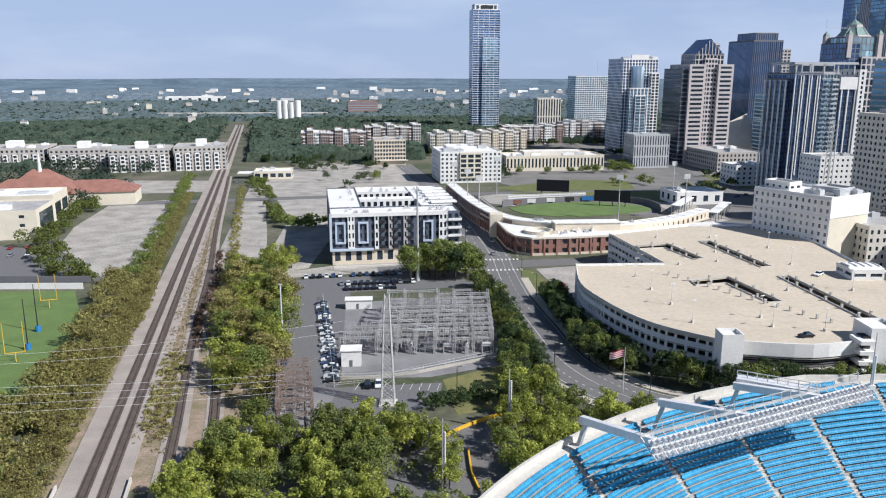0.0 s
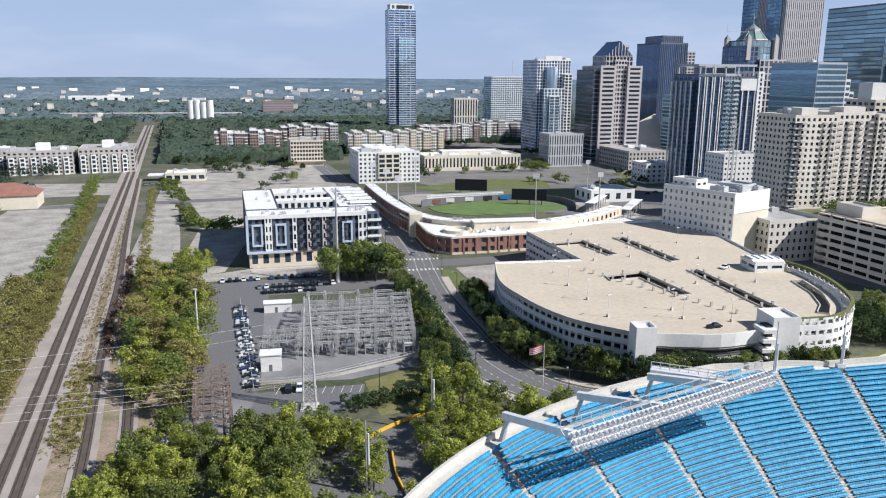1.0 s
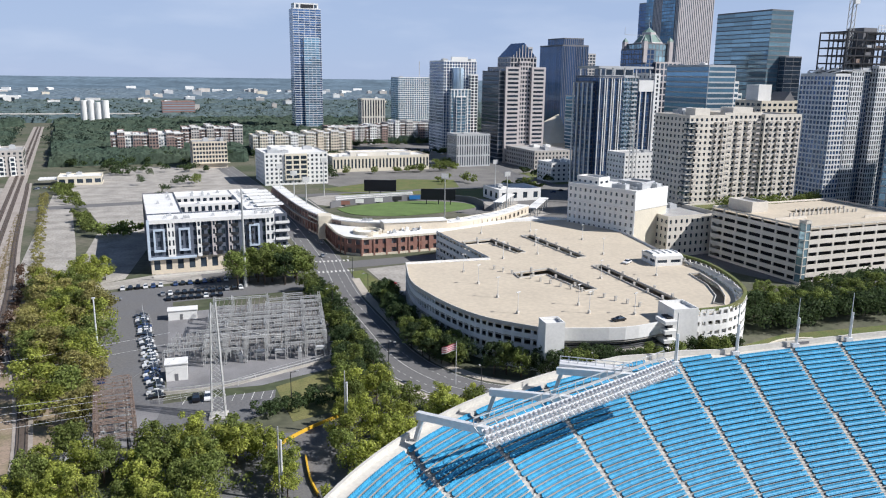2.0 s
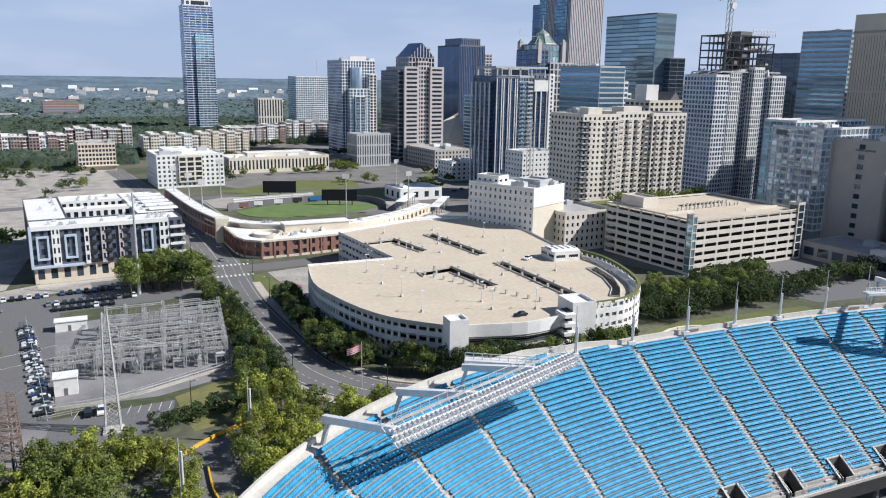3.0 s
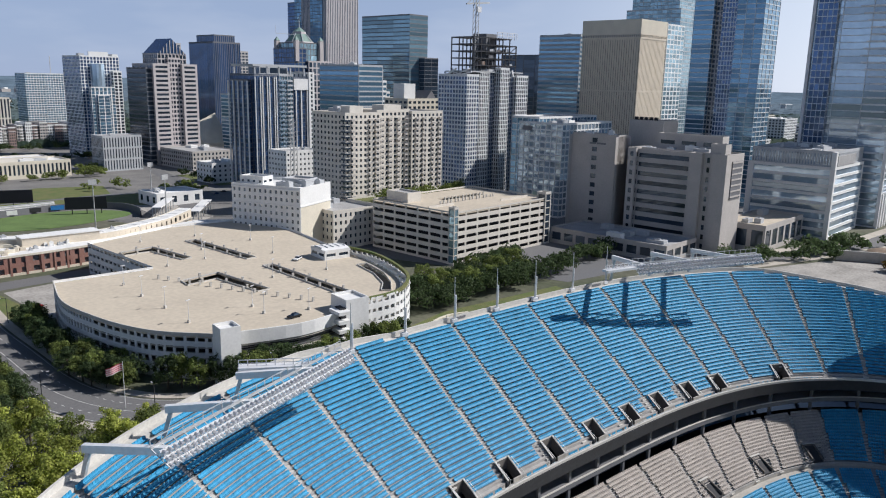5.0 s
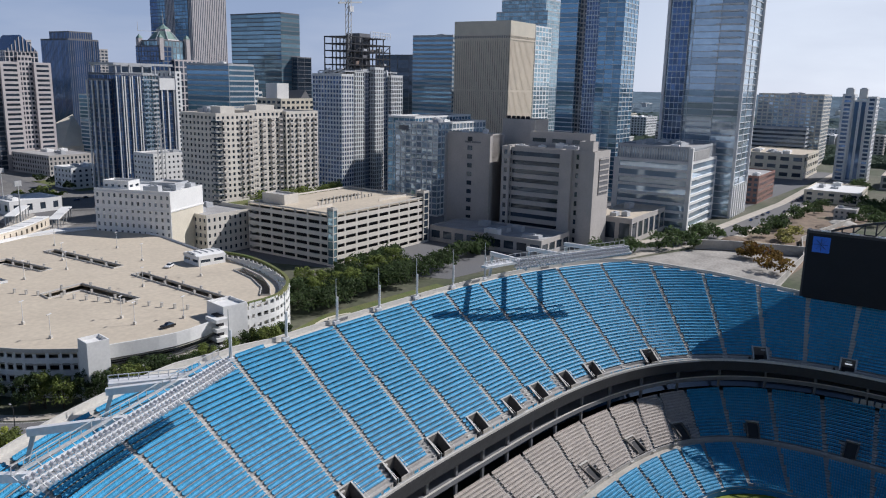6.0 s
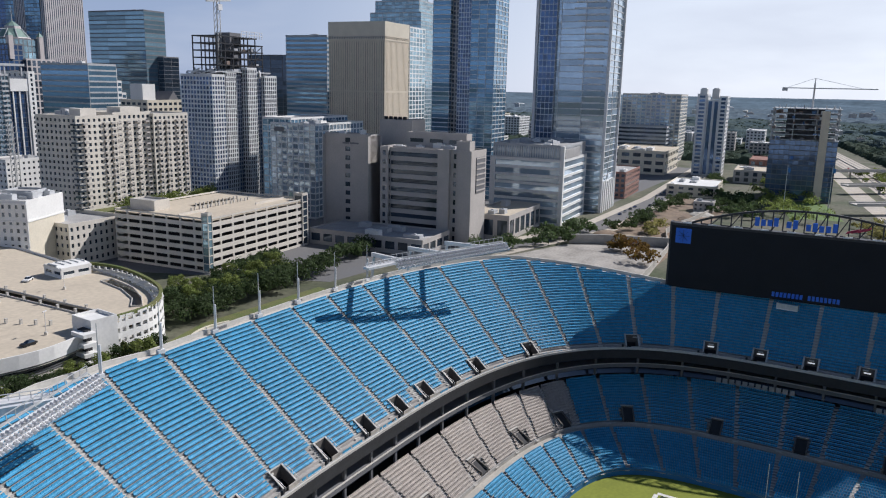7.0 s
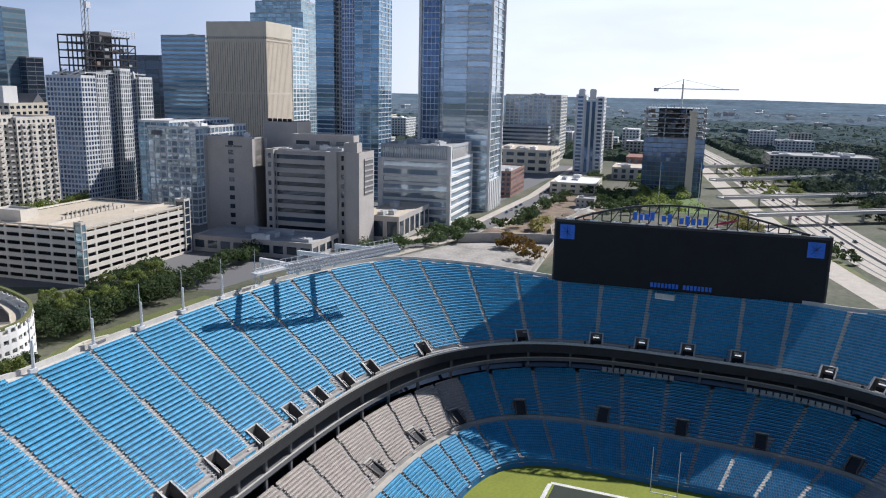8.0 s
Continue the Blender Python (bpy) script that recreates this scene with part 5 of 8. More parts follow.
def town_row(label, x, y, turn, bays, depth, high, walls, seed):
    """A long apartment house of alternating bays with pale cornices, balconies and stepped parapets."""
    RT = random.Random(seed)
    ob = root("apartment_row", label, "apartment building", pose(x, y, 0, 0, 0, turn))
    u = 0.0
    for k in range(bays):
        w, out = RT.uniform(6.5, 9.5), 1.6 if k % 2 else 0.0
        h = high + (RT.choice([0, 0, 1.6, 3.0]) if k % 2 else RT.uniform(-0.5, 0.5))
        wl = walls[k % len(walls)]
        volume(ob, u, u + w, -out, depth, 0, h, wl, "glass_dark", fh=3.3, bw=w / 3, pw=1.25, sh=1.5, roof="white_roof", parapet=1.0, reveal=False, seed=k)
        part("cornice", Geo().box(u - 0.1, u + w + 0.1, -out - 0.5, -out - 0.02, h - 0.3, h + 1.2), "white_wall", ob)
        part("band", Geo().box(u + 0.05, u + w - 0.05, -out - 0.2, -out - 0.02, h - 4.4, h - 3.9), "white_wall", ob)
        if k % 2 == 0:
            for f in range(1, int(h / 3.3)):
                part("balcony", Geo().box(u + w * 0.3, u + w * 0.7, -1.5, -0.02, f * 3.3 + 0.4, f * 3.3 + 0.6).box(u + w * 0.3, u + w * 0.7, -1.5, -1.4, f * 3.3 + 0.6, f * 3.3 + 1.5), "white_wall", ob)
        if RT.random() < 0.7:
            unit(ob, u + 1.5, depth * RT.uniform(0.2, 0.7), h, 2.4, 2.0, 1.4, RT.choice(["grey_wall", "white_wall"]))
        u += w
    return ob


town_row("brown brick apartment house with white cornices and bays", -160, 872, G, 9, 38, 22, ("brown_brick", "brown_brick", "white_wall", "brown_brick"), 1)
town_row("brown brick apartment house with white cornices and bays", -92, 918, G, 8, 36, 25, ("brown_brick", "stone_wall"), 2)
town_row("cream apartment house with pale cornices and bays", -14, 860, G, 8, 30, 21, ("cream_wall", "cream_wall", "white_wall"), 3)
town_row("cream apartment house with pale cornices and bays", 50, 890, G, 6, 34, 22, ("cream_wall", "tan_wall"), 4)
town_row("brown and white apartment house with stepped roof", 76, 985, G, 10, 30, 22, ("brown_brick", "white_wall", "stone_wall"), 5)
town_row("brown and white apartment house with stepped roof", 156, 1004, G, 8, 30, 25, ("stone_wall", "white_wall", "brown_brick"), 6)
t = block("office_block", "tan six storey office block with square windows", -67, 751, G, 31, 32, 24, "tan_wall", "glass_dark", fh=3.7, bw=2.7, pw=0.8, sh=1.5, units=4, ground=5)
part("canopy", Geo().box(-2, 33, -2.5, 0, 4.4, 5.2), "cream_wall", t)
t = block("shop", "small white roofed shop building with a canopy", -160, 648, 8, 32, 24, 6, "cream_wall", "glass_dark", fh=5, bw=6, pw=2, sh=2, units=3, roof="white_roof", **FAR)
part("canopy", Geo().box(-14, 0, 4, 18, 4.2, 5.0), "white_roof", t)
# rows by the railway
for x, y, w, d, h in ((-300, 690, 52, 40, 20), (-246, 704, 46, 44, 21), (-430, 700, 62, 50, 19), (-364, 712, 52, 44, 18)):
    b = block("apartment_row", "brown brick row houses with white bays and a pale roof", x, y, 13, w, d, h, "stone_wall", "glass_dark", fh=3.4, bw=4.2, pw=2.2, sh=1.6, roof="grey_roof", units=4, parapet=1.0)
    n = int(w / 8.5)
    for k in range(n):
        volume(b, 1.5 + k * 8.5, 5.8 + k * 8.5, -1.2, 0, 0, h - 5, "white_wall", "glass_dark", fh=3.4, bw=4.3, pw=1.6, sh=1.3, cap=True, parapet=0.3, **FAR)
    volume(b, w * 0.4, w * 0.6, d * 0.4, d * 0.7, h, h + 5, "white_wall", "glass_dark", blank="flbr", roof="white_roof")
block("office_block", "beige windowless industrial block", -262, 398, 13, 44, 40, 15, "cream_wall", "glass_dark", fh=5, bw=14, pw=12, sh=3, roof="grey_roof", units=5)
block("office_block", "cream industrial wing with slit windows", -330, 432, 13, 100, 34, 16, "cream_wall", "glass_dark", fh=12, bw=4.5, pw=3.4, sh=8, roof="white_roof", units=5)
t = root("church", "low church hall with terracotta hip roofs and a spire", "church", pose(-300, 490, 0, 0, 0, 13))
for k, (x0, x1, y0, y1, z0, z1) in enumerate(((0, 60, 0, 30, 10, 19), (40, 95, 10, 40, 9, 16), (10, 50, 20, 50, 11, 23))):
    part("wall", Geo().box(x0 + 1, x1 - 1, y0 + 1, y1 - 1, 0, z0 + 0.1), "cream_wall", t)
    m, q = (y0 + y1) / 2, (y1 - y0) / 2
    part("hip_roof", Geo().add([(x0, y0, z0), (x1, y0, z0), (x1, y1, z0), (x0, y1, z0), (x0 + q, m, z1), (x1 - q, m, z1)], [(0, 1, 5, 4), (1, 2, 5), (2, 3, 4, 5), (3, 0, 4)]), "red_roof", t)
part("spire", Geo().tube((30, 34, 20), (30, 34, 36), 1.6, 0.1, 8), "white_wall", t)
t = root("silo", "pair of white concrete grain silos", "silo", pose(-294, 1401, 0, 0, 0, 0))
for k in range(4):
    part("drum", Geo().tube((k * 11, 0, 0), (k * 11, 0, 40 - (k == 2) * 3), 6, 6, 16), "white_wall", t)
part("headhouse", Geo().box(4, 26, -3, 3, 40, 44), "white_wall", t)
block("office_block", "red brick office block with white window bands", -198, 1628, 10, 62, 40, 30, "brick", "glass_pale", fh=5, bw=62, pw=1, sh=2.6, units=2, **FAR)
t = root("viaduct", "long pale concrete motorway viaduct over the railway", "viaduct", pose(-560, 1530, 0, 0, 0, 5))
part("deck", Geo().box(0, 330, 0, 14, 9, 11), "pale_concrete", t)
for k in range(9):
    part("pier", Geo().box(10 + k * 38, 12.5 + k * 38, 3, 11, 0, 9), "pale_concrete", t)
# scattered far roofs
R = random.Random(17)
spots = sorted((1350 + 2650 * R.random() ** 0.8, radians(R.uniform(-36, 110))) for k in range(300))
rest = Geo()
for k, (r, a) in enumerate(spots):
    x, y = r * math.sin(a), r * math.cos(a)
    s = R.uniform(0.7, 1.0) * r / 1500
    w, d, h = R.uniform(7, 26) * s, R.uniform(7, 16) * s, R.uniform(11, 19) * (1 + 0.3 * (r > 2500))
    m = pose(x, y, 0, 0, 0, R.uniform(0, 40))
    if k >= 220:
        rest.obox(m.translation, m.to_3x3() @ Vector((w, 0, 0)), m.to_3x3() @ Vector((0, d, 0)), (0, 0, h))
        continue
    ob = root("far_building", R.choice(["distant low building with a white roof", "distant pale warehouse among trees", "distant low grey building"]), "building", m)
    part("wall", Geo().box(0, w, 0, d, 0, h), R.choice(["white_wall", "cream_wall", "stone_wall", "grey_wall", "stone_wall"]), ob)
    part("roof", Geo().box(-0.4, w + 0.4, -0.4, d + 0.4, h, h + 0.8).box(w * 0.3, w * 0.5, d * 0.3, d * 0.6, h + 0.8, h + 3), R.choice(["white_roof", "grey_roof", "grey_roof"]), ob)
solid("far_roofs", rest, "white_roof", "pale roofs of the furthest buildings", "buildings", "stuff")
t = block("warehouse", "very long white warehouse near the horizon", -830, 2340, 10, 170, 60, 17, "white_wall", "glass_dark", fh=12, bw=30, pw=20, sh=6, units=2, roof="white_roof", **FAR)


# ---- car parks ----
def pierced(name, path, z0, z1, rows, bw, pw, sh, wall, ob, depth=0.4, closed=False, label=""):
    """One wall along a path with rows of rectangular openings."""
    index, V, Fc = {}, [], []

    def vid(p):
        k = tuple(round(c, 3) for c in p)
        if k not in index:
            index[k] = len(V)
            V.append(k)
        return index[k]
    pts = list(path) + ([path[0]] if closed else [])
    f = (z1 - z0) / rows
    zs = [z0]
    for k in range(rows):
        zs += [z0 + k * f + sh * 0.6, z0 + (k + 1) * f - sh * 0.4]
    zs.append(z1)
    for i in range(len(pts) - 1):
        a, b = Vector(pts[i]), Vector(pts[i + 1])
        W = (b - a).length
        d = (b - a) / W
        n = Vector((d.y, -d.x))
        nb = max(1, int(round(W / bw)))
        us = [0.0]
        for j in range(nb):
            us += [j * W / nb + pw / 2, (j + 1) * W / nb - pw / 2]
        us.append(W)
        F = lambda u, o, z: (*(a + d * u + n * o), z)
        for j in range(len(us) - 1):
            for k in range(len(zs) - 1):
                q = [(us[j], zs[k]), (us[j + 1], zs[k]), (us[j + 1], zs[k + 1]), (us[j], zs[k + 1])]
                if j % 2 and k % 2:
                    for e in range(4):
                        (p0, r0), (p1, r1) = q[e], q[(e + 1) % 4]
                        Fc.append((vid(F(p0, 0, r0)), vid(F(p1, 0, r1)), vid(F(p1, -depth, r1)), vid(F(p0, -depth, r0))))
                else:
                    Fc.append(tuple(vid(F(u, 0, z)) for u, z in q))
    g = Geo()
    g.v, g.f = V, Fc
    return part(name, g, wall, ob, label)


def sheet(outer, holes, z, thick):
    """A level slab with holes through it."""
    from mathutils.geometry import tessellate_polygon
    loops = [[Vector((*p, z)) for p in outer]] + [[Vector((*p, z)) for p in h] for h in holes]
    flat = [p for l in loops for p in l]
    g = Geo().add([tuple(p) for p in flat], [tuple(t) for t in tessellate_polygon(loops)])
    o = 0
    for l in loops:
        n = len(l)
        g.add([tuple(p) for p in l] + [(p.x, p.y, z - thick) for p in l], [(i, (i + 1) % n, n + (i + 1) % n, n + i) for i in range(n)])
        o += n
    return g


def kerb_wall(path, z, h, w, closed=False):
    """A low wall along a path."""
    pts = list(path) + ([path[0]] if closed else [])
    rows = []
    for i, p in enumerate(pts):
        a, b = Vector(pts[max(i - 1, 0)]), Vector(pts[min(i + 1, len(pts) - 1)])
        d = (b - a).normalized()
        s = Vector((-d.y, d.x)) * w / 2
        q = Vector(p)
        rows.append([(*(q + s), z), (*(q + s), z + h), (*(q - s), z + h), (*(q - s), z)])
    return Geo().strip(rows)


PG = root("parking_garage", "pale concrete car park with a curved white front", "parking garage")
WEST = smooth([(53, 297), (50, 268), (54, 247), (60, 230), (67, 219), (78, 209)], 5)
SOUTH = smooth([(84, 207), (104, 204), (120, 208)], 4)
EAST = smooth([(130, 211), (147, 216), (159, 231), (165, 250), (167, 272)], 5)
NORTH = [(167, 300), (169, 340), (163, 380), (123, 379), (79, 358), (89, 299)]
GP = WEST + SOUTH + EAST + NORTH
HOLES = [[(91.5, 268), (91.5, 275), (107.5, 280), (114, 247.5), (109, 246.5), (103.5, 271)], [(86, 327), (86, 334), (101, 338), (108, 309), (103.5, 308), (97.5, 329.5)], [(117, 343), (122, 343.5), (130.5, 296), (126, 295)], [(126.5, 281), (131, 281.5), (136.5, 228), (131.5, 227)],
         [(146, 224), (152, 232), (157, 246), (159, 262), (163.5, 262), (161, 245), (155, 231), (149, 222)]]
part("roof_deck", sheet(GP, HOLES, 13.2, 0.5), "deck_concrete", PG, "sunlit tan roof deck")
for z in (3.3, 6.6, 9.9):
    part("floor_slab", Geo().prism(GP, z - 0.4, z), "concrete", PG)
cen = Vector((108, 290))
# added near-black block: the shade of the open levels as a colour
part("inside_wall", Geo().prism([tuple(cen + (Vector(p) - cen) * 0.94) for p in GP], 0.1, 9.2), "dark", PG, "near-black block for the shade inside the parking levels")
pierced("curved_wall", WEST, 0, 14.2, 4, 2.6, 0.85, 1.55, "white_wall", PG)
pierced("north_wall", NORTH + [WEST[0]], 0, 14.2, 4, 4, 1.2, 2.2, "white_wall", PG)
pierced("east_wall", EAST + [NORTH[0]], 0, 14.4, 6, 9, 1.2, 1.3, "white_wall", PG)
part("balcony_wall", kerb_wall(SOUTH, 10.2, 4.0, 0.5), "white_wall", PG, "plain white curved front band")
g = Geo()
for k in range(12):
    q = kerb_wall(shifted(SOUTH, 1.2), 1 + k * 0.75, 0.3, 0.3)
    g.add(q.v, q.f)
part("louvre", g, "dark_grey_wall", PG, "dark slatted screen below the band", "stuff")
part("parapet", kerb_wall(WEST, 13.2, 1.1, 0.3), "pale_concrete", PG)
for h in HOLES:
    part("ramp_parapet", kerb_wall(h, 13.2, 0.55, 0.25, True), "pale_concrete", PG)
volume(PG, 77, 83, 200.5, 206.5, 0, 17.2, "white_wall", "glass_dark", blank="flbr", roof="white_roof")
volume(PG, 121, 129.5, 206, 216, 0, 17.2, "white_wall", "glass_dark", blank="flbr", roof="white_roof")
for k in range(5):
    part("stair_landing", Geo().box(117, 121.2, 203.5, 210, 2 + k * 3, 3.1 + k * 3), "white_wall", PG)
# shade between the stair landings, put in as a near-black box
part("stair_shade_core", Geo().box(119, 121, 206, 210, 0, 15.5), "dark", PG)
RAMPW = smooth([(131, 209), (146, 212), (160, 226), (167.5, 247), (170, 268), (166, 284)], 6)
pierced("ramp_wall", RAMPW, 0, 16.4, 5, 12, 1.0, 1.9, "white_wall", PG, label="curved white wall of the spiral ramp")
part("ramp_top", kerb_wall(shifted(RAMPW, 0.6), 15.6, 1.0, 1.2), "grass", PG, "planted green top of the ramp wall")
for k in range(5):
    a, b = Vector(EAST[8 + k * 2]), Vector(RAMPW[8 + k * 3])
    part("ramp_beam", Geo().bar((*a, 14.2), (*b, 14.6), 0.6, 0.8), "white_wall", PG)
volume(PG, 152, 164, 276, 288, 13.2, 16.4, "white_wall", "glass_dark", fh=4, bw=6, pw=1.6, sh=1.2, roof="white_roof")
g = Geo()
for k in range(8):
    a0, a1 = k * math.pi / 8, (k + 1) * math.pi / 8
    g.add([(x, 282 + 6 * math.cos(a), 16.4 + 1.5 * math.sin(a)) for x, a in ((151.6, a0), (164.4, a0), (164.4, a1), (151.6, a1))], [(0, 1, 2, 3)])
part("vault_roof", g, "white_roof", PG, "curved white roof of the ramp house")
for k in range(5):
    part("roof_rib", Geo().box(152 + k * 2.8, 152.4 + k * 2.8, 279, 285, 17.7, 18.1), "grey_wall", PG)
# columns standing up at the ramps, and lamp posts of the deck
stub = Geo().box(-0.35, 0.35, -0.35, 0.35, 0, 1.5).box(-0.42, 0.42, -0.42, 0.42, 1.5, 1.62).mesh("stub_column", "pale_concrete")
for h in HOLES[:4]:
    for i in range(len(h)):
        a, b = Vector(h[i]), Vector(h[(i + 1) % len(h)])
        n = int((b - a).length / 9)
        for k in range(n):
            part("stub_column", stub, None, PG, at=Matrix.Translation((*a.lerp(b, (k + 0.5) / n), 13.2)))
for k in range(15):
    part("stub_column", stub, None, PG, at=Matrix.Translation((86 + k * 2.4, 283 - k * 4.1, 13.2)))
ll = root("deck_lamp", "slim white lamp post on the car park roof", "lamp post", pose(73, 281, 13.2), group="deck lamps")
part("base", Geo().box(-0.4, 0.4, -0.4, 0.4, 0, 0.9), "pale_concrete", ll)
part("pole", Geo().tube((0, 0, 0.9), (0, 0, 7.2), 0.11, 0.07, 8), "white_steel", ll)
part("lamp_head", Geo().box(-0.9, 0.9, -0.15, 0.15, 7.1, 7.3), "white_steel", ll)
for x, y in ((74, 263), (76, 245), (77, 226), (100, 231), (114, 218), (95, 300), (112, 305), (117, 322), (100, 352), (125, 352), (140, 300), (143, 330), (145, 262), (122, 262), (100, 222)):
    copy_thing(ll, pose(x, y, 13.2, 0, 0, 30))

PG2 = root("parking_garage", "beige concrete multi-storey car park with open bands", "parking garage", pose(226, 283, 0, 0, 0, G))
R2 = [(0, 0), (78, 0), (78, 58), (0, 58)]
pierced("facade", R2, 0, 26, 7, 8.6, 1.1, 2.0, "beige_wall", PG2, closed=True, depth=0.5)
part("roof_deck", sheet(R2, [[(30, 34), (62, 34), (62, 40), (30, 40)]], 24.8, 0.4), "deck_concrete", PG2)
for k in range(1, 7):
    part("floor_slab", Geo().box(0.6, 77.4, 0.6, 57.4, k * 3.7 - 0.35, k * 3.7), "concrete", PG2)
# near-black filler in place of shade behind the open bands
part("inside_wall", Geo().box(4, 74, 4, 54, 0, 21), "dark", PG2, "near-black block for the shade inside the parking levels")
volume(PG2, -0.5, 2.6, -0.5, 3.4, 0, 27.5, "beige_wall", "glass_green", fh=3.7, bw=3, pw=0.7, sh=0.4)
volume(PG2, 73.5, 78.6, -0.6, 5, 0, 28, "beige_wall", "glass_dark", fh=3.7, bw=5, pw=1.2, sh=0.5)
for k in range(16):
    part("stub_column", stub, None, PG2, at=Matrix.Translation((18 + k * 2.9, 26 + (k % 2) * 0.5, 24.8)))
for k in range(12):
    part("stub_column", stub, None, PG2, at=Matrix.Translation((30 + k * 2.9, 34, 24.8)))
volume(PG2, 8, 18, 40, 56, 24.8, 29, "beige_wall", "glass_dark", blank="flbr")
part("divider", Geo().box(3, 22, 20, 20.4, 24.8, 26), "beige_wall", PG2)
part("divider", Geo().box(50, 74, 12, 12.4, 24.8, 26), "beige_wall", PG2)

# ---- apartment block ----
AP = root("apartment_block", "white and dark grey apartment block with white roof", "apartment building", pose(-52, 349, 0, 0, 0, G))
volume(AP, 0, 61, 0.9, 18, 7.4, 24, "slate_wall", "glass_dark", fh=4.0, bw=3.05, pw=1.5, sh=1.6, ground=0.3, roof="white_roof", parapet=0.5)
volume(AP, 0, 16, 18, 84, 0, 24, "dark_grey_wall", "glass_dark", fh=3.85, bw=3.3, pw=1.4, sh=1.4, roof="white_roof", parapet=0.5)
volume(AP, 45, 61, 18, 84, 0, 24, "white_wall", "glass_dark", fh=3.85, bw=3.3, pw=1.4, sh=1.4, roof="white_roof", parapet=0.5)
volume(AP, 16, 45, 66, 84, 0, 24, "white_wall", "glass_dark", fh=3.85, bw=3.3, pw=1.4, sh=1.4, roof="white_roof", parapet=0.5)
volume(AP, 16, 45, 40, 48, 0, 24, "white_wall", "glass_dark", fh=3.85, bw=3.3, pw=1.4, sh=1.4, roof="white_roof", parapet=0.5)
volume(AP, 0.6, 60, 1.6, 17, 0, 7.4, "tan_wall", "glass_dark", fh=6.4, bw=5, pw=2.4, sh=2.2, cap=False)
for a, b, m_ in ((8.0, 11.2, "white_wall"), (20.5, 22.4, "white_wall"), (27, 28.8, "pink_stone"), (34.1, 35.9, "pink_stone"), (51.0, 55, "white_wall")):
    volume(AP, a, b, 0.1, 0.9, 7.2, 24.3, m_, "glass_dark", fh=4.0, bw=1.9, pw=0.9, sh=1.6, cap=False, roof="white_roof")
for a in (2.2, 12.8, 43.4):
    fr = Geo()
    for z0, z1 in ((10.2, 11.0), (19.6, 20.4)):
        fr.box(a, a + 4.8, 0.0, 0.95, z0, z1)
    fr.box(a, a + 0.8, 0.0, 0.95, 11.0, 19.6).box(a + 4.0, a + 4.8, 0.0, 0.95, 11.0, 19.6)
    part("bay_frame", fr, "blue_panel", AP, "pale blue panel frame")
for a in (20.0, 26.0, 33.0, 40.0):
    for k in range(4):
        part("balcony", Geo().box(a + 2.4, a + 5.6, 0.0, 0.9, 8.0 + k * 4.0, 8.3 + k * 4.0).box(a + 2.4, a + 5.6, 0.0, 0.08, 8.3 + k * 4.0, 9.3 + k * 4.0), "dark_steel", AP)
part("edge_frame", Geo().box(-0.4, 0.7, 0.0, 1.2, 6.8, 24.6).box(0.7, 20, 0.0, 0.9, 6.8, 7.8), "blue_panel", AP)
part("cornice", Geo().box(0.7, 55, 0.0, 0.9, 22.9, 24.6), "white_wall", AP)
for k in range(5):
    part("balcony", Geo().box(55.4, 61.8, -0.8, 2.2, 4.6 + k * 3.85, 4.9 + k * 3.85).box(55.4, 61.8, -0.85, -0.75, 4.9 + k * 3.85, 5.9 + k * 3.85).box(61.7, 61.8, -0.8, 14, 4.9 + k * 3.85, 5.9 + k * 3.85), "white_wall", AP)
for k in range(5):
    part("roof_canopy", Geo().box(51, 64, 24 + k * 11, 30 + k * 11, 24.6, 25.2), "white_roof", AP)
R = random.Random(2)
for k in range(46):
    x, y = (R.uniform(2, 58), R.choice([4, 7, 13])) if k < 20 else (R.choice([3, 6, 12, 48, 52, 56]), R.uniform(20, 80)) if k < 38 else (R.uniform(17, 42), R.choice([43, 70, 78]))
    unit(AP, x, y, 24, 1.1, 1.1, 1.0, "grey_wall")
part("planter", Geo().box(1, 30, -5, -4, 0, 0.8), "pale_concrete", AP)

# ---- ballpark ----
BP = root("ballpark", "small brick baseball park with white canopy roofs", "ballpark")
part("turf", Geo().prism(smooth([(44, 508), (50, 490), (64, 479), (86, 477), (118, 488), (138, 502), (132, 520), (104, 532), (72, 526), (44, 508)], 5)[:-1], 0, 0.3), "turf", BP, "striped green outfield turf")
arc = smooth([(6, 545), (15, 490), (22, 455), (31, 425), (42, 409), (58, 401), (76, 397), (94, 397), (112, 406), (132, 420), (152, 442)], 6)
part("canopy", ribbon(arc, 7.0, 11.4, 0.6), "white_roof", BP, "bright white canopy roof")
part("canopy_edge", kerb_wall(shifted(arc, 3.4), 10.9, 0.7, 0.2), "cream_wall", BP)
part("concourse", ribbon(arc, 9, 6.4, 0.5), "concrete", BP)
WESTARC, SOUTHARC = arc[:24], arc[23:]
pierced("back_wall", shifted(WESTARC, -3.4), 0, 10.8, 2, 5.5, 2.6, 2.4, "brown_brick", BP, label="brown brick back wall of the stand")
pierced("back_wall", shifted(SOUTHARC, -3.4), 0, 10.8, 2, 5.5, 3.4, 3.0, "tan_wall", BP, label="tan back wall of the stand")
# near-black sheet for the shade of the concourse behind the wall openings
part("concourse_shade", kerb_wall(shifted(arc, -2.4), 0, 10.4, 0.4), "dark", BP)
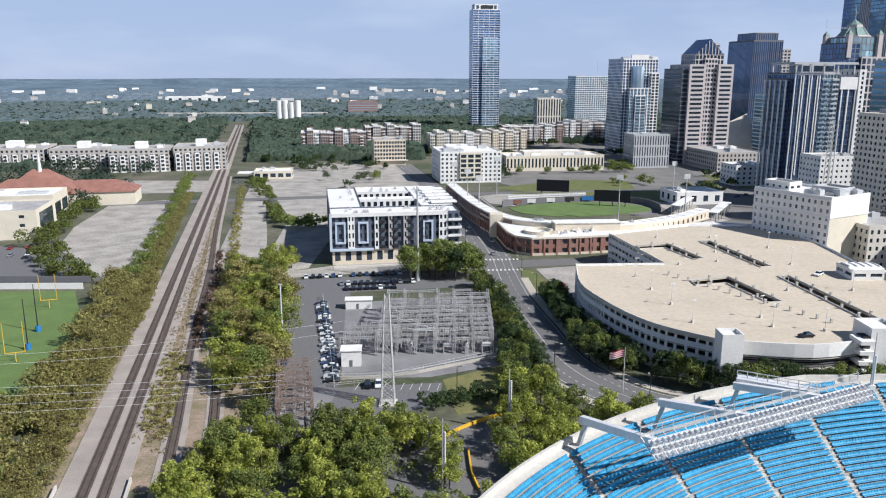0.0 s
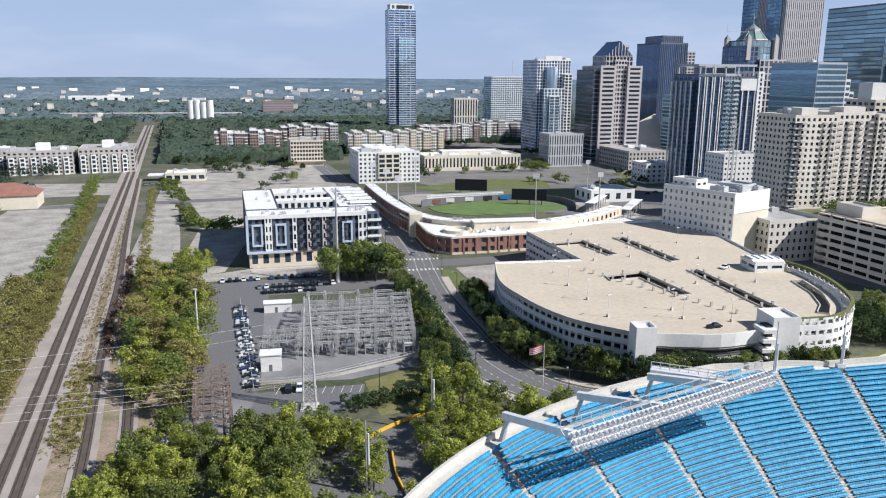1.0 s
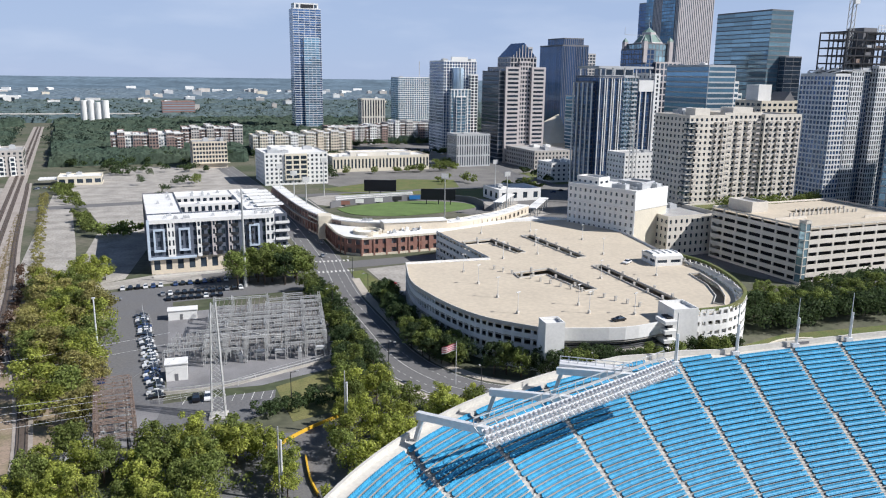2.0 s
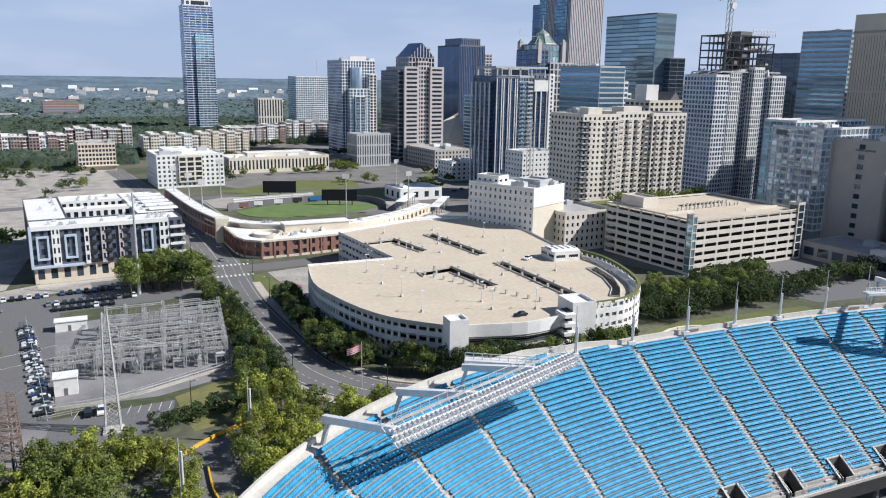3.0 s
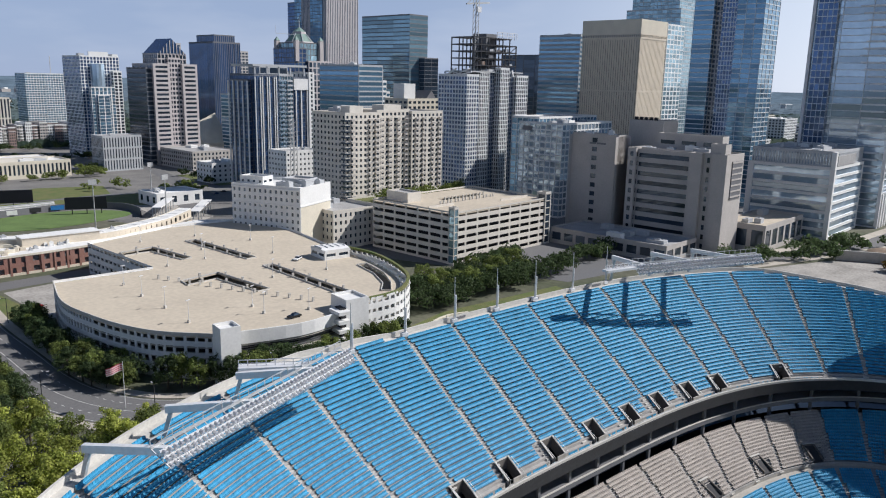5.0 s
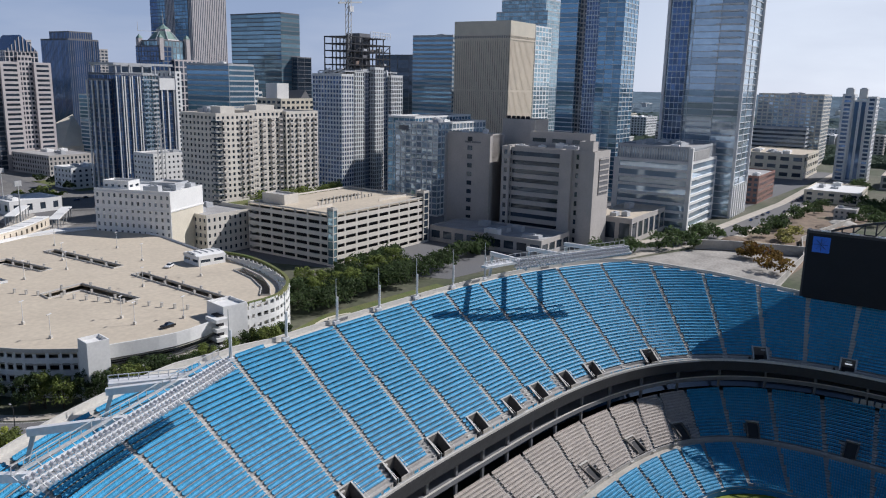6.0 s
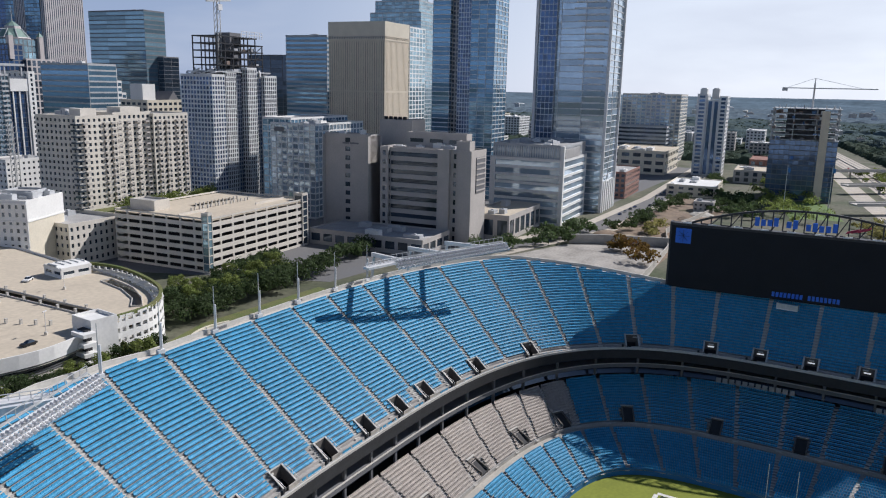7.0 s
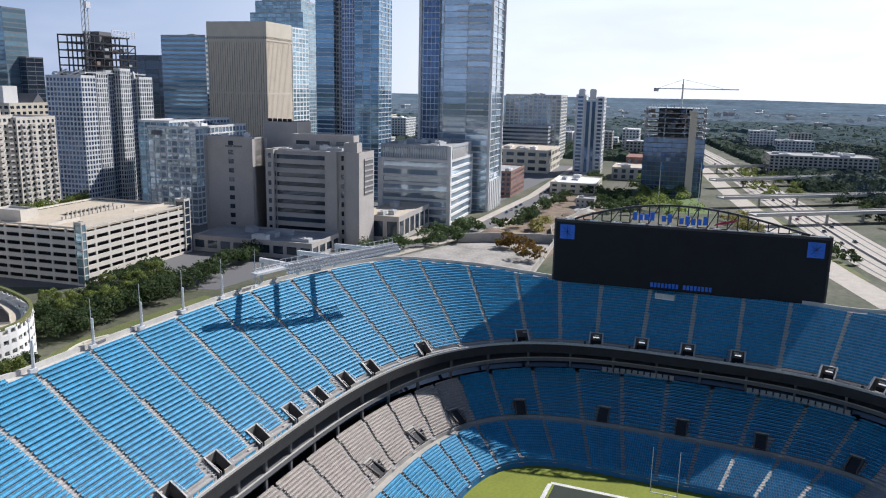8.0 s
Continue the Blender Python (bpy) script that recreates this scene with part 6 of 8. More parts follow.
for k in range(2, len(arc) - 1, 2):
    q = Vector(shifted(arc, 3.0)[k])
    part("canopy_column", Geo().tube((*q, 0), (*q, 10.9), 0.25, 0.25, 8), "dark_steel", BP)
    a, b = Vector(shifted(arc, -3.2)[k]), Vector(shifted(arc, 3.2)[k])
    part("roof_seam", Geo().bar((*a, 11.44), (*b, 11.44), 0.3, 0.12), "grey_wall", BP)
for k in range(10):
    part("seating_row", ribbon(shifted(arc, 6 + k * 1.7), 1.7, 6.0 - k * 0.55, 0.55), "seat_green" if k % 4 else "concrete", BP, "", "stuff")
# seats and clutter behind the outfield
for k in range(6):
    part("bench", kerb_wall(smooth([(46, 534 + k * 1.6), (76, 542 + k * 1.6), (104, 548 + k * 1.6)], 4), 0.6 + k * 0.5, 0.5, 0.7), "grey_wall" if k % 2 else "white_wall", BP, "", "stuff")
for k in range(9):
    part("bench", kerb_wall([(10 + k * 1.3, 520 - k * 0.3), (20 + k * 1.3, 470)], 1 + 0.3 * (8 - k), 0.45, 0.8), "seat_green" if k % 3 else "concrete", BP, "", "stuff")
BRICK = [(22, 440), (30, 412), (33, 386), (36.5, 376), (44, 370.5), (63, 373), (85, 378), (91, 385)]
pierced("brick_wall", BRICK, 0, 8.6, 2, 4.8, 2.2, 2.0, "brick", BP)
# dark grey filler, so that the brick openings show a shaded inside
part("shade_core", Geo().prism([(23, 440), (31, 412), (34, 387), (37.5, 377), (44.5, 371.6), (63, 374), (84.5, 379), (90, 386), (66, 392), (46, 402), (36, 414), (30, 436)], 0, 8.2), "dark_grey_wall", BP)
part("stone_band", kerb_wall(BRICK, 8.2, 0.9, 0.5), "cream_wall", BP)
part("terrace", Geo().prism([(23, 440), (31, 412), (34, 387), (37.5, 377), (44.5, 371.6), (63, 374), (84.5, 379), (90, 386), (92, 395), (66, 394), (46, 403), (36, 416), (30, 438)], 8.25, 8.6), "white_roof", BP, "pale roof terrace")
part("corner_ring", kerb_wall([(49 + 7 * math.cos(k * math.pi / 12), 386 + 7 * math.sin(k * math.pi / 12)) for k in range(25)], 8.6, 1.5, 1.2), "cream_wall", BP, "round pale parapet ring")
part("gatehouse", Geo().box(26, 33, 414, 424, 0, 12.6), "cream_wall", BP)
part("club_block", Geo().obox((58, 388, 8.6), (34, 2.5, 0), (-1, 8, 0), (0, 0, 4.2)), "tan_wall", BP)
part("club_roof", Geo().obox((57.6, 387.5, 12.8), (35, 2.6, 0), (-1.1, 9, 0), (0, 0, 0.4)), "white_roof", BP)
for k in range(len(BRICK) - 1):
    a, b = Vector(BRICK[k]), Vector(BRICK[k + 1])
    dd = (b - a).normalized()
    nn_ = Vector((dd.y, -dd.x))
    m = max(1, int((b - a).length / 4.8))
    for e in range(m + 1):
        q = a.lerp(b, e / m)
        part("pilaster", Geo().obox((*(q - dd * 0.45), 0), (*(dd * 0.9), 0), (*(nn_ * 0.45), 0), (0, 0, 8.2)), "brick", BP)
    part("stone_base", Geo().obox((*(a + nn_ * 0.02), 0), (*(b - a), 0), (*(nn_ * 0.3), 0), (0, 0, 1.1)), "tan_wall", BP)
RB = random.Random(21)
for k in range(16):
    q = Vector(BRICK[4]).lerp(Vector((84, 386)), RB.random()) + Vector((RB.uniform(0, 4), RB.uniform(4, 9)))
    unit(BP, q.x, q.y, 8.6, RB.uniform(1, 2.6), RB.uniform(1, 2), RB.uniform(0.8, 2.0), RB.choice(["grey_wall", "white_wall", "tan_wall"]))
R = random.Random(7)
for k in range(14):
    unit(BP, *(Vector(arc[R.randrange(26, len(arc) - 8)]) + Vector((R.uniform(-1, 1), R.uniform(-1, 1)))), 11.4, 1.6, 1.2, 0.9, "grey_wall")
pierced("west_wall", [(2, 548), (9, 508), (15, 472), (22, 440)], 0, 9.0, 2, 6, 2.6, 2.0, "brick", BP)
part("outfield_wall", kerb_wall(smooth([(40, 512), (52, 522), (78, 530), (106, 537), (136, 526), (143, 505), (140, 488)], 5), 0, 4.2, 0.6), "dark_grey_wall", BP, "dark green outfield fence")
for k, (x, y, m) in enumerate(((46, 520, "red_roof"), (56, 525, "white_roof"), (70, 529, "white_roof"), (84, 533, "dark"), (98, 536, "wall_blue"))):
    part("advert_panel", Geo().box(x, x + 8, y - 0.9, y - 0.6, 1.0, 3.8), m, BP)
plot("concourse", [(150, 440), (180, 470), (170, 540), (120, 575), (40, 568), (5, 545), (48, 516), (70, 548), (110, 552), (148, 520)], 0.10, "old_pavement", "grey concrete outfield concourse", "pavement")
plot("lawn", [(60, 556), (110, 562), (160, 530), (190, 545), (190, 590), (50, 575)], 0.13, "grass", "green lawn behind the outfield", "lawn")
plot("plaza", [(88, 384), (92, 396), (150, 420), (168, 412), (166, 384), (120, 382)], 8.0, "white_roof", "pale terrace roof beside the ballpark", "roof terrace")
for x, y, w, z0, z1, nm in ((70, 570, 24, 2.5, 11, "dark ballpark video board seen from its front"), (103, 518, 24, 3.5, 11, "dark green batter's eye board")):
    t = root("scoreboard", nm, "scoreboard", pose(x, y, 0, 0, 0, -14))
    part("panel", Geo().box(0, w, 0, 1.2, z0, z1), "screen", t)
    for k in (0.15, 0.5, 0.85):
        part("post", Geo().box(w * k, w * k + 0.6, 0.2, 0.9, 0, z0), "dark_steel", t)
fl = root("floodlight", "tall grey ballpark floodlight mast", "floodlight", pose(108, 466, 0), group="ballpark floodlights")
part("pole", Geo().tube((0, 0, 0), (0, 0, 27), 0.4, 0.25, 8), "steel", fl)
part("lamp_rack", Geo().box(-2.2, 2.2, -0.3, 0.3, 25, 28), "steel", fl)
for x, y in ((8, 530), (22, 462), (16, 492), (150, 470), (163, 540), (40, 566)):
    copy_thing(fl, pose(x, y, 0, 0, 0, 20))
block("market_hall", "low white roofed hall beyond the ballpark", 160, 520, G, 34, 26, 8, "white_wall", "glass_dark", fh=7, bw=8, pw=5, sh=3, roof="white_roof", units=3)
block("office_block", "white low block with a stepped roof", 234, 612, G, 30, 24, 16, "white_wall", "glass_dark", fh=4, bw=5, pw=3, sh=2, roof="white_roof", units=5)
for x, y, w in ((165, 455, 46), (150, 480, 40)):
    t = root("footbridge", "pale pergola walkway beside the ballpark", "walkway", pose(x, y, 0, 0, 0, 60))
    part("roof", Geo().box(0, w, 0, 6, 6, 6.5), "white_roof", t)
    for k in range(6):
        part("post", Geo().box(k * w / 5.2, k * w / 5.2 + 0.5, 0.5, 1.0, 0, 6), "grey_wall", t)
        part("post", Geo().box(k * w / 5.2, k * w / 5.2 + 0.5, 5, 5.5, 0, 6), "grey_wall", t)

# ---- stadium fittings ----
def deck_frame(s_deg, off):
    """Place, outward direction and height on the upper deck."""
    p, n = ring_points(*FRONT, [radians(s_deg)], off)
    return Vector((*p[0], 0)), Vector((*n[0], 0))


for v in VOM:
    p, n = deck_frame(v, 0.0)
    t = Vector((-n.y, n.x, 0))
    vm = root("stair_exit", "dark stair exit with concrete side walls in the deck", "stair exit", group="deck exits")
    z = Vector((0, 0, 1))
    deep, top = 4 * STEP, 20 + 4 * RISE
    slope = n * deep + z * (4 * RISE)
    part("side_wall", Geo().obox(p + n * 1.5 - t * 1.75 + z * 18.4, t * 0.22, slope, z * 2.5), "shaded_concrete", vm)
    part("side_wall", Geo().obox(p + n * 1.5 + t * 1.53 + z * 18.4, t * 0.22, slope, z * 2.5), "shaded_concrete", vm)
    part("end_wall", Geo().obox(p + n * (1.5 + deep) - t * 1.75 + z * 18.4, t * 3.5, n * 0.22, z * (top - 17.7)), "shaded_concrete", vm)
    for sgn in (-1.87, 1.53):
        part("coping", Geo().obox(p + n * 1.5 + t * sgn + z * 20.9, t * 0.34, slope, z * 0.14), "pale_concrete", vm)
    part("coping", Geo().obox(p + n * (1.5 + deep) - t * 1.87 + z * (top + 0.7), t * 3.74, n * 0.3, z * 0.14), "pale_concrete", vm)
    # near-black panel paints the shade of the stairway; the pit walls are darkened too
    part("doorway", Geo().obox(p + n * (1.4 + deep) - t * 1.3 + z * 18.6, t * 2.6, n * 0.09, z * 2.3), "dark", vm, "near-black panel for the shade of the stairway")
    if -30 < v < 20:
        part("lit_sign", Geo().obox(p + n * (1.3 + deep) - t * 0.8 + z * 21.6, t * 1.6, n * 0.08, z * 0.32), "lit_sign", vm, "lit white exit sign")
    part("landing", Geo().obox(p + n * 1.5 - t * 1.53 + z * 18.7, t * 3.06, n * deep, z * 0.25), "shaded_concrete", vm)
    part("front_wall", Geo().obox(p + n * 1.3 - t * 1.75 + z * 18.4, t * 2.2, n * 0.2, z * 2.5), "concrete", vm)
    for sgn in (-1.95, 1.85):
        rail = Geo()
        for k in range(3):
            q = p + n * (0.9 + k * 1.6) + t * sgn
            rail.bar(q + z * (20.3 + k * 0.9), q + z * (21.4 + k * 0.9), 0.06)
        rail.bar(p + n * 0.9 + t * sgn + z * 21.4, p + n * 4.1 + t * sgn + z * 23.2, 0.06)
        part("handrail", rail, "steel", vm)
    part("sign_box", Geo().obox(p + n * 0.5 + t * 2.6 + z * 20.0, t * 0.5, n * 0.5, z * 1.5), "dark", vm)
for a in AISLES:
    if not -42 < a < 160:
        continue
    k1 = int(rows_at(np.array([radians(a)]))[0])
    g, h = Geo(), Geo()
    for k in range(4 if any(abs(a - v) < 1.6 for v in VOM) else 1, k1):
        p, n = deck_frame(a, 1.6 + k * STEP)
        t = Vector((-n.y, n.x, 0))
        g.obox(p - t * 0.62 - n * 0.40 + Vector((0, 0, 20 + k * RISE)), t * 1.24, n * 0.42, Vector((0, 0, RISE * 0.5)))
        if k % 3 == 0:
            q = p + n * 0.5
            h.bar(q + Vector((0, 0, 20 + (k + 1) * RISE)), q + Vector((0, 0, 20.85 + (k + 1) * RISE)), 0.06)
    part("aisle_steps", g, "pale_concrete", UP, "", "stuff")
    part("aisle_rail", h, "steel", UP, "", "stuff")
# front rail and a row of loose blue chairs along the deck edge
part("front_rail", band(FRONT, [(0.05, 20.9), (0.05, 21.1), (0.12, 21.1)], np.radians(np.linspace(-45, 165, 211))), "steel", UP)
R = random.Random(9)
g = Geo()
ss = np.radians(np.arange(40, 128, 0.42))
keep = np.array([R.random() < 0.72 and all(abs(math.degrees(x) - v) > 1.8 for v in VOM) for x in ss])
c, nn = ring_points(*FRONT, ss[keep], 0.9)
seats(g, c, nn, 20.0, 0.5)
part("edge_seating", g, "seat_blue", UP, "blue seats along the deck edge", "stuff")
# rim masts
for x, y in ((80.3, 115), (93.7, 116.6), (106, 117.6), (118.5, 118.8), (131.5, 119.6), (67, 112.6), (143.5, 119.8)):
    t = root("rim_mast", "thin steel mast with a lower tube on the stadium rim", "mast", pose(x, y, 39.8), group="rim masts")
    part("pole", Geo().tube((0, 0, 0), (0, 0, 9.4), 0.13, 0.07, 7), "steel", t)
    part("tube", Geo().tube((0.35, 0.1, 0.6), (0.35, 0.1, 5.6), 0.22, 0.22, 8), "white_steel", t)
    part("foot", Geo().box(-0.7, 0.7, -0.4, 0.4, 0, 0.7), "white_steel", t)
for k, a in enumerate((52, 56, 60, 65, 69, 74, 79, 85, 91, 97, 103, 110)):
    p, n = deck_frame(a, 31.1)
    t = Vector((-n.y, n.x, 0))
    kk = float(rows_at(np.array([radians(a)]))[0])
    p, n = deck_frame(a, 1.6 + kk * STEP + 1.45)
    t = Vector((-n.y, n.x, 0))
    part("rim_lettering", Geo().obox(p - t * 1.4 + Vector((0, 0, 20 + kk * RISE + 0.75)), t * 2.8, -n * 0.06, Vector((0, 0, 0.5))), "dark_grey_wall", UP, "dark bars in place of lettering") if k % 3 == 0 else None

lamp = Geo().tube((0, 0, 0), (0, 0.5, -0.24), 0.14, 0.36, 10).tube((0, 0.5, -0.24), (0, 0.62, -0.3), 0.36, 0.34, 10).mesh("lamp", "lens")


def light_rack(label, A, B, zc, feet, n, walk_side):
    """A long bank of lamps held over the seats by arms from the rim."""
    A, B = Vector((*A, zc)), Vector((*B, zc))
    d = (B - A).normalized()
    inward = Vector((d.y, -d.x, 0))
    up = Vector((0, 0, 1))
    ob = root("floodlight_rack", label, "floodlight rack")
    for k in range(3):
        off = inward * (k * 0.45) + up * (0.75 - k * 0.7)
        bank = part("lamp_rail", Geo().bar(A + off, B + off, 0.22), "white_steel", ob)
        for i in range(n):
            q = A.lerp(B, (i + 0.5) / n) + off
            m = Matrix.Translation(q) @ Matrix((Vector((d.x, inward.x, 0)), Vector((d.y, inward.y, 0)), Vector((0, 0, 1)))).to_4x4()
            part("lamp", lamp, None, bank, at=m)
    g = Geo()
    for i in range(n // 2 + 1):
        q = A.lerp(B, i / (n // 2))
        g.bar(q - inward * 1.4 + up * 0.8, q + inward * 1.6 - up * 0.9, 0.12).bar(q - inward * 1.4 + up * 0.8, q - inward * 1.4 + up * 1.9, 0.1)
    g.bar(A - inward * 1.4 + up * 1.9, B - inward * 1.4 + up * 1.9, 0.1).bar(A - inward * 1.4 + up * 0.8, B - inward * 1.4 + up * 0.8, 0.3)
    part("catwalk", g, "steel", ob, "steel catwalk with handrail")
    for foot, f in feet:
        base = Vector((*foot, 40.6))
        top = base + up * (zc - 40.2) + (A.lerp(B, f) - base).normalized() * 1.2
        top.z = zc - 0.5
        tip = A.lerp(B, f) + up * 0.4
        part("leg", Geo().bar(base, top, 0.6, 0.5), "steel", ob)
        part("arm", Geo().bar(top - (tip - top).normalized() * 0.8, tip, 0.75, 1.0), "white_steel", ob, "white box girder arm")
    if walk_side:
        a, b = walk_side
        a, b = Vector((*a, zc + 0.2)), Vector((*b, zc + 0.2))
        g = Geo().bar(a, b, 1.8, 0.5)
        for i in range(9):
            q = a.lerp(b, i / 8)
            g.bar(q, q + up * 1.2, 0.1)
        g.bar(a + up * 1.2, b + up * 1.2, 0.1).bar(a + up * 0.7, b + up * 0.7, 0.08)
        part("access_bridge", g, "white_steel", ob, "white access bridge with railing")


light_rack("long bank of white floodlights on arms over the blue seats", (24.2, 83.2), (59.3, 100.6), 45.0, (((17.8, 92.2), 0.03), ((29.2, 97.6), 0.42), ((41.5, 103.4), 0.76)), 46, ((42.5, 104), (52, 99)))
light_rack("long bank of floodlights on arms at the stadium corner", (138.2, 107.0), (174.1, 97.7), 47.0, (((145.0, 119.4), 0.06), ((156.5, 116.8), 0.42), ((168.6, 113.6), 0.78)), 44, ((129.8, 108.6), (138.6, 107.2)))

# scoreboard
SB = root("scoreboard", "huge black stadium scoreboard, switched off, with an arched sign frame", "scoreboard")
SBA, SBB = Vector((212, 66, 0)), Vector((222, -5.5, 0))
d = (SBB - SBA).normalized()
LEN = (SBB - SBA).length
nrm = Vector((d.y, -d.x, 0))
if nrm.x > 0:
    nrm = -nrm
z = Vector((0, 0, 1))
part("screen", Geo().obox(SBA + z * 33.5, d * LEN, -nrm * 2.5, z * 17.6), "screen", SB)
part("frame", Geo().obox(SBA - d * 0.5 + z * 33.0, d * 0.6, -nrm * 2.7, z * 19).obox(SBB - d * 0.1 + z * 33.0, d * 0.6, -nrm * 2.7, z * 19).obox(SBA + z * 51.1, d * LEN, -nrm * 2.7, z * 0.7), "dark_steel", SB)
for e, q in ((1.2, 0), (LEN - 5.4, 1)):
    badge = part("corner_badge", Geo().obox(SBA + d * e + z * 46.2 + nrm * 0.06, d * 4.2, -nrm * 0.05, z * 4.2), "badge_blue", SB, "blue square badge")
    for k in range(4):
        a = k * math.pi / 4
        c = SBA + d * (e + 2.1) + z * 48.3 + nrm * 0.09
        part("badge_ray", Geo().bar(c - (d * math.cos(a) + z * math.sin(a)) * 1.7, c + (d * math.cos(a) + z * math.sin(a)) * 1.7, 0.34, 0.04), "screen", badge)
prev = None
for i in range(25):
    f = i / 24
    q = SBA + d * (5 + (LEN - 10) * f) - nrm * 1.2
    h = 52 + 5.6 * math.sin(math.pi * min(1, max(0, f)) ** 0.9)
    cur = (q + z * 52, q + z * h)
    part("arch_post", Geo().bar(cur[0], cur[1] + z * 0.05, 0.3), "dark_steel", SB)
    if prev:
        part("arch_chord", Geo().bar(prev[1], cur[1], 0.55), "dark_steel", SB)
        part("arch_brace", Geo().bar(prev[0], cur[1] if i % 2 else cur[0], 0.25), "dark_steel", SB)
    prev = cur
R = random.Random(4)
for i in range(13):
    w = 1.15 if i not in (4, 7) else 0.0
    if w:
        q = SBA + d * (21.4 + i * 1.56) + z * (53.0 + 0.25 * math.sin(i * 0.5)) + nrm * 0.2
        part("sign_bar", Geo().obox(q, d * w, -nrm * 0.3, z * (2.3 if i % 3 == 0 else 1.7)), "badge_blue", SB, "blue bar in place of lettering")
for i in range(3):
    q = SBA + d * (43 + i * 1.4) + z * (52.9 + 0.3 * i) + nrm * 0.2
    part("sign_flag", Geo().obox(q, d * 2.6 + z * 0.9, -nrm * 0.3, z * 0.7 + d * 0.5), "sign_red", SB, "red slanted stripe")
for i in range(17):
    if i == 8:
        continue
    q = SBA + d * (27.5 + i * 0.98) + z * 34.3 + nrm * 0.08
    part("name_bar", Geo().obox(q, d * 0.7, -nrm * 0.06, z * 1.3), "badge_blue", SB, "dim blue bar in place of lettering")
for i in range(6):
    q = SBA + d * (4 + i * (LEN - 8) / 5) - nrm * 2.6
    part("support", Geo().bar(q + z * 0.0, q + z * 52, 0.9), "dark_steel", SB)
for i in range(11):
    q = SBA + d * (3 + i * (LEN - 6) / 10) + z * 51.9
    part("top_lamp", Geo().obox(q, d * 2.2, nrm * 0.4, z * 0.35), "white_steel", SB)
t = root("camera_booth", "small white camera platform on the deck rim", "booth", pose(213.2, 34, 32))
part("platform", Geo().box(-1, 1, -2.6, 2.6, 0, 0.3), "white_steel", t)
part("rail", Geo().box(-1.05, -0.95, -2.6, 2.6, 0.3, 1.6).box(-1, 1, -2.65, -2.55, 0.3, 1.6).box(-1, 1, 2.55, 2.65, 0.3, 1.6), "steel", t)
# lower bowl exits, posts on the suite level, goal posts and field lines
for i in range(0, len(LOWA) - 1, 2):
    a = radians((LOWA[i] + LOWA[i + 1]) / 2)
    p, n = ring_points(*WALK_OUT, [a], 0.2)
    p, n = Vector((*p[0], 0)), Vector((*n[0], 0))
    t_ = Vector((-n.y, n.x, 0))
    vm = root("stair_exit", "dark stair exit in the lower bowl", "stair exit", group="bowl exits")
    for sg in (-1.5, 1.2):
        part("side_wall", Geo().obox(p + t_ * sg + z * 4.2, t_ * 0.3, n * 3.9 + z * 1.7, z * 1.9), "shaded_concrete", vm)
    # sloping near-black slab over the steps, drawn for the shade of the exit
    part("opening", Geo().obox(p - t_ * 1.2 + z * 4.7, t_ * 2.4, n * 3.6 + z * 2.0, z * 0.7), "dark", vm, "near-black panel for the shade of the stairway")
    part("end_wall", Geo().obox(p - t_ * 1.5 + n * 3.7 + z * 5.2, t_ * 3.0, n * 0.3, z * 2.6), "shaded_concrete", vm)
    part("coping", Geo().obox(p - t_ * 1.6 + n * 3.6 + z * 7.8, t_ * 3.2, n * 0.5, z * 0.14), "pale_concrete", vm)
part("suite_ledge", band(LOWTOP, [(0.2, 14.9), (0.2, 15.1), (0.5, 15.1)]), "pale_concrete", ST, "thin pale ledge along the suites")
for a in np.arange(-30, 115, 7.0):
    p, n = ring_points(*LOWTOP, [radians(a)], 1.0)
    part("suite_post", Geo().bar((*p[0], 11.2), (*p[0], 18.3), 0.6), "dark_grey_wall", ST)
for a0, a1 in ((2, 14), (-24, -9)):
    for a in np.arange(a0, a1, 1.0):
        p, n = ring_points(*LOWTOP, [radians(a)], -0.2)
        q, _ = ring_points(*LOWTOP, [radians(a + 0.75)], -0.2)
        part("press_window", Geo().bar((*p[0], 12.6), (*q[0], 12.6), 0.2, 1.4), "grey_roof", ST)
t = root("goal_post", "yellow-white football goal post", "goal post", pose(158, 22.2, 0.12, 0, 0, 4))
part("stem", Geo().tube((0.8, 0, 0), (0, 0, 3.05), 0.12, 0.1, 8), "white_steel", t)
gb = part("crossbar", Geo().bar((0, -2.82, 3.05), (0, 2.82, 3.05), 0.16), "white_steel", t)
part("upright", Geo().tube((0, -2.82, 3.05), (0, -2.82, 13.5), 0.08, 0.07, 8), "white_steel", gb)
part("upright", Geo().tube((0, 2.82, 3.05), (0, 2.82, 13.5), 0.08, 0.07, 8), "white_steel", gb)
fm = root("field_lines", "white lines and dark end zone on the turf", "field markings", pose(112, 18.8, 0.13, 0, 0, 4), kind="structure")
part("end_zone", Geo().box(38, 46, -24, 24, 0, 0.004), "end_zone", fm, "dark painted end zone")
part("border_line", Geo().box(46.2, 47.2, -25, 25, 0.0, 0.006).box(-47, 46.2, 24.6, 25.6, 0, 0.006).box(-47, 46.2, -25.6, -24.6, 0, 0.006), "paint_line", fm)
for k in range(-9, 8):
    part("yard_line", Geo().box(k * 4.57 - 0.06, k * 4.57 + 0.06, -24.4, 24.4, 0, 0.005), "paint_line", fm)


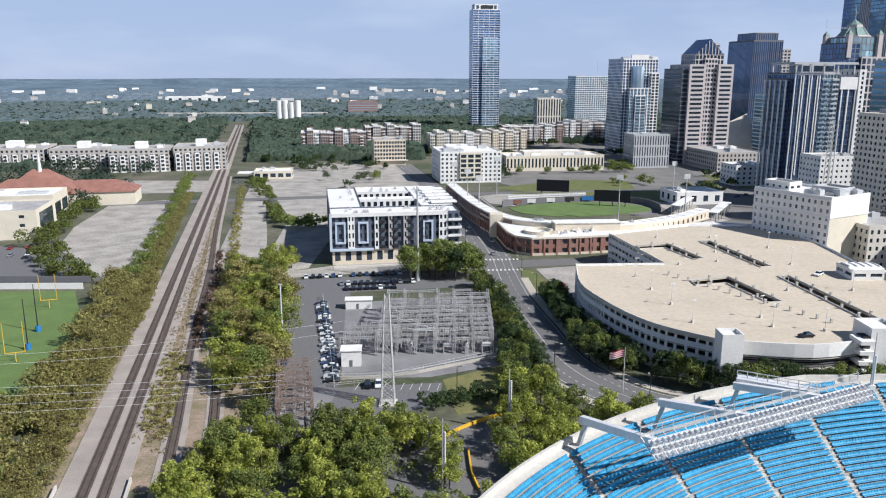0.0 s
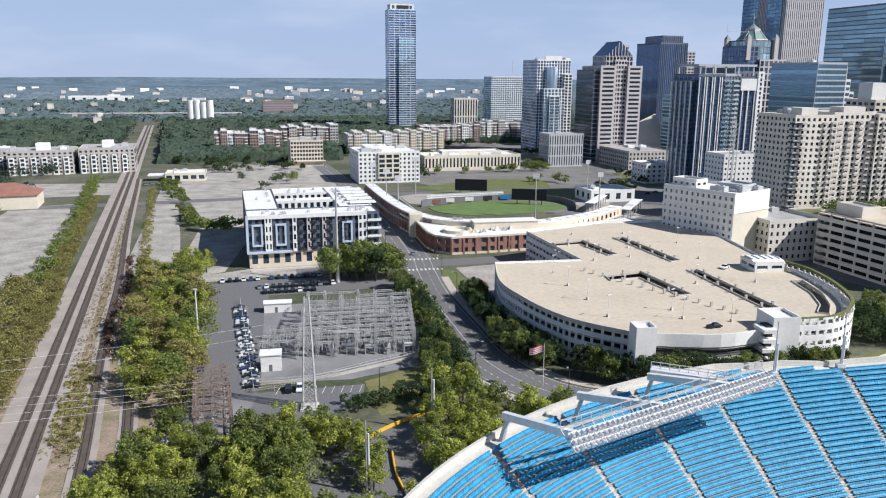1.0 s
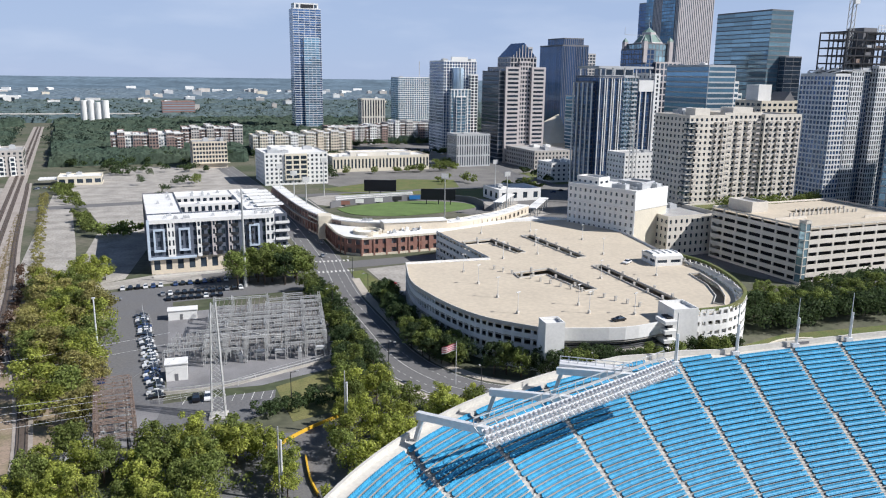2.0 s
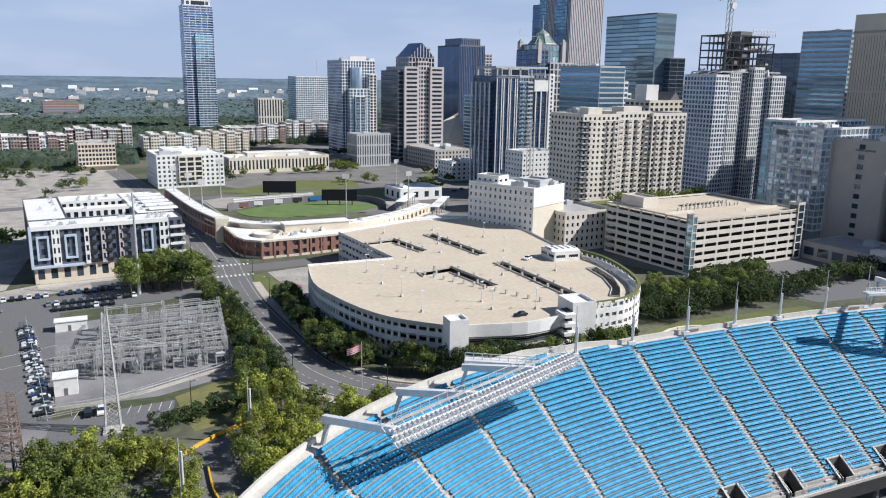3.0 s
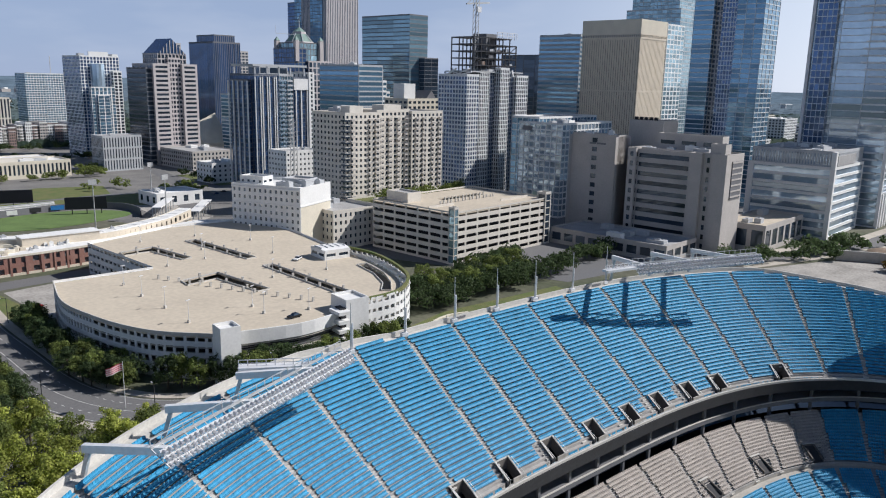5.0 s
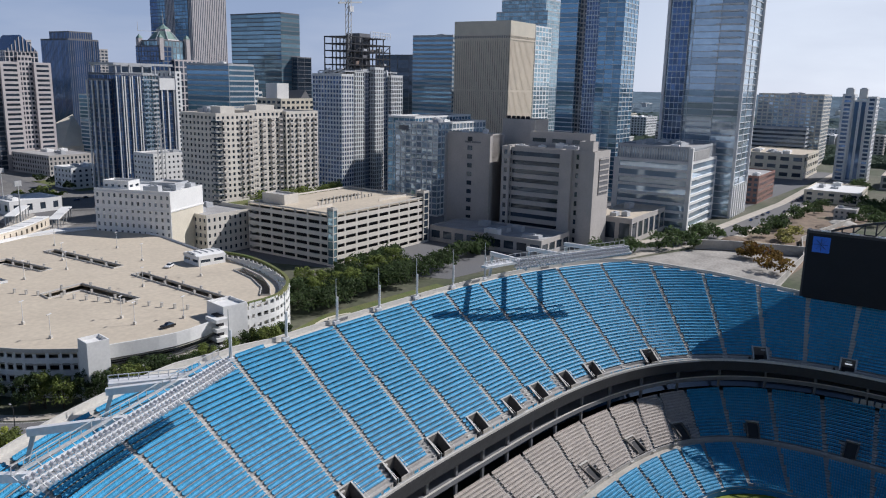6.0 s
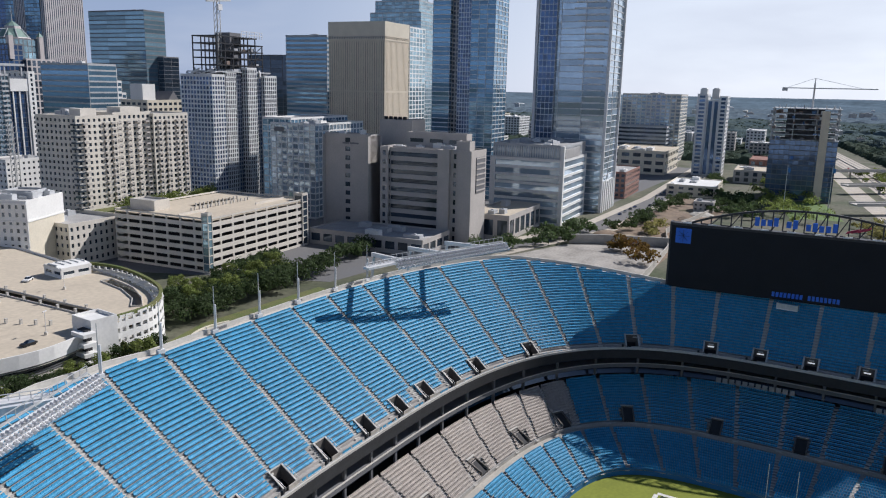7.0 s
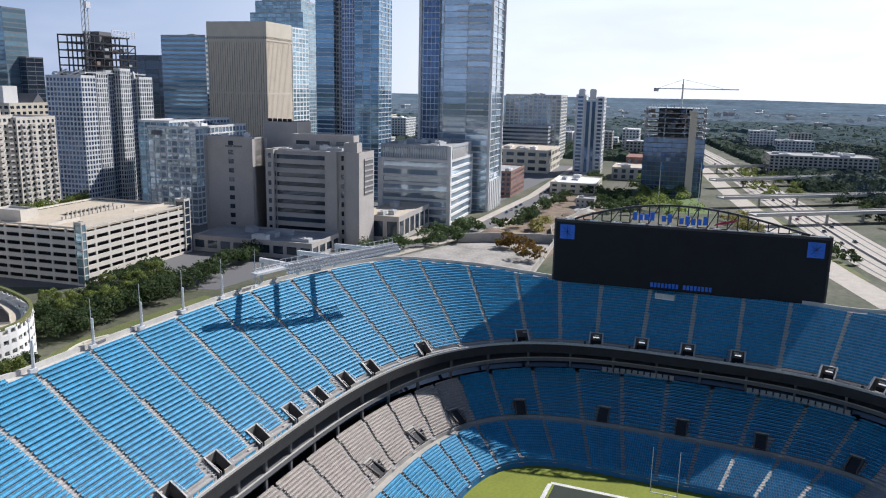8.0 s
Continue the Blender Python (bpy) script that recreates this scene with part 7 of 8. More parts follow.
# ---- substation ----
def lattice_post(h, w, material, tag="post"):
    g = Geo()
    for sx in (-1, 1):
        for sy in (-1, 1):
            g.bar((sx * w / 2, sy * w / 2, 0), (sx * w / 2, sy * w / 2, h), 0.14)
    n = int(h / (w * 1.3))
    for k in range(n):
        z0, z1 = h * k / n, h * (k + 1) / n
        s = 1 if k % 2 else -1
        g.bar((-s * w / 2, -w / 2, z0), (s * w / 2, -w / 2, z1), 0.09).bar((-s * w / 2, w / 2, z0), (s * w / 2, w / 2, z1), 0.06).bar((-w / 2, -s * w / 2, z0), (-w / 2, s * w / 2, z1), 0.06)
    return g.mesh(tag, material)


def lattice_beam(length, w, material, tag="beam"):
    g = Geo()
    for sy in (-1, 1):
        for sz in (-1, 1):
            g.bar((0, sy * w / 2, sz * w / 2), (length, sy * w / 2, sz * w / 2), 0.12)
    n = int(length / w)
    for k in range(n):
        x0, x1 = length * k / n, length * (k + 1) / n
        s = 1 if k % 2 else -1
        g.bar((x0, -w / 2, -s * w / 2), (x1, -w / 2, s * w / 2), 0.06).bar((x0, -s * w / 2, w / 2), (x1, s * w / 2, w / 2), 0.06)
    return g.mesh(tag, material)


def insulator(h=1.6, r=0.16):
    g = Geo()
    for k in range(5):
        z0 = h * k / 5
        g.tube((0, 0, z0), (0, 0, z0 + h / 5), r, r * 0.55, 6)
    return g.mesh("insulator", "insulator")


POST = {k: lattice_post(h, 0.7, k) for k, h in (("yard_steel", 8.5), ("rust", 10.5))}
POST6 = lattice_post(5.2, 0.6, "yard_steel")
BEAM = {k: lattice_beam(6.2, 0.6, k) for k in ("yard_steel", "rust")}
INS = insulator()
SWITCH = Geo().box(-0.12, 0.12, -0.12, 0.12, 0, 2.4).box(-0.5, 0.5, -0.3, 0.3, 2.4, 2.6).tube((-0.4, 0, 2.6), (-0.4, 0, 4.0), 0.15, 0.1, 6).tube((0.4, 0, 2.6), (0.4, 0, 4.0), 0.15, 0.1, 6).bar((-0.6, 0, 4.05), (1.5, 0, 4.4), 0.1).mesh("switch_post", "yard_steel")
SR = random.Random(12)


def gantry(x, y, turn, n, material, label, high=True):
    ob = root("substation_gantry", label, "steel gantry", pose(x, y, 0.06, 0, 0, turn), group="substation gantries")
    for k in range(n + 1):
        part("post", POST[material] if high else POST6, None, ob, at=Matrix.Translation((k * 6.2, 0, 0)))
    top = (10.2 if material == "rust" else 8.2) if high else 5.0
    for k in range(n):
        if SR.random() < 0.8:
            part("beam", BEAM[material], None, ob, at=Matrix.Translation((k * 6.2, 0, top)))
        if high and SR.random() < 0.9:
            part("beam", BEAM[material], None, ob, at=Matrix.Translation((k * 6.2, 0, top * 0.6)))
        for j in (1.4, 3.1, 4.8):
            part("insulator", INS, None, ob, at=Matrix.Translation((k * 6.2 + j, 0, top - 1.9)))
            if SR.random() < 0.6:
                part("switch_post", SWITCH, None, ob, at=Matrix.Translation((k * 6.2 + j, SR.uniform(1.4, 2.6), 0)))
    return ob


for k in range(10):
    y = 232 + k * 5.0
    gantry(-21 + 0.10 * k, y, 5, 6, "yard_steel", "grey lattice steel gantry with insulators in the substation")
for k in range(4):
    gantry(-33 + k * 0.8, 234 + k * 5.6, 5, 2, "yard_steel", "low grey lattice gantry with insulators in the substation", high=False)
# long bars between the rows
for k in range(7):
    for j in range(0, 9, 1):
        if SR.random() < 0.62:
            ob = root("bus_bar", "grey lattice bus bar between gantries", "bus bar", pose(-21 + k * 6.1 + 0.1 * j, 232.2 + j * 5.0 + 0.5 * k, 8.6 if SR.random() < 0.6 else 5.6, 0, 0, 91), group="bus bars")
            part("beam", BEAM["yard_steel"], None, ob)
brk = root("circuit_breaker", "grey circuit breaker with three bushings", "circuit breaker", pose(-15, 238.5, 0.06), group="circuit breakers")
part("frame", Geo().box(-1.6, -1.3, -0.6, 0.6, 0, 2.2).box(1.3, 1.6, -0.6, 0.6, 0, 2.2).box(-1.7, 1.7, -0.7, 0.7, 2.2, 2.5), "steel", brk)
part("tank", Geo().tube((-1.5, 0, 3.0), (1.5, 0, 3.0), 0.5, 0.5, 10), "grey_wall", brk)
for k in (-1, 0, 1):
    part("bushing", INS, None, brk, at=Matrix.Translation((k * 1.1, 0, 3.3)))
for k in range(54):
    x, y = -17 + (k % 6) * 6.2 + SR.uniform(-0.6, 0.6), 234.6 + (k // 6) * 5.0 + SR.uniform(-0.6, 0.6)
    if k and SR.random() < 0.85:
        copy_thing(brk, pose(x, y, 0.06, 0, 0, SR.choice([0, 90, 5])))
for x, y, a in ((-8, 249.5, 4), (6, 250, 4), (-14, 264.5, 4), (4, 269.5, 4), (12, 259.5, 4)):
    ob = root("transformer", "grey power transformer with cooling fins", "transformer", pose(x, y, 0.06, 0, 0, a))
    part("tank", Geo().box(-2.4, 2.4, -1.4, 1.4, 0.4, 3.6).box(-2.6, 2.6, -1.6, 1.6, 0, 0.4), "grey_wall", ob)
    for k in range(6):
        part("fin", Geo().box(-2.2 + k * 0.8, -2.0 + k * 0.8, -2.3, -1.4, 0.8, 3.2), "steel", ob)
    for k in (-1, 0, 1):
        part("bushing", INS, None, ob, at=Matrix.Translation((k * 1.4, 0.4, 3.6)))
for x, y, w, d, h in ((-37, 281, 10, 4.5, 3.4), (-31, 222, 6, 5, 5.0)):
    ob = root("equipment_hut", "white metal equipment hut in the substation", "hut", pose(x, y, 0.06, 0, 0, 5))
    part("wall", Geo().box(0, w, 0, d, 0, h), "white_wall", ob)
    part("roof", Geo().box(-0.3, w + 0.3, -0.3, d + 0.3, h, h + 0.25), "white_roof", ob)
    part("door", Geo().box(w * 0.4, w * 0.4 + 1.0, -0.05, 0, 0, 2.1), "dark_grey_wall", ob)
LONG_BEAM = lattice_beam(8.4, 0.8, "rust")
SIDE_BEAM = lattice_beam(4.4, 0.6, "rust")
for k in range(7):
    ob = root("portal_frame", "rusty lattice portal frame of the old switchyard", "steel gantry", pose(-40.3 - k * 0.85, 174 + k * 4.4, 0.06, 0, 0, 10), group="portal frames")
    for xx in (0, 8.4):
        part("post", POST["rust"], None, ob, at=Matrix.Translation((xx, 0, 0)))
    for zz in (6.4, 10.2):
        part("beam", LONG_BEAM, None, ob, at=Matrix.Translation((0, 0, zz)))
    for xx in (1.6, 4.2, 6.8):
        part("insulator", INS, None, ob, at=Matrix.Translation((xx, 0, 8.2)))
        part("switch_post", SWITCH, None, ob, at=Matrix.Translation((xx, 1.8, 0)))
    if k < 6:
        for xx in (0, 8.4):
            for zz in (6.2, 10.0):
                part("side_beam", SIDE_BEAM, None, ob, at=Matrix.Translation((xx, 0, zz)) @ pose(0, 0, 0, 0, 0, 91))
for k in range(9):
    copy_thing(brk, pose(-47.5 + (k % 3) * 2.6 + SR.uniform(0, 1), 172 + (k // 3) * 5, 0.06, 0, 0, SR.choice([0, 90])))
t = root("mast", "slim white pole at the edge of the car park", "mast", pose(-53.5, 244, 0))
part("pole", Geo().tube((0, 0, 0), (0, 0, 20), 0.3, 0.2, 10), "white_steel", t)
part("cap", Geo().box(-0.5, 0.5, -0.2, 0.2, 20, 20.4), "white_steel", t)
for k in range(12):
    t = root("bollard", "white bollard at the edge of the car park", "bollard", pose(-49.5 - k * 0.85, 200 + k * 4.2, 0.04), group="bollards")
    part("stem", Geo().tube((0, 0, 0), (0, 0, 1.3), 0.22, 0.22, 8), "white_steel", t)
    part("cap", Geo().tube((0, 0, 1.3), (0, 0, 1.45), 0.22, 0.08, 8), "white_steel", t)
plot("gravel_yard", [(-52, 170), (-32, 170), (-30, 204), (-50, 204)], 0.07, "gravel", "gravel pad of the old switchyard", "yard")


def pylon(x, y, h, w0, w1, material, label):
    ob = root("pylon", label, "pylon", pose(x, y, 0.04))
    n = 12
    ring = lambda k: w0 + (w1 - w0) * k / n
    for sx in (-1, 1):
        for sy in (-1, 1):
            part("leg", Geo().bar((sx * w0 / 2, sy * w0 / 2, 0), (sx * w1 / 2, sy * w1 / 2, h), 0.24), material, ob)
    for k in range(n):
        a, b = ring(k) / 2, ring(k + 1) / 2
        z0, z1 = h * k / n, h * (k + 1) / n
        g = Geo()
        for s in (-1, 1):
            g.bar((-a, s * a, z0), (b, s * b, z1), 0.11).bar((a, s * a, z0), (-b, s * b, z1), 0.11).bar((s * a, -a, z0), (s * b, b, z1), 0.11).bar((s * a, a, z0), (s * b, -b, z1), 0.11)
        part("brace", g, material, ob)
    part("footing", Geo().box(-w0 / 2 - 0.6, w0 / 2 + 0.6, -w0 / 2 - 0.6, w0 / 2 + 0.6, 0, 0.5), "pale_concrete", ob)
    return ob


pylon(-14.8, 195, 31, 3.6, 1.2, "steel", "pale grey lattice power pylon in the car park")
t = root("mast", "tall grey steel pole beside the substation", "mast", pose(-10.8, 323, 0))
part("pole", Geo().tube((0, 0, 0), (0, 0, 41), 0.75, 0.35, 12), "steel", t)
part("cap", Geo().tube((0, 0, 41), (0, 0, 41.6), 0.45, 0.3, 12), "steel", t)


def wire(p, q, sag, label="thin power line wire"):
    p, q = Vector(p), Vector(q)
    g = Geo()
    pts = [p.lerp(q, k / 14) - Vector((0, 0, sag * 4 * (k / 14) * (1 - k / 14))) for k in range(15)]
    for a, b in zip(pts, pts[1:]):
        g.bar(a, b, 0.05)
    return solid("power_line", g, "white_steel", label, "wire", group="power lines")


wire((-33, 251, 5.4), (-150, 190, 14), 2.0)
wire((-32, 240, 5.4), (-150, 184, 14), 2.2)
for k in range(4):
    wire((-41.6, 178 + k * 4, 10.6), (-175, 150 + k * 4, 15 + k), 1.6)
for k in range(3):
    wire((-14.8, 195, 29 - 3 * k), (-36 + k * 4, 200, 10.6), 1.0)
    wire((-14.8, 195, 29 - 3 * k), (-2 + k * 5, 233, 8.6), 1.2)
# fence of the yard
f = root("fence", "grey chain-link fence round the substation", "fence")
line = [(-48, 296), (-31, 206), (-20, 209), (-1, 221), (17, 231), (21, 250)]
for a, b in zip(line, line[1:]):
    a, b = Vector(a), Vector(b)
    n = max(2, int((b - a).length / 5))
    for k in range(n):
        q = a.lerp(b, k / n)
        part("post", Geo().tube((*q, 0), (*q, 2.4), 0.06, 0.06, 6), "steel", f)
    for zz in (0.9, 1.5, 2.3):
        part("wire_rail", Geo().bar((*a, zz), (*b, zz), 0.07), "steel", f)
# stall lines
r = root("stall_lines", "white parking stall lines", "road markings", kind="structure")
for k in range(10):
    part("stripe", Geo().obox((-25 + k * 2.6, 204.5, 0.05), (0.14, 0, 0), (0.8, 5.0, 0), (0, 0, 0.006)), "paint_line", r)
for k in range(30):
    part("stripe", Geo().obox((-49.5 + k * 0.52, 289 - k * 2.75, 0.05), (5.0, 0.9, 0), (0, 0.14, 0), (0, 0, 0.006)), "paint_line", r)

# ---- cars ----
def car_parts():
    body = Geo()
    prof = [(-2.25, 0.35), (-2.28, 0.75), (-1.5, 0.92), (1.75, 0.95), (2.25, 0.85), (2.3, 0.35)]
    n = len(prof)
    for s0, s1 in ((-0.9, 0.9),):
        body.add([(x, s0, z) for x, z in prof] + [(x, s1, z) for x, z in prof], [tuple(range(n)), tuple(range(2 * n - 1, n - 1, -1))] + [(i, n + i, n + (i + 1) % n, (i + 1) % n) for i in range(n)])
    cab = Geo().add([(-0.95, -0.82, 0.92), (1.75, -0.82, 0.94), (1.75, 0.82, 0.94), (-0.95, 0.82, 0.92), (-0.3, -0.66, 1.45), (1.15, -0.66, 1.45), (1.15, 0.66, 1.45), (-0.3, 0.66, 1.45)],
                    [(0, 1, 5, 4), (1, 2, 6, 5), (2, 3, 7, 6), (3, 0, 4, 7), (4, 5, 6, 7)])
    top = Geo().box(-0.3, 1.15, -0.64, 0.64, 1.44, 1.49)
    wheel = Geo().tube((0, -0.12, 0), (0, 0.12, 0), 0.33, 0.33, 10)
    return body, cab, top, wheel


CB, CC, CT, CW = car_parts()
CARM = {k: (CB.mesh("body", k), CT.mesh("roof", k)) for k in ("car_white", "car_black", "car_silver", "car_blue", "car_red")}
CABM, WHM = CC.mesh("glasshouse", "glass_dark"), CW.mesh("wheel", "tyre")
CARN = {"car_white": "white", "car_black": "black", "car_silver": "silver", "car_blue": "dark blue", "car_red": "red"}
CR = random.Random(31)


def car(x, y, turn, where, z=0.05, paint=None, big=1.0):
    paint = paint or CR.choice(["car_white", "car_white", "car_black", "car_black", "car_silver", "car_silver", "car_blue", "car_red"])
    ob = root("car", CARN[paint] + " car parked " + where, "car", pose(x, y, z, 0, 0, turn), group="cars " + where)
    if big != 1.0:
        ob.scale = (big, big, big)
    part("body", CARM[paint][0], None, ob)
    part("glasshouse", CABM, None, ob)
    part("roof", CARM[paint][1], None, ob)
    for sx in (-1.4, 1.4):
        for sy in (-0.8, 0.8):
            part("wheel", WHM, None, ob, at=Matrix.Translation((sx, sy, 0.33)))


SEQ = ["car_black", "car_silver", "car_white", "car_black", "car_black", "car_blue", "car_white", "car_white", "car_black", "car_black", "car_silver", "car_white", "car_black", "car_white", "car_black", "car_white", "car_white", "car_silver", "car_white", "car_white", "car_black", "car_blue", "car_white", "car_blue", "car_white"]
for k in range(29):
    car(-46.8 + k * 0.52 + CR.uniform(-0.5, 0.5), 287.5 - k * 2.75, 8 + CR.uniform(-4, 4), "in a row on the car park", paint=SEQ[k % len(SEQ)])
for k in range(17):
    if CR.random() < 0.8:
        car(-65.5 + k * 1.02, 306 - k * 5.0 + CR.uniform(-1, 1), 100, "along the edge of the car park")
for k in range(12):
    car(-43 + k * 2.75, 316 + k * 0.4, 98, "in the back rows of the car park", paint=CR.choice(["car_black", "car_black", "car_silver", "car_white"]))
for k in range(15):
    if k != 6:
        car(-60 + k * 2.9, 327 + k * 0.55, 98, "in the back rows of the car park", paint=CR.choice(["car_black", "car_black", "car_blue", "car_white"]))
for k in range(8):
    car(-40 + k * 2.8, 308.5 + k * 0.4, 98, "in the back rows of the car park", paint="car_black" if k != 5 else "car_white")
car(-60, 311, 20, "in the middle of the car park", paint="car_silver")
car(-21.5, 207, 95, "beside the pylon", paint="car_black", big=1.1)
car(-18.4, 207.4, 95, "beside the pylon", paint="car_white", big=1.15)
for x, y, a in ((19, 262, 98), (22, 402, 98), (20, 440, 98), (46, 315, 190), (21, 372, 96)):
    car(x + 4, y, a, "on the street", paint="car_red" if a == 190 else "car_silver")
car(143, 283, 40, "on the car park roof", 13.22, "car_white", 1.1)
car(106, 206.8 + 6, 10, "on the car park roof", 13.22, "car_black")
for k in range(26):
    car(-300 + (k % 13) * 8 + CR.uniform(-1, 1), 345 + (k // 13) * 18 + (k % 13) * 2, 100, "in the lot behind the practice field")
for k in range(22):
    car(520 + k * 14, 196 + k * 1.5 + CR.choice([-4, 4]), 8, "along the avenue")
for k in range(10):
    car(-172 + CR.uniform(0, 26), 622 + CR.uniform(0, 12), CR.uniform(0, 180), "beside the shop")
for k in range(16):
    car(215 + k * 9, 560 + k * 1.6 + CR.choice([-3, 3]), 10, "on a street between towers")

# ---- street furniture ----
t = root("flagpole", "white flagpole with a striped flag", "flagpole", pose(51, 203, 0.1))
part("pole", Geo().tube((0, 0, 0), (0, 0, 13.4), 0.12, 0.07, 8), "white_steel", t)
fg = Geo()
rows = []
for i in range(9):
    rows.append([(-0.1 - i * 0.52, 0.25 * math.sin(i * 0.9), 12.9 - k * 0.27 - i * 0.12) for k in range(9)])
for k in range(8):
    part("flag_stripe", Geo().strip([[r[k], r[k + 1]] for r in rows]), "sign_red" if k % 2 == 0 else "paint_line", t)
sl = root("street_lamp", "dark steel street lamp", "street lamp", pose(33.5, 217, 0.1), group="street lamps")
part("pole", Geo().tube((0, 0, 0), (0, 0, 9.2), 0.14, 0.09, 8), "dark_steel", sl)
part("arm", Geo().bar((0, 0, 9.1), (1.8, 0, 9.4), 0.1), "dark_steel", sl)
part("lamp_head", Geo().box(1.5, 2.3, -0.18, 0.18, 9.3, 9.5), "steel", sl)
for x, y, a in ((55.5, 192, 90), (4, 199, 0), (22, 280, 180), (38, 300, 180), (35, 330, 180), (90, 195, 80), (16, 340, 0), (12, 395, 0), (-40, 171, 0), (-34, 176, 40)):
    copy_thing(sl, pose(x, y, 0.1, 0, 0, a))
pl = root("light_pole", "tall steel pole with hung tubes", "pole", pose(16.5, 178, 0), group="tall poles")
part("pole", Geo().tube((0, 0, 0), (0, 0, 17), 0.2, 0.14, 8), "steel", pl)
part("tube", Geo().tube((0.5, 0, 6), (0.5, 0, 14), 0.26, 0.26, 8), "white_steel", pl)
for x, y in ((0, 150), (88, 170), (110, 172), (140, 178)):
    copy_thing(pl, pose(x, y, 0))
rw = root("retaining_wall", "low concrete wall with a guard rail before the substation", "wall")
WL = smooth([(-35, 212.5), (-22, 213), (-9, 216.5), (10, 226.5), (17, 230)], 4)
part("wall", kerb_wall(WL, 0, 0.9, 0.4), "concrete", rw)
part("guard_rail", kerb_wall(WL, 1.5, 0.25, 0.12), "steel", rw)
for x, y in WL[::2]:
    part("post", Geo().bar((x, y, 0.9), (x, y, 1.6), 0.12), "steel", rw)
bar_ = root("barrier", "long yellow crash barrier on the stadium driveway", "barrier")
part("rail", kerb_wall(smooth([(-2, 172), (2, 177), (9, 183.5), (17, 189)], 4), 0.1, 0.8, 0.4), "yellow", bar_)
part("rail", kerb_wall(smooth([(8, 150), (6.6, 158), (6.2, 168)], 4), 0.1, 0.8, 0.4), "yellow", bar_)
plot("driveway", [(2, 120), (13, 120), (13, 150), (15, 176), (20, 190), (10, 185.5), (0, 179), (3, 160)], 0.06, "asphalt", "dark driveway down to the stadium gate", "driveway")
for side in (-1, 1):
    t = root("bridge_rail", "white railing of the railway bridge", "railing")
    base = rail_line(1.5 + side * 7.6, 30, 155)
    part("wall", kerb_wall(base, 0.0, 1.2, 0.4), "pale_concrete", t)
# practice field goals
for x, y in ((-151, 283), (-133, 226)):
    t = root("goal_post", "yellow practice goal post", "goal post", pose(x, y, 0.05, 0, 0, 20))
    part("stem", Geo().tube((0, 0, 0), (0, 0, 3), 0.15, 0.12, 8), "yellow", t)
    part("crossbar", Geo().bar((-2.8, 0, 3), (2.8, 0, 3), 0.2), "yellow", t)
    for s in (-2.8, 2.8):
        part("upright", Geo().tube((s, 0, 3), (s, 0, 13), 0.11, 0.1, 8), "yellow", t)
for x, y in ((-141, 255), (-135, 237)):
    t = root("filming_tower", "slim dark mast with a blue padded base", "mast", pose(x, y, 0.05))
    part("pole", Geo().tube((0, 0, 0), (0, 0, 17), 0.22, 0.14, 8), "dark_steel", t)
    part("pad", Geo().tube((0, 0, 0), (0, 0, 2), 0.9, 0.9, 10), "wall_blue", t)
t = root("fence", "white field fence with dark banners", "fence")
part("panel", Geo().obox((-300, 306, 0), (150, 3, 0), (0, 0.3, 0), (0, 0, 2.6)), "white_wall", t)
part("banner", Geo().obox((-300, 309, 2.0), (152, 3, 0), (0, 0.3, 0), (0, 0, 2.8)), "dark_grey_wall", t)
# motorway to the right of the far tower
FW = smooth([(1500, 235), (1140, 135), (960, 86), (760, 38), (600, -4), (470, -38), (380, -70)], 5)
solid("motorway", ribbon(FW, 34, 0.08), "sidewalk", "wide pale concrete motorway", "road", "structure")
solid("motorway", ribbon(shifted(FW, -34), 16, 0.075), "sidewalk", "pale concrete slip road", "road", "structure")
r = root("motorway_lines", "dark joints, lane marks and painted barrier shadows of the motorway", "road markings", kind="structure")
# wide dark bands: lane joints, with the barriers' shadows painted in
for o in (-13, -6.5, 6.5, 13):
    part("lane_shade_line", ribbon(shifted(FW, o), 1.3, 0.1), "asphalt", r)
part("median", kerb_wall(FW, 0.08, 1.1, 0.9), "pale_concrete", r)
for (x0, y0), (x1, y1) in (((900, 125), (1010, 8)), ((770, 88), (910, -40)), ((640, 66), (760, -70)), ((560, 36), (660, -80))):
    t = root("overpass", "concrete motorway overpass on piers", "overpass")
    a, b = Vector((x0, y0)), Vector((x1, y1))
    d_ = (b - a).normalized()
    s_ = Vector((-d_.y, d_.x)) * 5
    part("deck", Geo().obox((*(a - s_), 7), (*(b - a), 0), (*(s_ * 2), 0), (0, 0, 1.2)), "pale_concrete", t)
    part("parapet", Geo().obox((*(a + s_), 8.2), (*(b - a), 0), (*(d_ * 0 + s_ * 0.08), 0), (0, 0, 1.1)).obox((*(a - s_), 8.2), (*(b - a), 0), (*(s_ * 0.08), 0), (0, 0, 1.1)), "pale_concrete", t)
    for k in (0.2, 0.4, 0.6, 0.8):
        q = a.lerp(b, k)
        part("pier", Geo().tube((*q, 0), (*q, 7), 1.0, 1.0, 10), "pale_concrete", t)
for k in range(30):
    f_ = CR.random() * (len(FW) - 2)
    i_ = int(f_)
    q = Vector(FW[i_]).lerp(Vector(FW[i_ + 1]), f_ - i_)
    car(q.x + CR.uniform(-3, 3), q.y + CR.choice([-11, -5, 5, 11]), 16, "driving lane of the motorway", 0.1)
# walls and sheds on the cleared lot
t = root("retaining_wall", "long low grey concrete wall round the cleared lot", "wall")
part("wall", kerb_wall([(338, 118), (420, 132), (470, 150), (640, 152)], 0, 3.2, 0.5), "concrete", t)
t = root("retaining_wall", "tall grey concrete wall beside a sunken court", "wall")
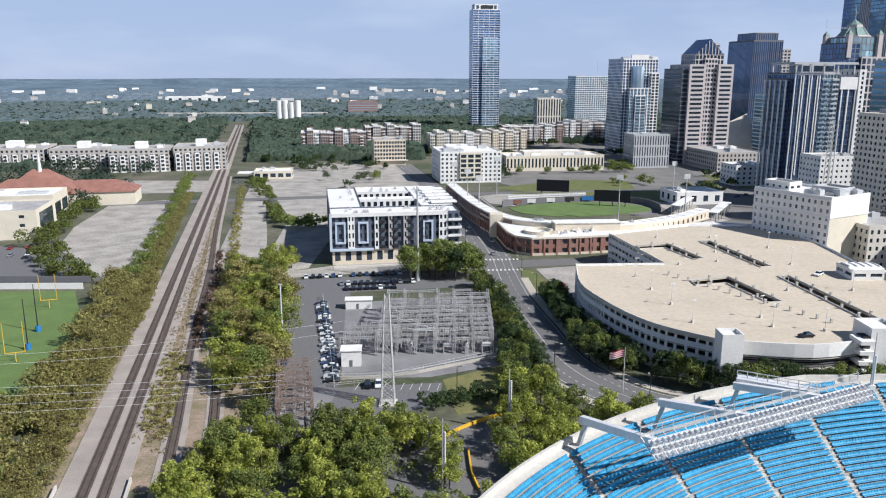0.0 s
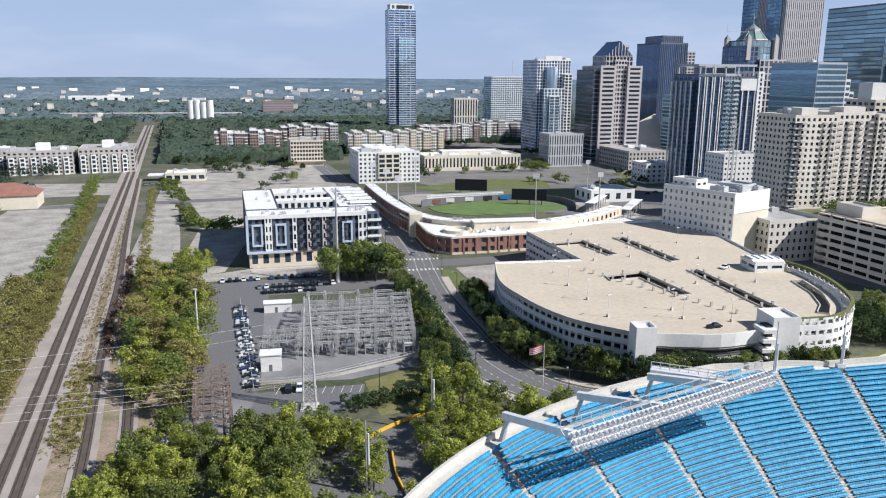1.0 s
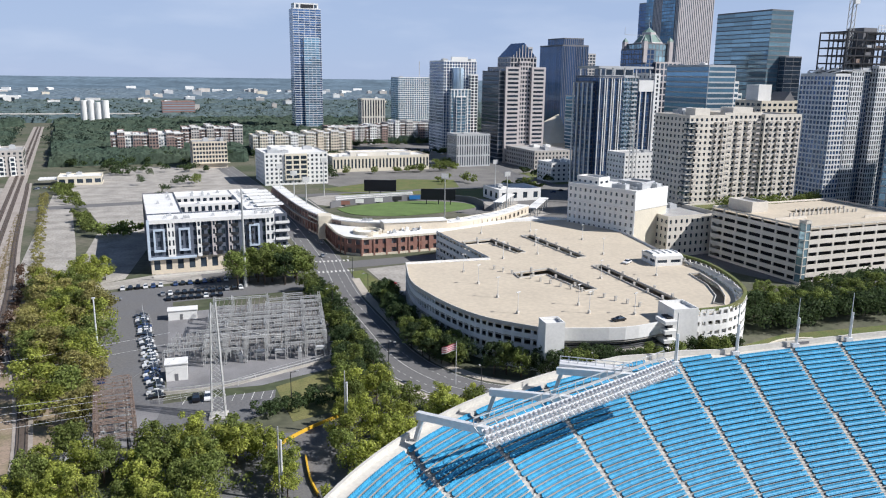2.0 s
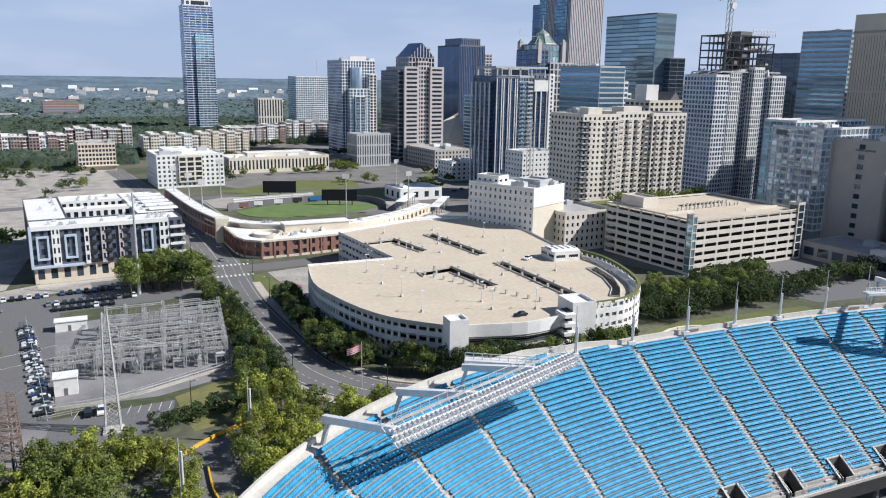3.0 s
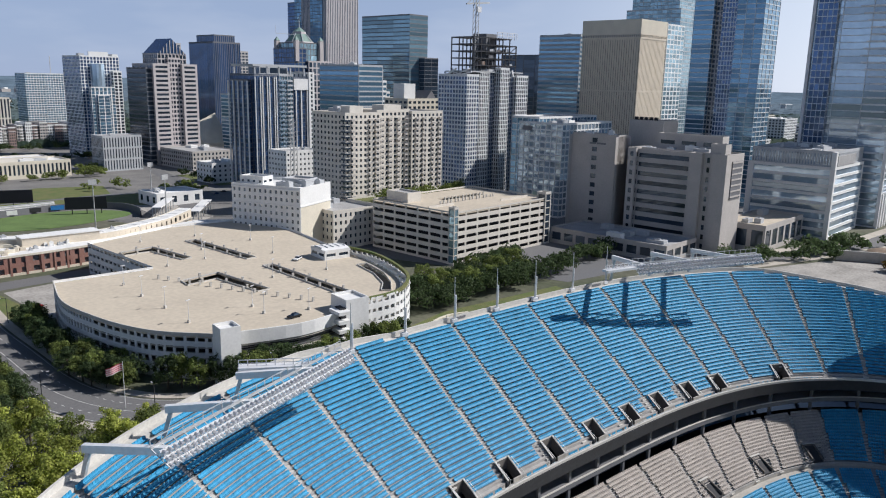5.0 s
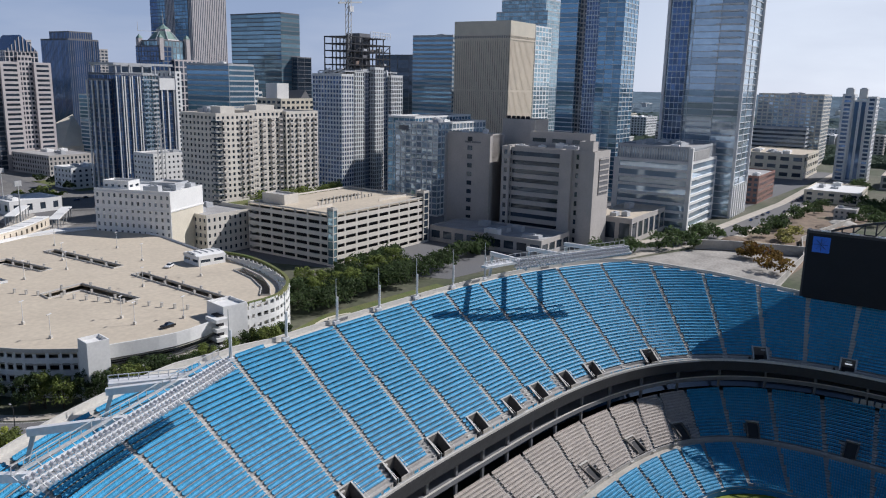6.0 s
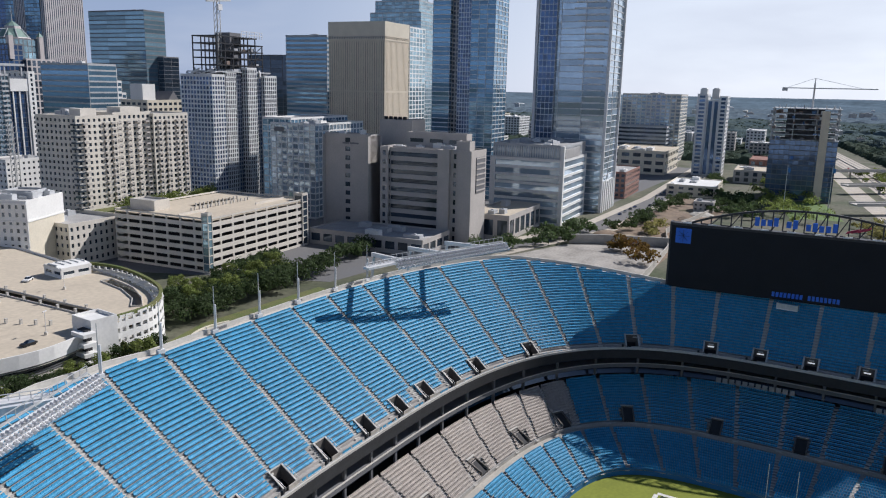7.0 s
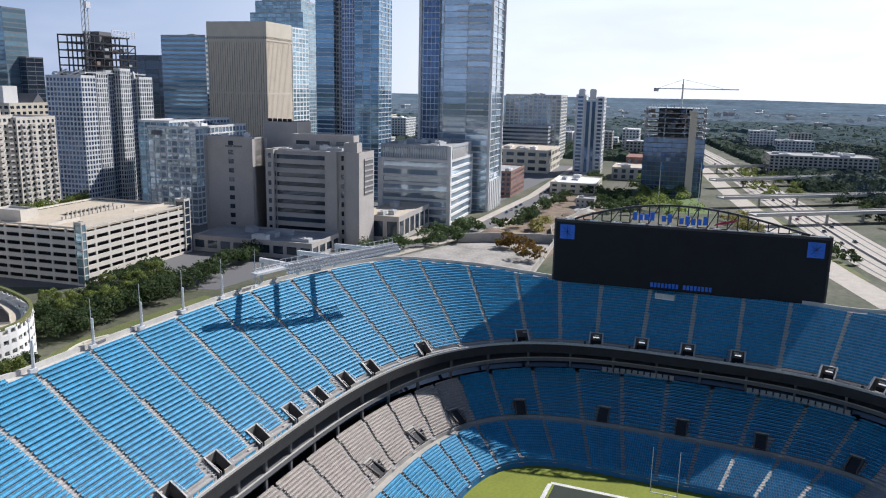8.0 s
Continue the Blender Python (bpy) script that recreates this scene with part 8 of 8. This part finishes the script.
part("wall", kerb_wall([(402, 184), (414, 168), (430, 132)], 0, 5.2, 0.6), "concrete", t)
part("coping", kerb_wall([(402, 184), (414, 168), (430, 132)], 5.2, 0.3, 0.9), "pale_concrete", t)
plot("court", [(345, 196), (400, 184), (412, 167), (428, 133), (345, 118)], 0.07, "old_pavement", "pale sandy paved court below the wall", "pavement")
for off in (10, -10):
    solid("pavement", ribbon(shifted([(330, 214), (460, 192), (620, 206), (900, 250)], off), 6.5, 0.16, 0.16), "sidewalk", "pale pavement along the avenue", "pavement", "structure")
RM = np.random.RandomState(6)
for k in range(22):
    cx, cy, w = RM.uniform(436, 620), RM.uniform(150, 186), RM.uniform(4, 11)
    rows = []
    for i in range(7):
        f = i / 6
        rows.append([(cx + w * (1 - f) * math.cos(a) * RM.uniform(0.85, 1.15), cy + 0.7 * w * (1 - f) * math.sin(a) * RM.uniform(0.85, 1.15), 0.05 + 0.22 * w * math.sin(f * 1.57)) for a in np.linspace(0, 2 * math.pi, 15)])
        rows[-1][-1] = rows[-1][0]
    solid("earth_mound", Geo().strip(rows), ["dirt", "dry_ground", "concrete"][k % 3], "low mound of bare earth on the cleared lot", "earth mound", group="earth mounds")
block("house", "small dark roofed house by the avenue", 575, 150, G, 16, 14, 7, "stone_wall", "glass_dark", fh=3, bw=4, pw=2, sh=1.6, units=1)
t = root("monument", "pale curved bench wall in the park", "monument", pose(167, 215, 0.06, 0, 0, 20))
part("wall", kerb_wall(smooth([(-12, -4), (-4, 1), (6, 1), (14, -3)], 5), 0, 1.2, 1.0), "cream_wall", t)
for x, y in ((690, 112), (712, 84)):
    t = root("flagpole", "tall flagpole with a hanging dark flag", "flagpole", pose(x - 60, y, 0))
    part("pole", Geo().tube((0, 0, 0), (0, 0, 34), 0.35, 0.18, 8), "white_steel", t)
    part("flag", Geo().strip([[(0, 0.2, 33), (0, 0.2, 29)], [(0, -1.2, 32.4), (0, -1.0, 28.8)], [(0.3, -2.4, 31.5), (0.3, -2, 28.4)]]), "wall_blue", t)


# ---- trees ----
def crown_mesh(name, seed, n_clump, per, leaf, material, wide=1.0, tall=1.0):
    """Clumps of many small leaves with gaps between them."""
    R = np.random.RandomState(seed)
    g = Geo()
    V, Fc = [], []
    for c in range(n_clump):
        a, t = R.uniform(0, 2 * math.pi), R.uniform(0.0, 1.0)
        rad = 0.36 * wide * (1 - 0.75 * (t - 0.25) ** 2) * math.sqrt(R.uniform(0.05, 1))
        cen = np.array([rad * math.cos(a), rad * math.sin(a), 0.34 + 0.56 * t * tall])
        cr = R.uniform(0.10, 0.19) * (1.1 - 0.35 * t)
        d = R.normal(size=(per, 3))
        d /= np.linalg.norm(d, axis=1, keepdims=True)
        p = cen + d * (cr * R.uniform(0.55, 1.08, (per, 1))) * np.array([1, 1, 0.8])
        nrm = d + R.normal(scale=0.55, size=(per, 3))
        nrm[:, 2] += 0.35
        nrm /= np.linalg.norm(nrm, axis=1, keepdims=True)
        u = np.cross(nrm, R.normal(size=(per, 3)))
        u /= np.linalg.norm(u, axis=1, keepdims=True)
        w = np.cross(nrm, u)
        sz = leaf * R.uniform(0.6, 1.3, (per, 1))
        q = np.stack([p - u * sz, p - w * sz * 0.6, p + u * sz, p + w * sz * 0.6], 1)
        o = len(V)
        V.extend(map(tuple, q.reshape(-1, 3).tolist()))
        Fc.extend([(o + 4 * i, o + 4 * i + 1, o + 4 * i + 2, o + 4 * i + 3) for i in range(per)])
    g.v, g.f = V, Fc
    return g.mesh(name, material)


def trunk_mesh(seed):
    R = random.Random(seed)
    g = Geo()
    g.tube((0, 0, 0), (0.01, 0, 0.32), 0.026, 0.018, 7)
    g.tube((0.01, 0, 0.32), (0.0, 0.01, 0.7), 0.018, 0.006, 6)
    for k in range(6):
        a = k * 2.4 + R.random()
        z = 0.22 + 0.07 * k
        g.tube((0.008, 0, z), (0.22 * math.cos(a), 0.22 * math.sin(a), z + 0.2), 0.011, 0.003, 5)
    return g.mesh("trunk", "bark")


TREE = {}
for kind, material, seeds in (("dark", "leaf_dark", (1, 2)), ("mid", "leaf_mid", (3, 4, 5)), ("light", "leaf_light", (6, 7, 8)), ("olive", "leaf_olive", (9, 10, 11)), ("autumn", "leaf_autumn", (12, 13))):
    TREE[kind] = [(crown_mesh("crown", s, 28, 78, 0.028, material), trunk_mesh(s)) for s in seeds]
LAB = {"dark": "dark green broadleaf tree", "mid": "green broadleaf tree", "light": "bright yellow-green broadleaf tree", "olive": "olive green tree with browning leaves", "autumn": "tree with yellow and rust autumn leaves"}
TR = random.Random(5)


def tree(x, y, h, kind, where, z=0.0, wide=1.0):
    crown, trunk = TR.choice(TREE[kind])
    ob = root("tree", LAB[kind] + " " + where, "tree", group="trees " + where)
    ob.matrix_world = pose(x, y, z, 0, 0, TR.uniform(0, 360)) @ Matrix.Diagonal((h * wide * TR.uniform(0.85, 1.15), h * wide * TR.uniform(0.85, 1.15), h, 1))
    part("trunk", trunk, None, ob)
    part("crown", crown, None, ob)


def inside(p, poly):
    x, y = p
    c = False
    for i in range(len(poly)):
        (x0, y0), (x1, y1) = poly[i], poly[i - 1]
        if (y0 > y) != (y1 > y) and x < (x1 - x0) * (y - y0) / (y1 - y0) + x0:
            c = not c
    return c


# the stadium driveway stays open
OPEN = [(-3, 187), (4, 190), (19, 193), (16, 181), (10, 160), (8.5, 125), (3, 125), (3, 150), (-1, 168)]


def grove(poly, n, h0, h1, kinds, where, gap=4.0, z=0.0, wide=1.0):
    xs, ys = [p[0] for p in poly], [p[1] for p in poly]
    put = []
    for _ in range(n * 30):
        if len(put) >= n:
            break
        p = (TR.uniform(min(xs), max(xs)), TR.uniform(min(ys), max(ys)))
        if inside(p, poly) and not inside(p, OPEN) and all((p[0] - q[0]) ** 2 + (p[1] - q[1]) ** 2 > gap * gap for q in put):
            put.append(p)
            tree(*p, TR.uniform(h0, h1), TR.choice(kinds), where, z, wide)


grove([(-64, 205), (-46, 190), (-50, 230), (-60, 280), (-72, 325), (-96, 335), (-80, 270)], 52, 8, 14, ["olive", "light", "mid", "olive"], "beside the car park", 4.0, wide=1.15)
grove([(-84, 322), (-66, 322), (-66, 352), (-80, 352)], 9, 9, 13, ["light", "mid"], "beside the car park", 4)
grove([(-58, 128), (-46, 112), (-8, 108), (12, 128), (4, 176), (-14, 178), (-40, 172), (-52, 178)], 75, 8, 12, ["light", "light", "mid"], "behind the stadium", 3.6)
grove([(10, 128), (40, 132), (70, 150), (62, 176), (46, 190), (26, 200), (8, 184)], 60, 8, 12, ["light", "mid", "light"], "behind the stadium", 3.6)
grove([(13, 316), (19, 316), (27, 250), (31, 214), (18, 204), (20, 250)], 40, 7, 10, ["dark", "mid"], "along the street", 3.2)
grove([(40, 300), (48, 300), (46, 262), (52, 240), (60, 222), (54, 214), (48, 222), (43, 240)], 34, 7, 10, ["dark", "mid"], "in front of the car park", 3.2)
grove([(62, 214), (75, 203), (84, 202), (116, 200), (140, 206), (140, 198), (84, 197), (66, 206)], 34, 9.5, 12.5, ["dark", "mid"], "in front of the car park", 3.6)
grove([(-16, 322), (14, 322), (16, 338), (-14, 340)], 14, 13, 17, ["mid", "dark", "mid"], "beside the apartment block", 4)
grove([(150, 238), (168, 252), (235, 264), (245, 246), (175, 234)], 34, 9, 13, ["dark", "mid"], "in the park", 4.5)


def leaves(V, Fc, R, cen, rad, n, size):
    """Scatters leaf clumps over a rounded mass."""
    d = R.normal(size=(n, 3))
    d /= np.linalg.norm(d, axis=1, keepdims=True)
    d[:, 2] = np.abs(d[:, 2]) * 1.1 - 0.25
    p = cen + d * rad * R.uniform(0.72, 1.12, (n, 1))
    nr = d + R.normal(scale=0.5, size=(n, 3))
    nr /= np.linalg.norm(nr, axis=1, keepdims=True)
    u = np.cross(nr, R.normal(size=(n, 3)))
    u /= np.linalg.norm(u, axis=1, keepdims=True)
    w = np.cross(nr, u)
    sz = size * R.uniform(0.6, 1.35, (n, 1))
    q = np.stack([p - u * sz, p - w * sz * 0.65, p + u * sz, p + w * sz * 0.65], 1)
    o = len(V)
    V.extend(map(tuple, q.reshape(-1, 3).tolist()))
    Fc.extend([(o + 4 * i, o + 4 * i + 1, o + 4 * i + 2, o + 4 * i + 3) for i in range(n)])


def thicket(name, poly, n, h0, h1, material, label, per=120, size=0.5, seed=1, clumps=4):
    """A joined mass of bushes or trees that cannot be told apart."""
    R = np.random.RandomState(seed)
    xs, ys = [p[0] for p in poly], [p[1] for p in poly]
    V, Fc = [], []
    k = 0
    while k < n:
        p = (R.uniform(min(xs), max(xs)), R.uniform(min(ys), max(ys)))
        if not inside(p, poly) or inside(p, OPEN):
            continue
        k += 1
        h = R.uniform(h0, h1)
        for c in range(clumps):
            cen = np.array([p[0] + R.uniform(-0.3, 0.3) * h, p[1] + R.uniform(-0.3, 0.3) * h, h * R.uniform(0.35, 0.7)])
            leaves(V, Fc, R, cen, np.array([0.34, 0.34, 0.32]) * h, per // clumps, size * min(1.0, 0.4 + h / 12))
    g = Geo()
    g.v, g.f = V, Fc
    return solid(name, g, material, label, "bushes" if h1 < 5 else "trees", "stuff")


L_RAIL = [(-93, 130), (-98, 165), (-110, 230), (-122, 285), (-130, 320), (-142, 325), (-132, 278), (-118, 228), (-114, 206), (-112, 190), (-118, 130)]
thicket("railside_trees", L_RAIL, 130, 5, 9, "leaf_olive", "dense olive green trees beside the railway", 340, 0.40, 2)
thicket("railside_trees", [(-92, 130), (-100, 165), (-108, 188), (-122, 192), (-160, 186), (-150, 120)], 90, 5, 10, "leaf_mid", "green trees below the railway bank", 340, 0.40, 3)
thicket("railside_trees", [(-130, 320), (-168, 470), (-213, 660), (-222, 660), (-174, 470), (-138, 322)], 90, 3.5, 7, "leaf_mid", "line of green trees between the railway and an old lot", 240, 0.40, 14)
thicket("railside_bushes", [(-83, 140), (-94, 140), (-124, 285), (-142, 360), (-190, 560), (-184, 560), (-134, 360), (-113, 285)], 1700, 1.5, 4.4, "leaf_olive", "low olive bushes on the railway bank", 90, 0.34, 4, 2)
thicket("trackside_bushes", [(-67, 172), (-73, 200), (-82, 232), (-88, 232), (-84, 210), (-76, 178)], 260, 0.5, 2.0, "leaf_olive", "low dry bushes between the tracks", 50, 0.35, 5, 2)
thicket("trackside_weeds", [(-65, 165), (-76, 205), (-93, 275), (-109, 345), (-150, 520), (-154, 520), (-115, 345), (-101, 280), (-85, 215), (-76, 172)], 1500, 0.3, 1.0, "dry_weed", "low dry straw-coloured weeds between the tracks", 30, 0.22, 15, 2)
thicket("trackside_brush", [(-78, 235), (-88, 272), (-96, 320), (-110, 375), (-112.5, 375), (-98.5, 318), (-90.5, 270), (-80, 235)], 230, 0.8, 2.6, "brush", "dry brown brush between the tracks", 60, 0.35, 6, 2)
thicket("trackside_brush", [(-90, 300), (-100, 345), (-118, 420), (-160, 600), (-155, 600), (-113, 420), (-94, 345), (-85, 305)], 380, 0.6, 3.2, "leaf_olive", "dry olive bushes along the dirt track", 60, 0.4, 7, 2)
thicket("undergrowth", [(-62, 200), (-46, 182), (-48, 225), (-60, 285), (-74, 330), (-98, 335), (-82, 270)], 260, 2, 5, "leaf_olive", "olive undergrowth below the trees", 70, 0.42, 8, 2)
thicket("undergrowth", [(-58, 118), (-20, 100), (12, 120), (60, 140), (60, 176), (28, 196), (4, 180), (-40, 172), (-54, 176)], 380, 2, 5, "leaf_mid", "green undergrowth behind the stadium", 70, 0.42, 9, 2)
thicket("hedge", [(15, 316), (19, 316), (28, 250), (31, 216), (20, 206), (20, 250)], 120, 2, 4.5, "leaf_dark", "dark green hedge along the street", 90, 0.42, 10, 2)
thicket("hedge", [(41, 300), (49, 296), (47, 262), (53, 240), (61, 222), (56, 216), (49, 224), (44, 240)], 110, 2, 4.5, "leaf_dark", "dark green hedge in front of the car park", 90, 0.42, 11, 2)
thicket("lotside_trees", [(-150, 320), (-200, 385), (-232, 520), (-246, 520), (-214, 385), (-160, 305)], 60, 5, 10, "leaf_mid", "green trees between old lots", 180, 0.6, 12)
thicket("lotside_trees", [(-150, 640), (-100, 470), (-92, 440), (-98, 440), (-116, 500), (-165, 640)], 50, 4, 8, "leaf_mid", "green trees at the edge of an old lot", 160, 0.6, 13)
for k, (poly, n, m) in enumerate((([(-92, 440), (-60, 448), (-60, 440), (-92, 432)], 16, "leaf_mid"), ([(-140, 700), (-50, 720), (-60, 760), (-150, 790)], 30, "leaf_dark"), ([(-190, 760), (-60, 800), (0, 840), (-20, 860), (-200, 850)], 70, "leaf_dark"), ([(10, 660), (50, 690), (60, 698), (20, 698)], 14, "leaf_dark"),
                                  ([(60, 690), (160, 706), (170, 698), (60, 680)], 18, "leaf_mid"), ([(170, 700), (182, 724), (176, 760), (160, 740)], 16, "leaf_mid"), ([(0, 800), (230, 840), (240, 860), (0, 850)], 60, "leaf_dark"), ([(60, 930), (240, 960), (240, 990), (60, 975)], 60, "leaf_dark"),
                                  ([(180, 560), (215, 566), (215, 600), (180, 590)], 12, "leaf_mid"), ([(220, 600), (330, 640), (330, 690), (225, 680)], 30, "leaf_dark"), ([(388, 196), (440, 180), (452, 204), (400, 212)], 16, "leaf_dark"), ([(455, 168), (640, 182), (640, 190), (455, 184)], 36, "leaf_dark"),
                                  ([(372, 122), (398, 134), (408, 150), (404, 164), (392, 150), (376, 138)], 15, "leaf_autumn"), ([(440, 150), (500, 158), (520, 166), (450, 162)], 9, "leaf_olive"), ([(385, 172), (420, 188), (405, 204), (380, 200)], 16, "leaf_dark"), ([(440, -40), (480, -20), (470, 10), (440, 0)], 9, "leaf_dark"), ([(130, 600), (175, 612), (172, 640), (128, 625)], 6, "leaf_mid"), ([(20, 640), (58, 650), (56, 690), (18, 680)], 7, "leaf_dark"), ([(226, 268), (262, 276), (262, 281), (226, 274)], 12, "leaf_dark"), ([(258, 240), (308, 252), (312, 262), (262, 258)], 24, "leaf_dark"), ([(560, 110), (680, 150), (660, 166), (560, 150)], 60, "leaf_dark"), ([(640, 160), (800, 200), (800, 212), (650, 190)], 50, "leaf_dark"),
                                  ([(700, 40), (980, 110), (980, 60), (760, 0)], 60, "leaf_mid"), ([(560, -60), (640, -30), (900, 20), (1100, 40), (1100, -60), (700, -140)], 380, "leaf_dark"), ([(236, 385), (298, 395), (298, 402), (236, 394)], 26, "leaf_mid"))):
    thicket("street_trees", poly, n, 5, 10, m, "clumps of street trees between buildings", 130, 0.75, 20 + k)
thicket("park_trees", [(150, 230), (225, 248), (252, 252), (256, 236), (215, 232), (178, 226)], 60, 8, 12.5, "leaf_dark", "dense dark green park trees by the stadium", 300, 0.5, 74)
thicket("park_trees", [(335, 214), (380, 206), (384, 196), (340, 204)], 26, 6, 10, "leaf_dark", "green trees along the stadium street", 260, 0.5, 75)
thicket("lot_trees", [(-60, 600), (-20, 610), (-20, 660), (-70, 650)], 3, 8, 11, "leaf_mid", "scattered trees on the old lot", 260, 0.5, 76)
thicket("lot_trees", [(-88, 560), (-60, 566), (-66, 690), (-110, 690)], 7, 7, 10, "leaf_dark", "scattered trees on the old lot", 260, 0.5, 77)
thicket("lot_trees", [(-60, 440), (-10, 452), (-12, 462), (-62, 450)], 9, 5, 8, "leaf_dark", "row of trees behind the apartment block", 260, 0.45, 78)
thicket("hedge", [(-4, 190.5), (6, 193), (18, 198), (16, 204), (4, 200), (-7, 197)], 46, 2, 4.5, "leaf_dark", "dark shrubs beside the yellow barrier", 110, 0.4, 79, 2)
thicket("motorway_woods", [(620, -70), (820, -20), (1000, 24), (1240, 86), (1500, 160), (1600, 90), (1300, -170), (820, -230), (560, -150)], 900, 9, 16, "hazed_mid", "dense woods beside the motorway, haze mixed into the green", 72, 1.15, 70, 3)
thicket("verge_trees", [(560, 70), (640, 92), (760, 118), (900, 150), (890, 176), (700, 150), (560, 110)], 80, 6, 12, "leaf_mid", "green trees on the motorway verge", 110, 0.8, 71)
thicket("verge_trees", [(470, 10), (600, 44), (600, 64), (470, 34)], 40, 4, 9, "leaf_olive", "olive trees on the motorway verge", 110, 0.7, 72)
thicket("verge_trees", [(1060, 150), (1240, 196), (1420, 250), (1400, 300), (1100, 240), (1000, 180)], 120, 7, 12, "leaf_dark", "dark trees on the far motorway verge", 80, 1.0, 73, 3)
thicket("roof_garden", [(226, 350), (300, 362), (300, 368), (226, 356)], 50, 5, 8, "leaf_mid", "roof garden trees beside the apartment tower", 110, 0.5, 60).location.z = 21
block("podium", "beige garden podium behind the car park", 222, 342, G, 84, 27, 21, "beige_wall", "glass_dark", units=0, fh=4, bw=6, pw=3, sh=2, roof="grass")

# woods beyond
WR = np.random.RandomState(8)


def open_ground(x, y, far=0.0):
    """True where the woods leave room for the city, the railway and the motorway."""
    if -20 < x < 1000 and 250 < y < 1000 and x > (y - 900) * 0.6:
        return True
    if y > 200 and abs(x - (RAIL_A.x + (y - 30) / (RAIL_B.y - 30) * (RAIL_B.x - RAIL_A.x))) < 16 + far and y < 1450:
        return True
    if 400 < x < 1560:
        fy = np.interp(x, [400, 470, 600, 760, 960, 1140, 1500], [-62, -38, -4, 38, 86, 135, 235])
        if fy - 34 - far < y < fy + 62 + far:
            return True
        if x < 1000 and fy < y < 260:
            return True
    return noise.noise(Vector((x * 0.004, y * 0.004, 2))) < -0.42


V, Fc = [], []
count = 0
while count < 9000:
    r = 560 + 1900 * WR.rand() ** 1.4
    a = radians(WR.uniform(-42, 118))
    x, y = r * math.sin(a), r * math.cos(a)
    if open_ground(x, y) or (a < 0.2 and r < 1000 and -235 < x < -20):
        continue
    count += 1
    h = WR.uniform(8, 15)
    n = 60 if r < 1100 else 26 if r < 1700 else 12
    leaves(V, Fc, WR, np.array([x, y, h * 0.5]), np.array([0.46, 0.46, 0.44]) * h, n, h * (0.075 if r < 1100 else 0.11 if r < 1700 else 0.17))
g = Geo()
g.v, g.f = V, Fc
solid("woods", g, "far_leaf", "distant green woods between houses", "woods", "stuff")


# closed canopy of rounded crowns further off
def crowns(x, y, size):
    """Height of a closed canopy: a dome over each point of an uneven grid."""
    best = np.zeros_like(x)
    cx, cy = np.floor(x / size), np.floor(y / size)
    for dx in (-1, 0, 1):
        for dy in (-1, 0, 1):
            u, v = cx + dx, cy + dy
            h1 = np.sin(u * 127.1 + v * 311.7) * 43758.5453
            h2 = np.sin(u * 269.5 + v * 183.3) * 24634.6345
            h3 = np.sin(u * 97.3 + v * 57.9) * 9137.123
            h1, h2, h3 = h1 - np.floor(h1), h2 - np.floor(h2), h3 - np.floor(h3)
            d2 = ((x - (u + h1) * size) ** 2 + (y - (v + h2) * size) ** 2) / (size * (0.62 + 0.35 * h3)) ** 2
            best = np.maximum(best, (0.45 + 0.55 * h3) * np.sqrt(np.clip(1 - d2, 0, 1)))
    return best


def canopy(r0, r1, step, cols, size, high, material, label):
    rows = []
    radii = [r0]
    while radii[-1] < r1:
        radii.append(radii[-1] * step)
    ang = np.radians(np.linspace(-42, 118, cols))
    for k, r in enumerate(radii):
        x, y = r * np.sin(ang), r * np.cos(ang)
        z = 2.0 + high * crowns(x, y, size) + WR.uniform(-1.5, 1.5, cols)
        rows.append([(x[j], y[j], -1.5 if k == 0 or k == len(radii) - 1 or j in (0, cols - 1) or open_ground(x[j], y[j], 8) else z[j]) for j in range(cols)])
    solid("wood_canopy", Geo().strip(rows), material, label, "woods", "stuff")


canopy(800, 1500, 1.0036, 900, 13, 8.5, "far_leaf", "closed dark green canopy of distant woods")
# these two canopies have the haze painted into their colour
canopy(1480, 2500, 1.0046, 760, 19, 9, "hazed_mid", "canopy of woods further off, haze mixed into the green")
canopy(2480, 4300, 1.008, 620, 30, 11, "hazed_wood", "canopy of the furthest woods, blue haze mixed into the green")
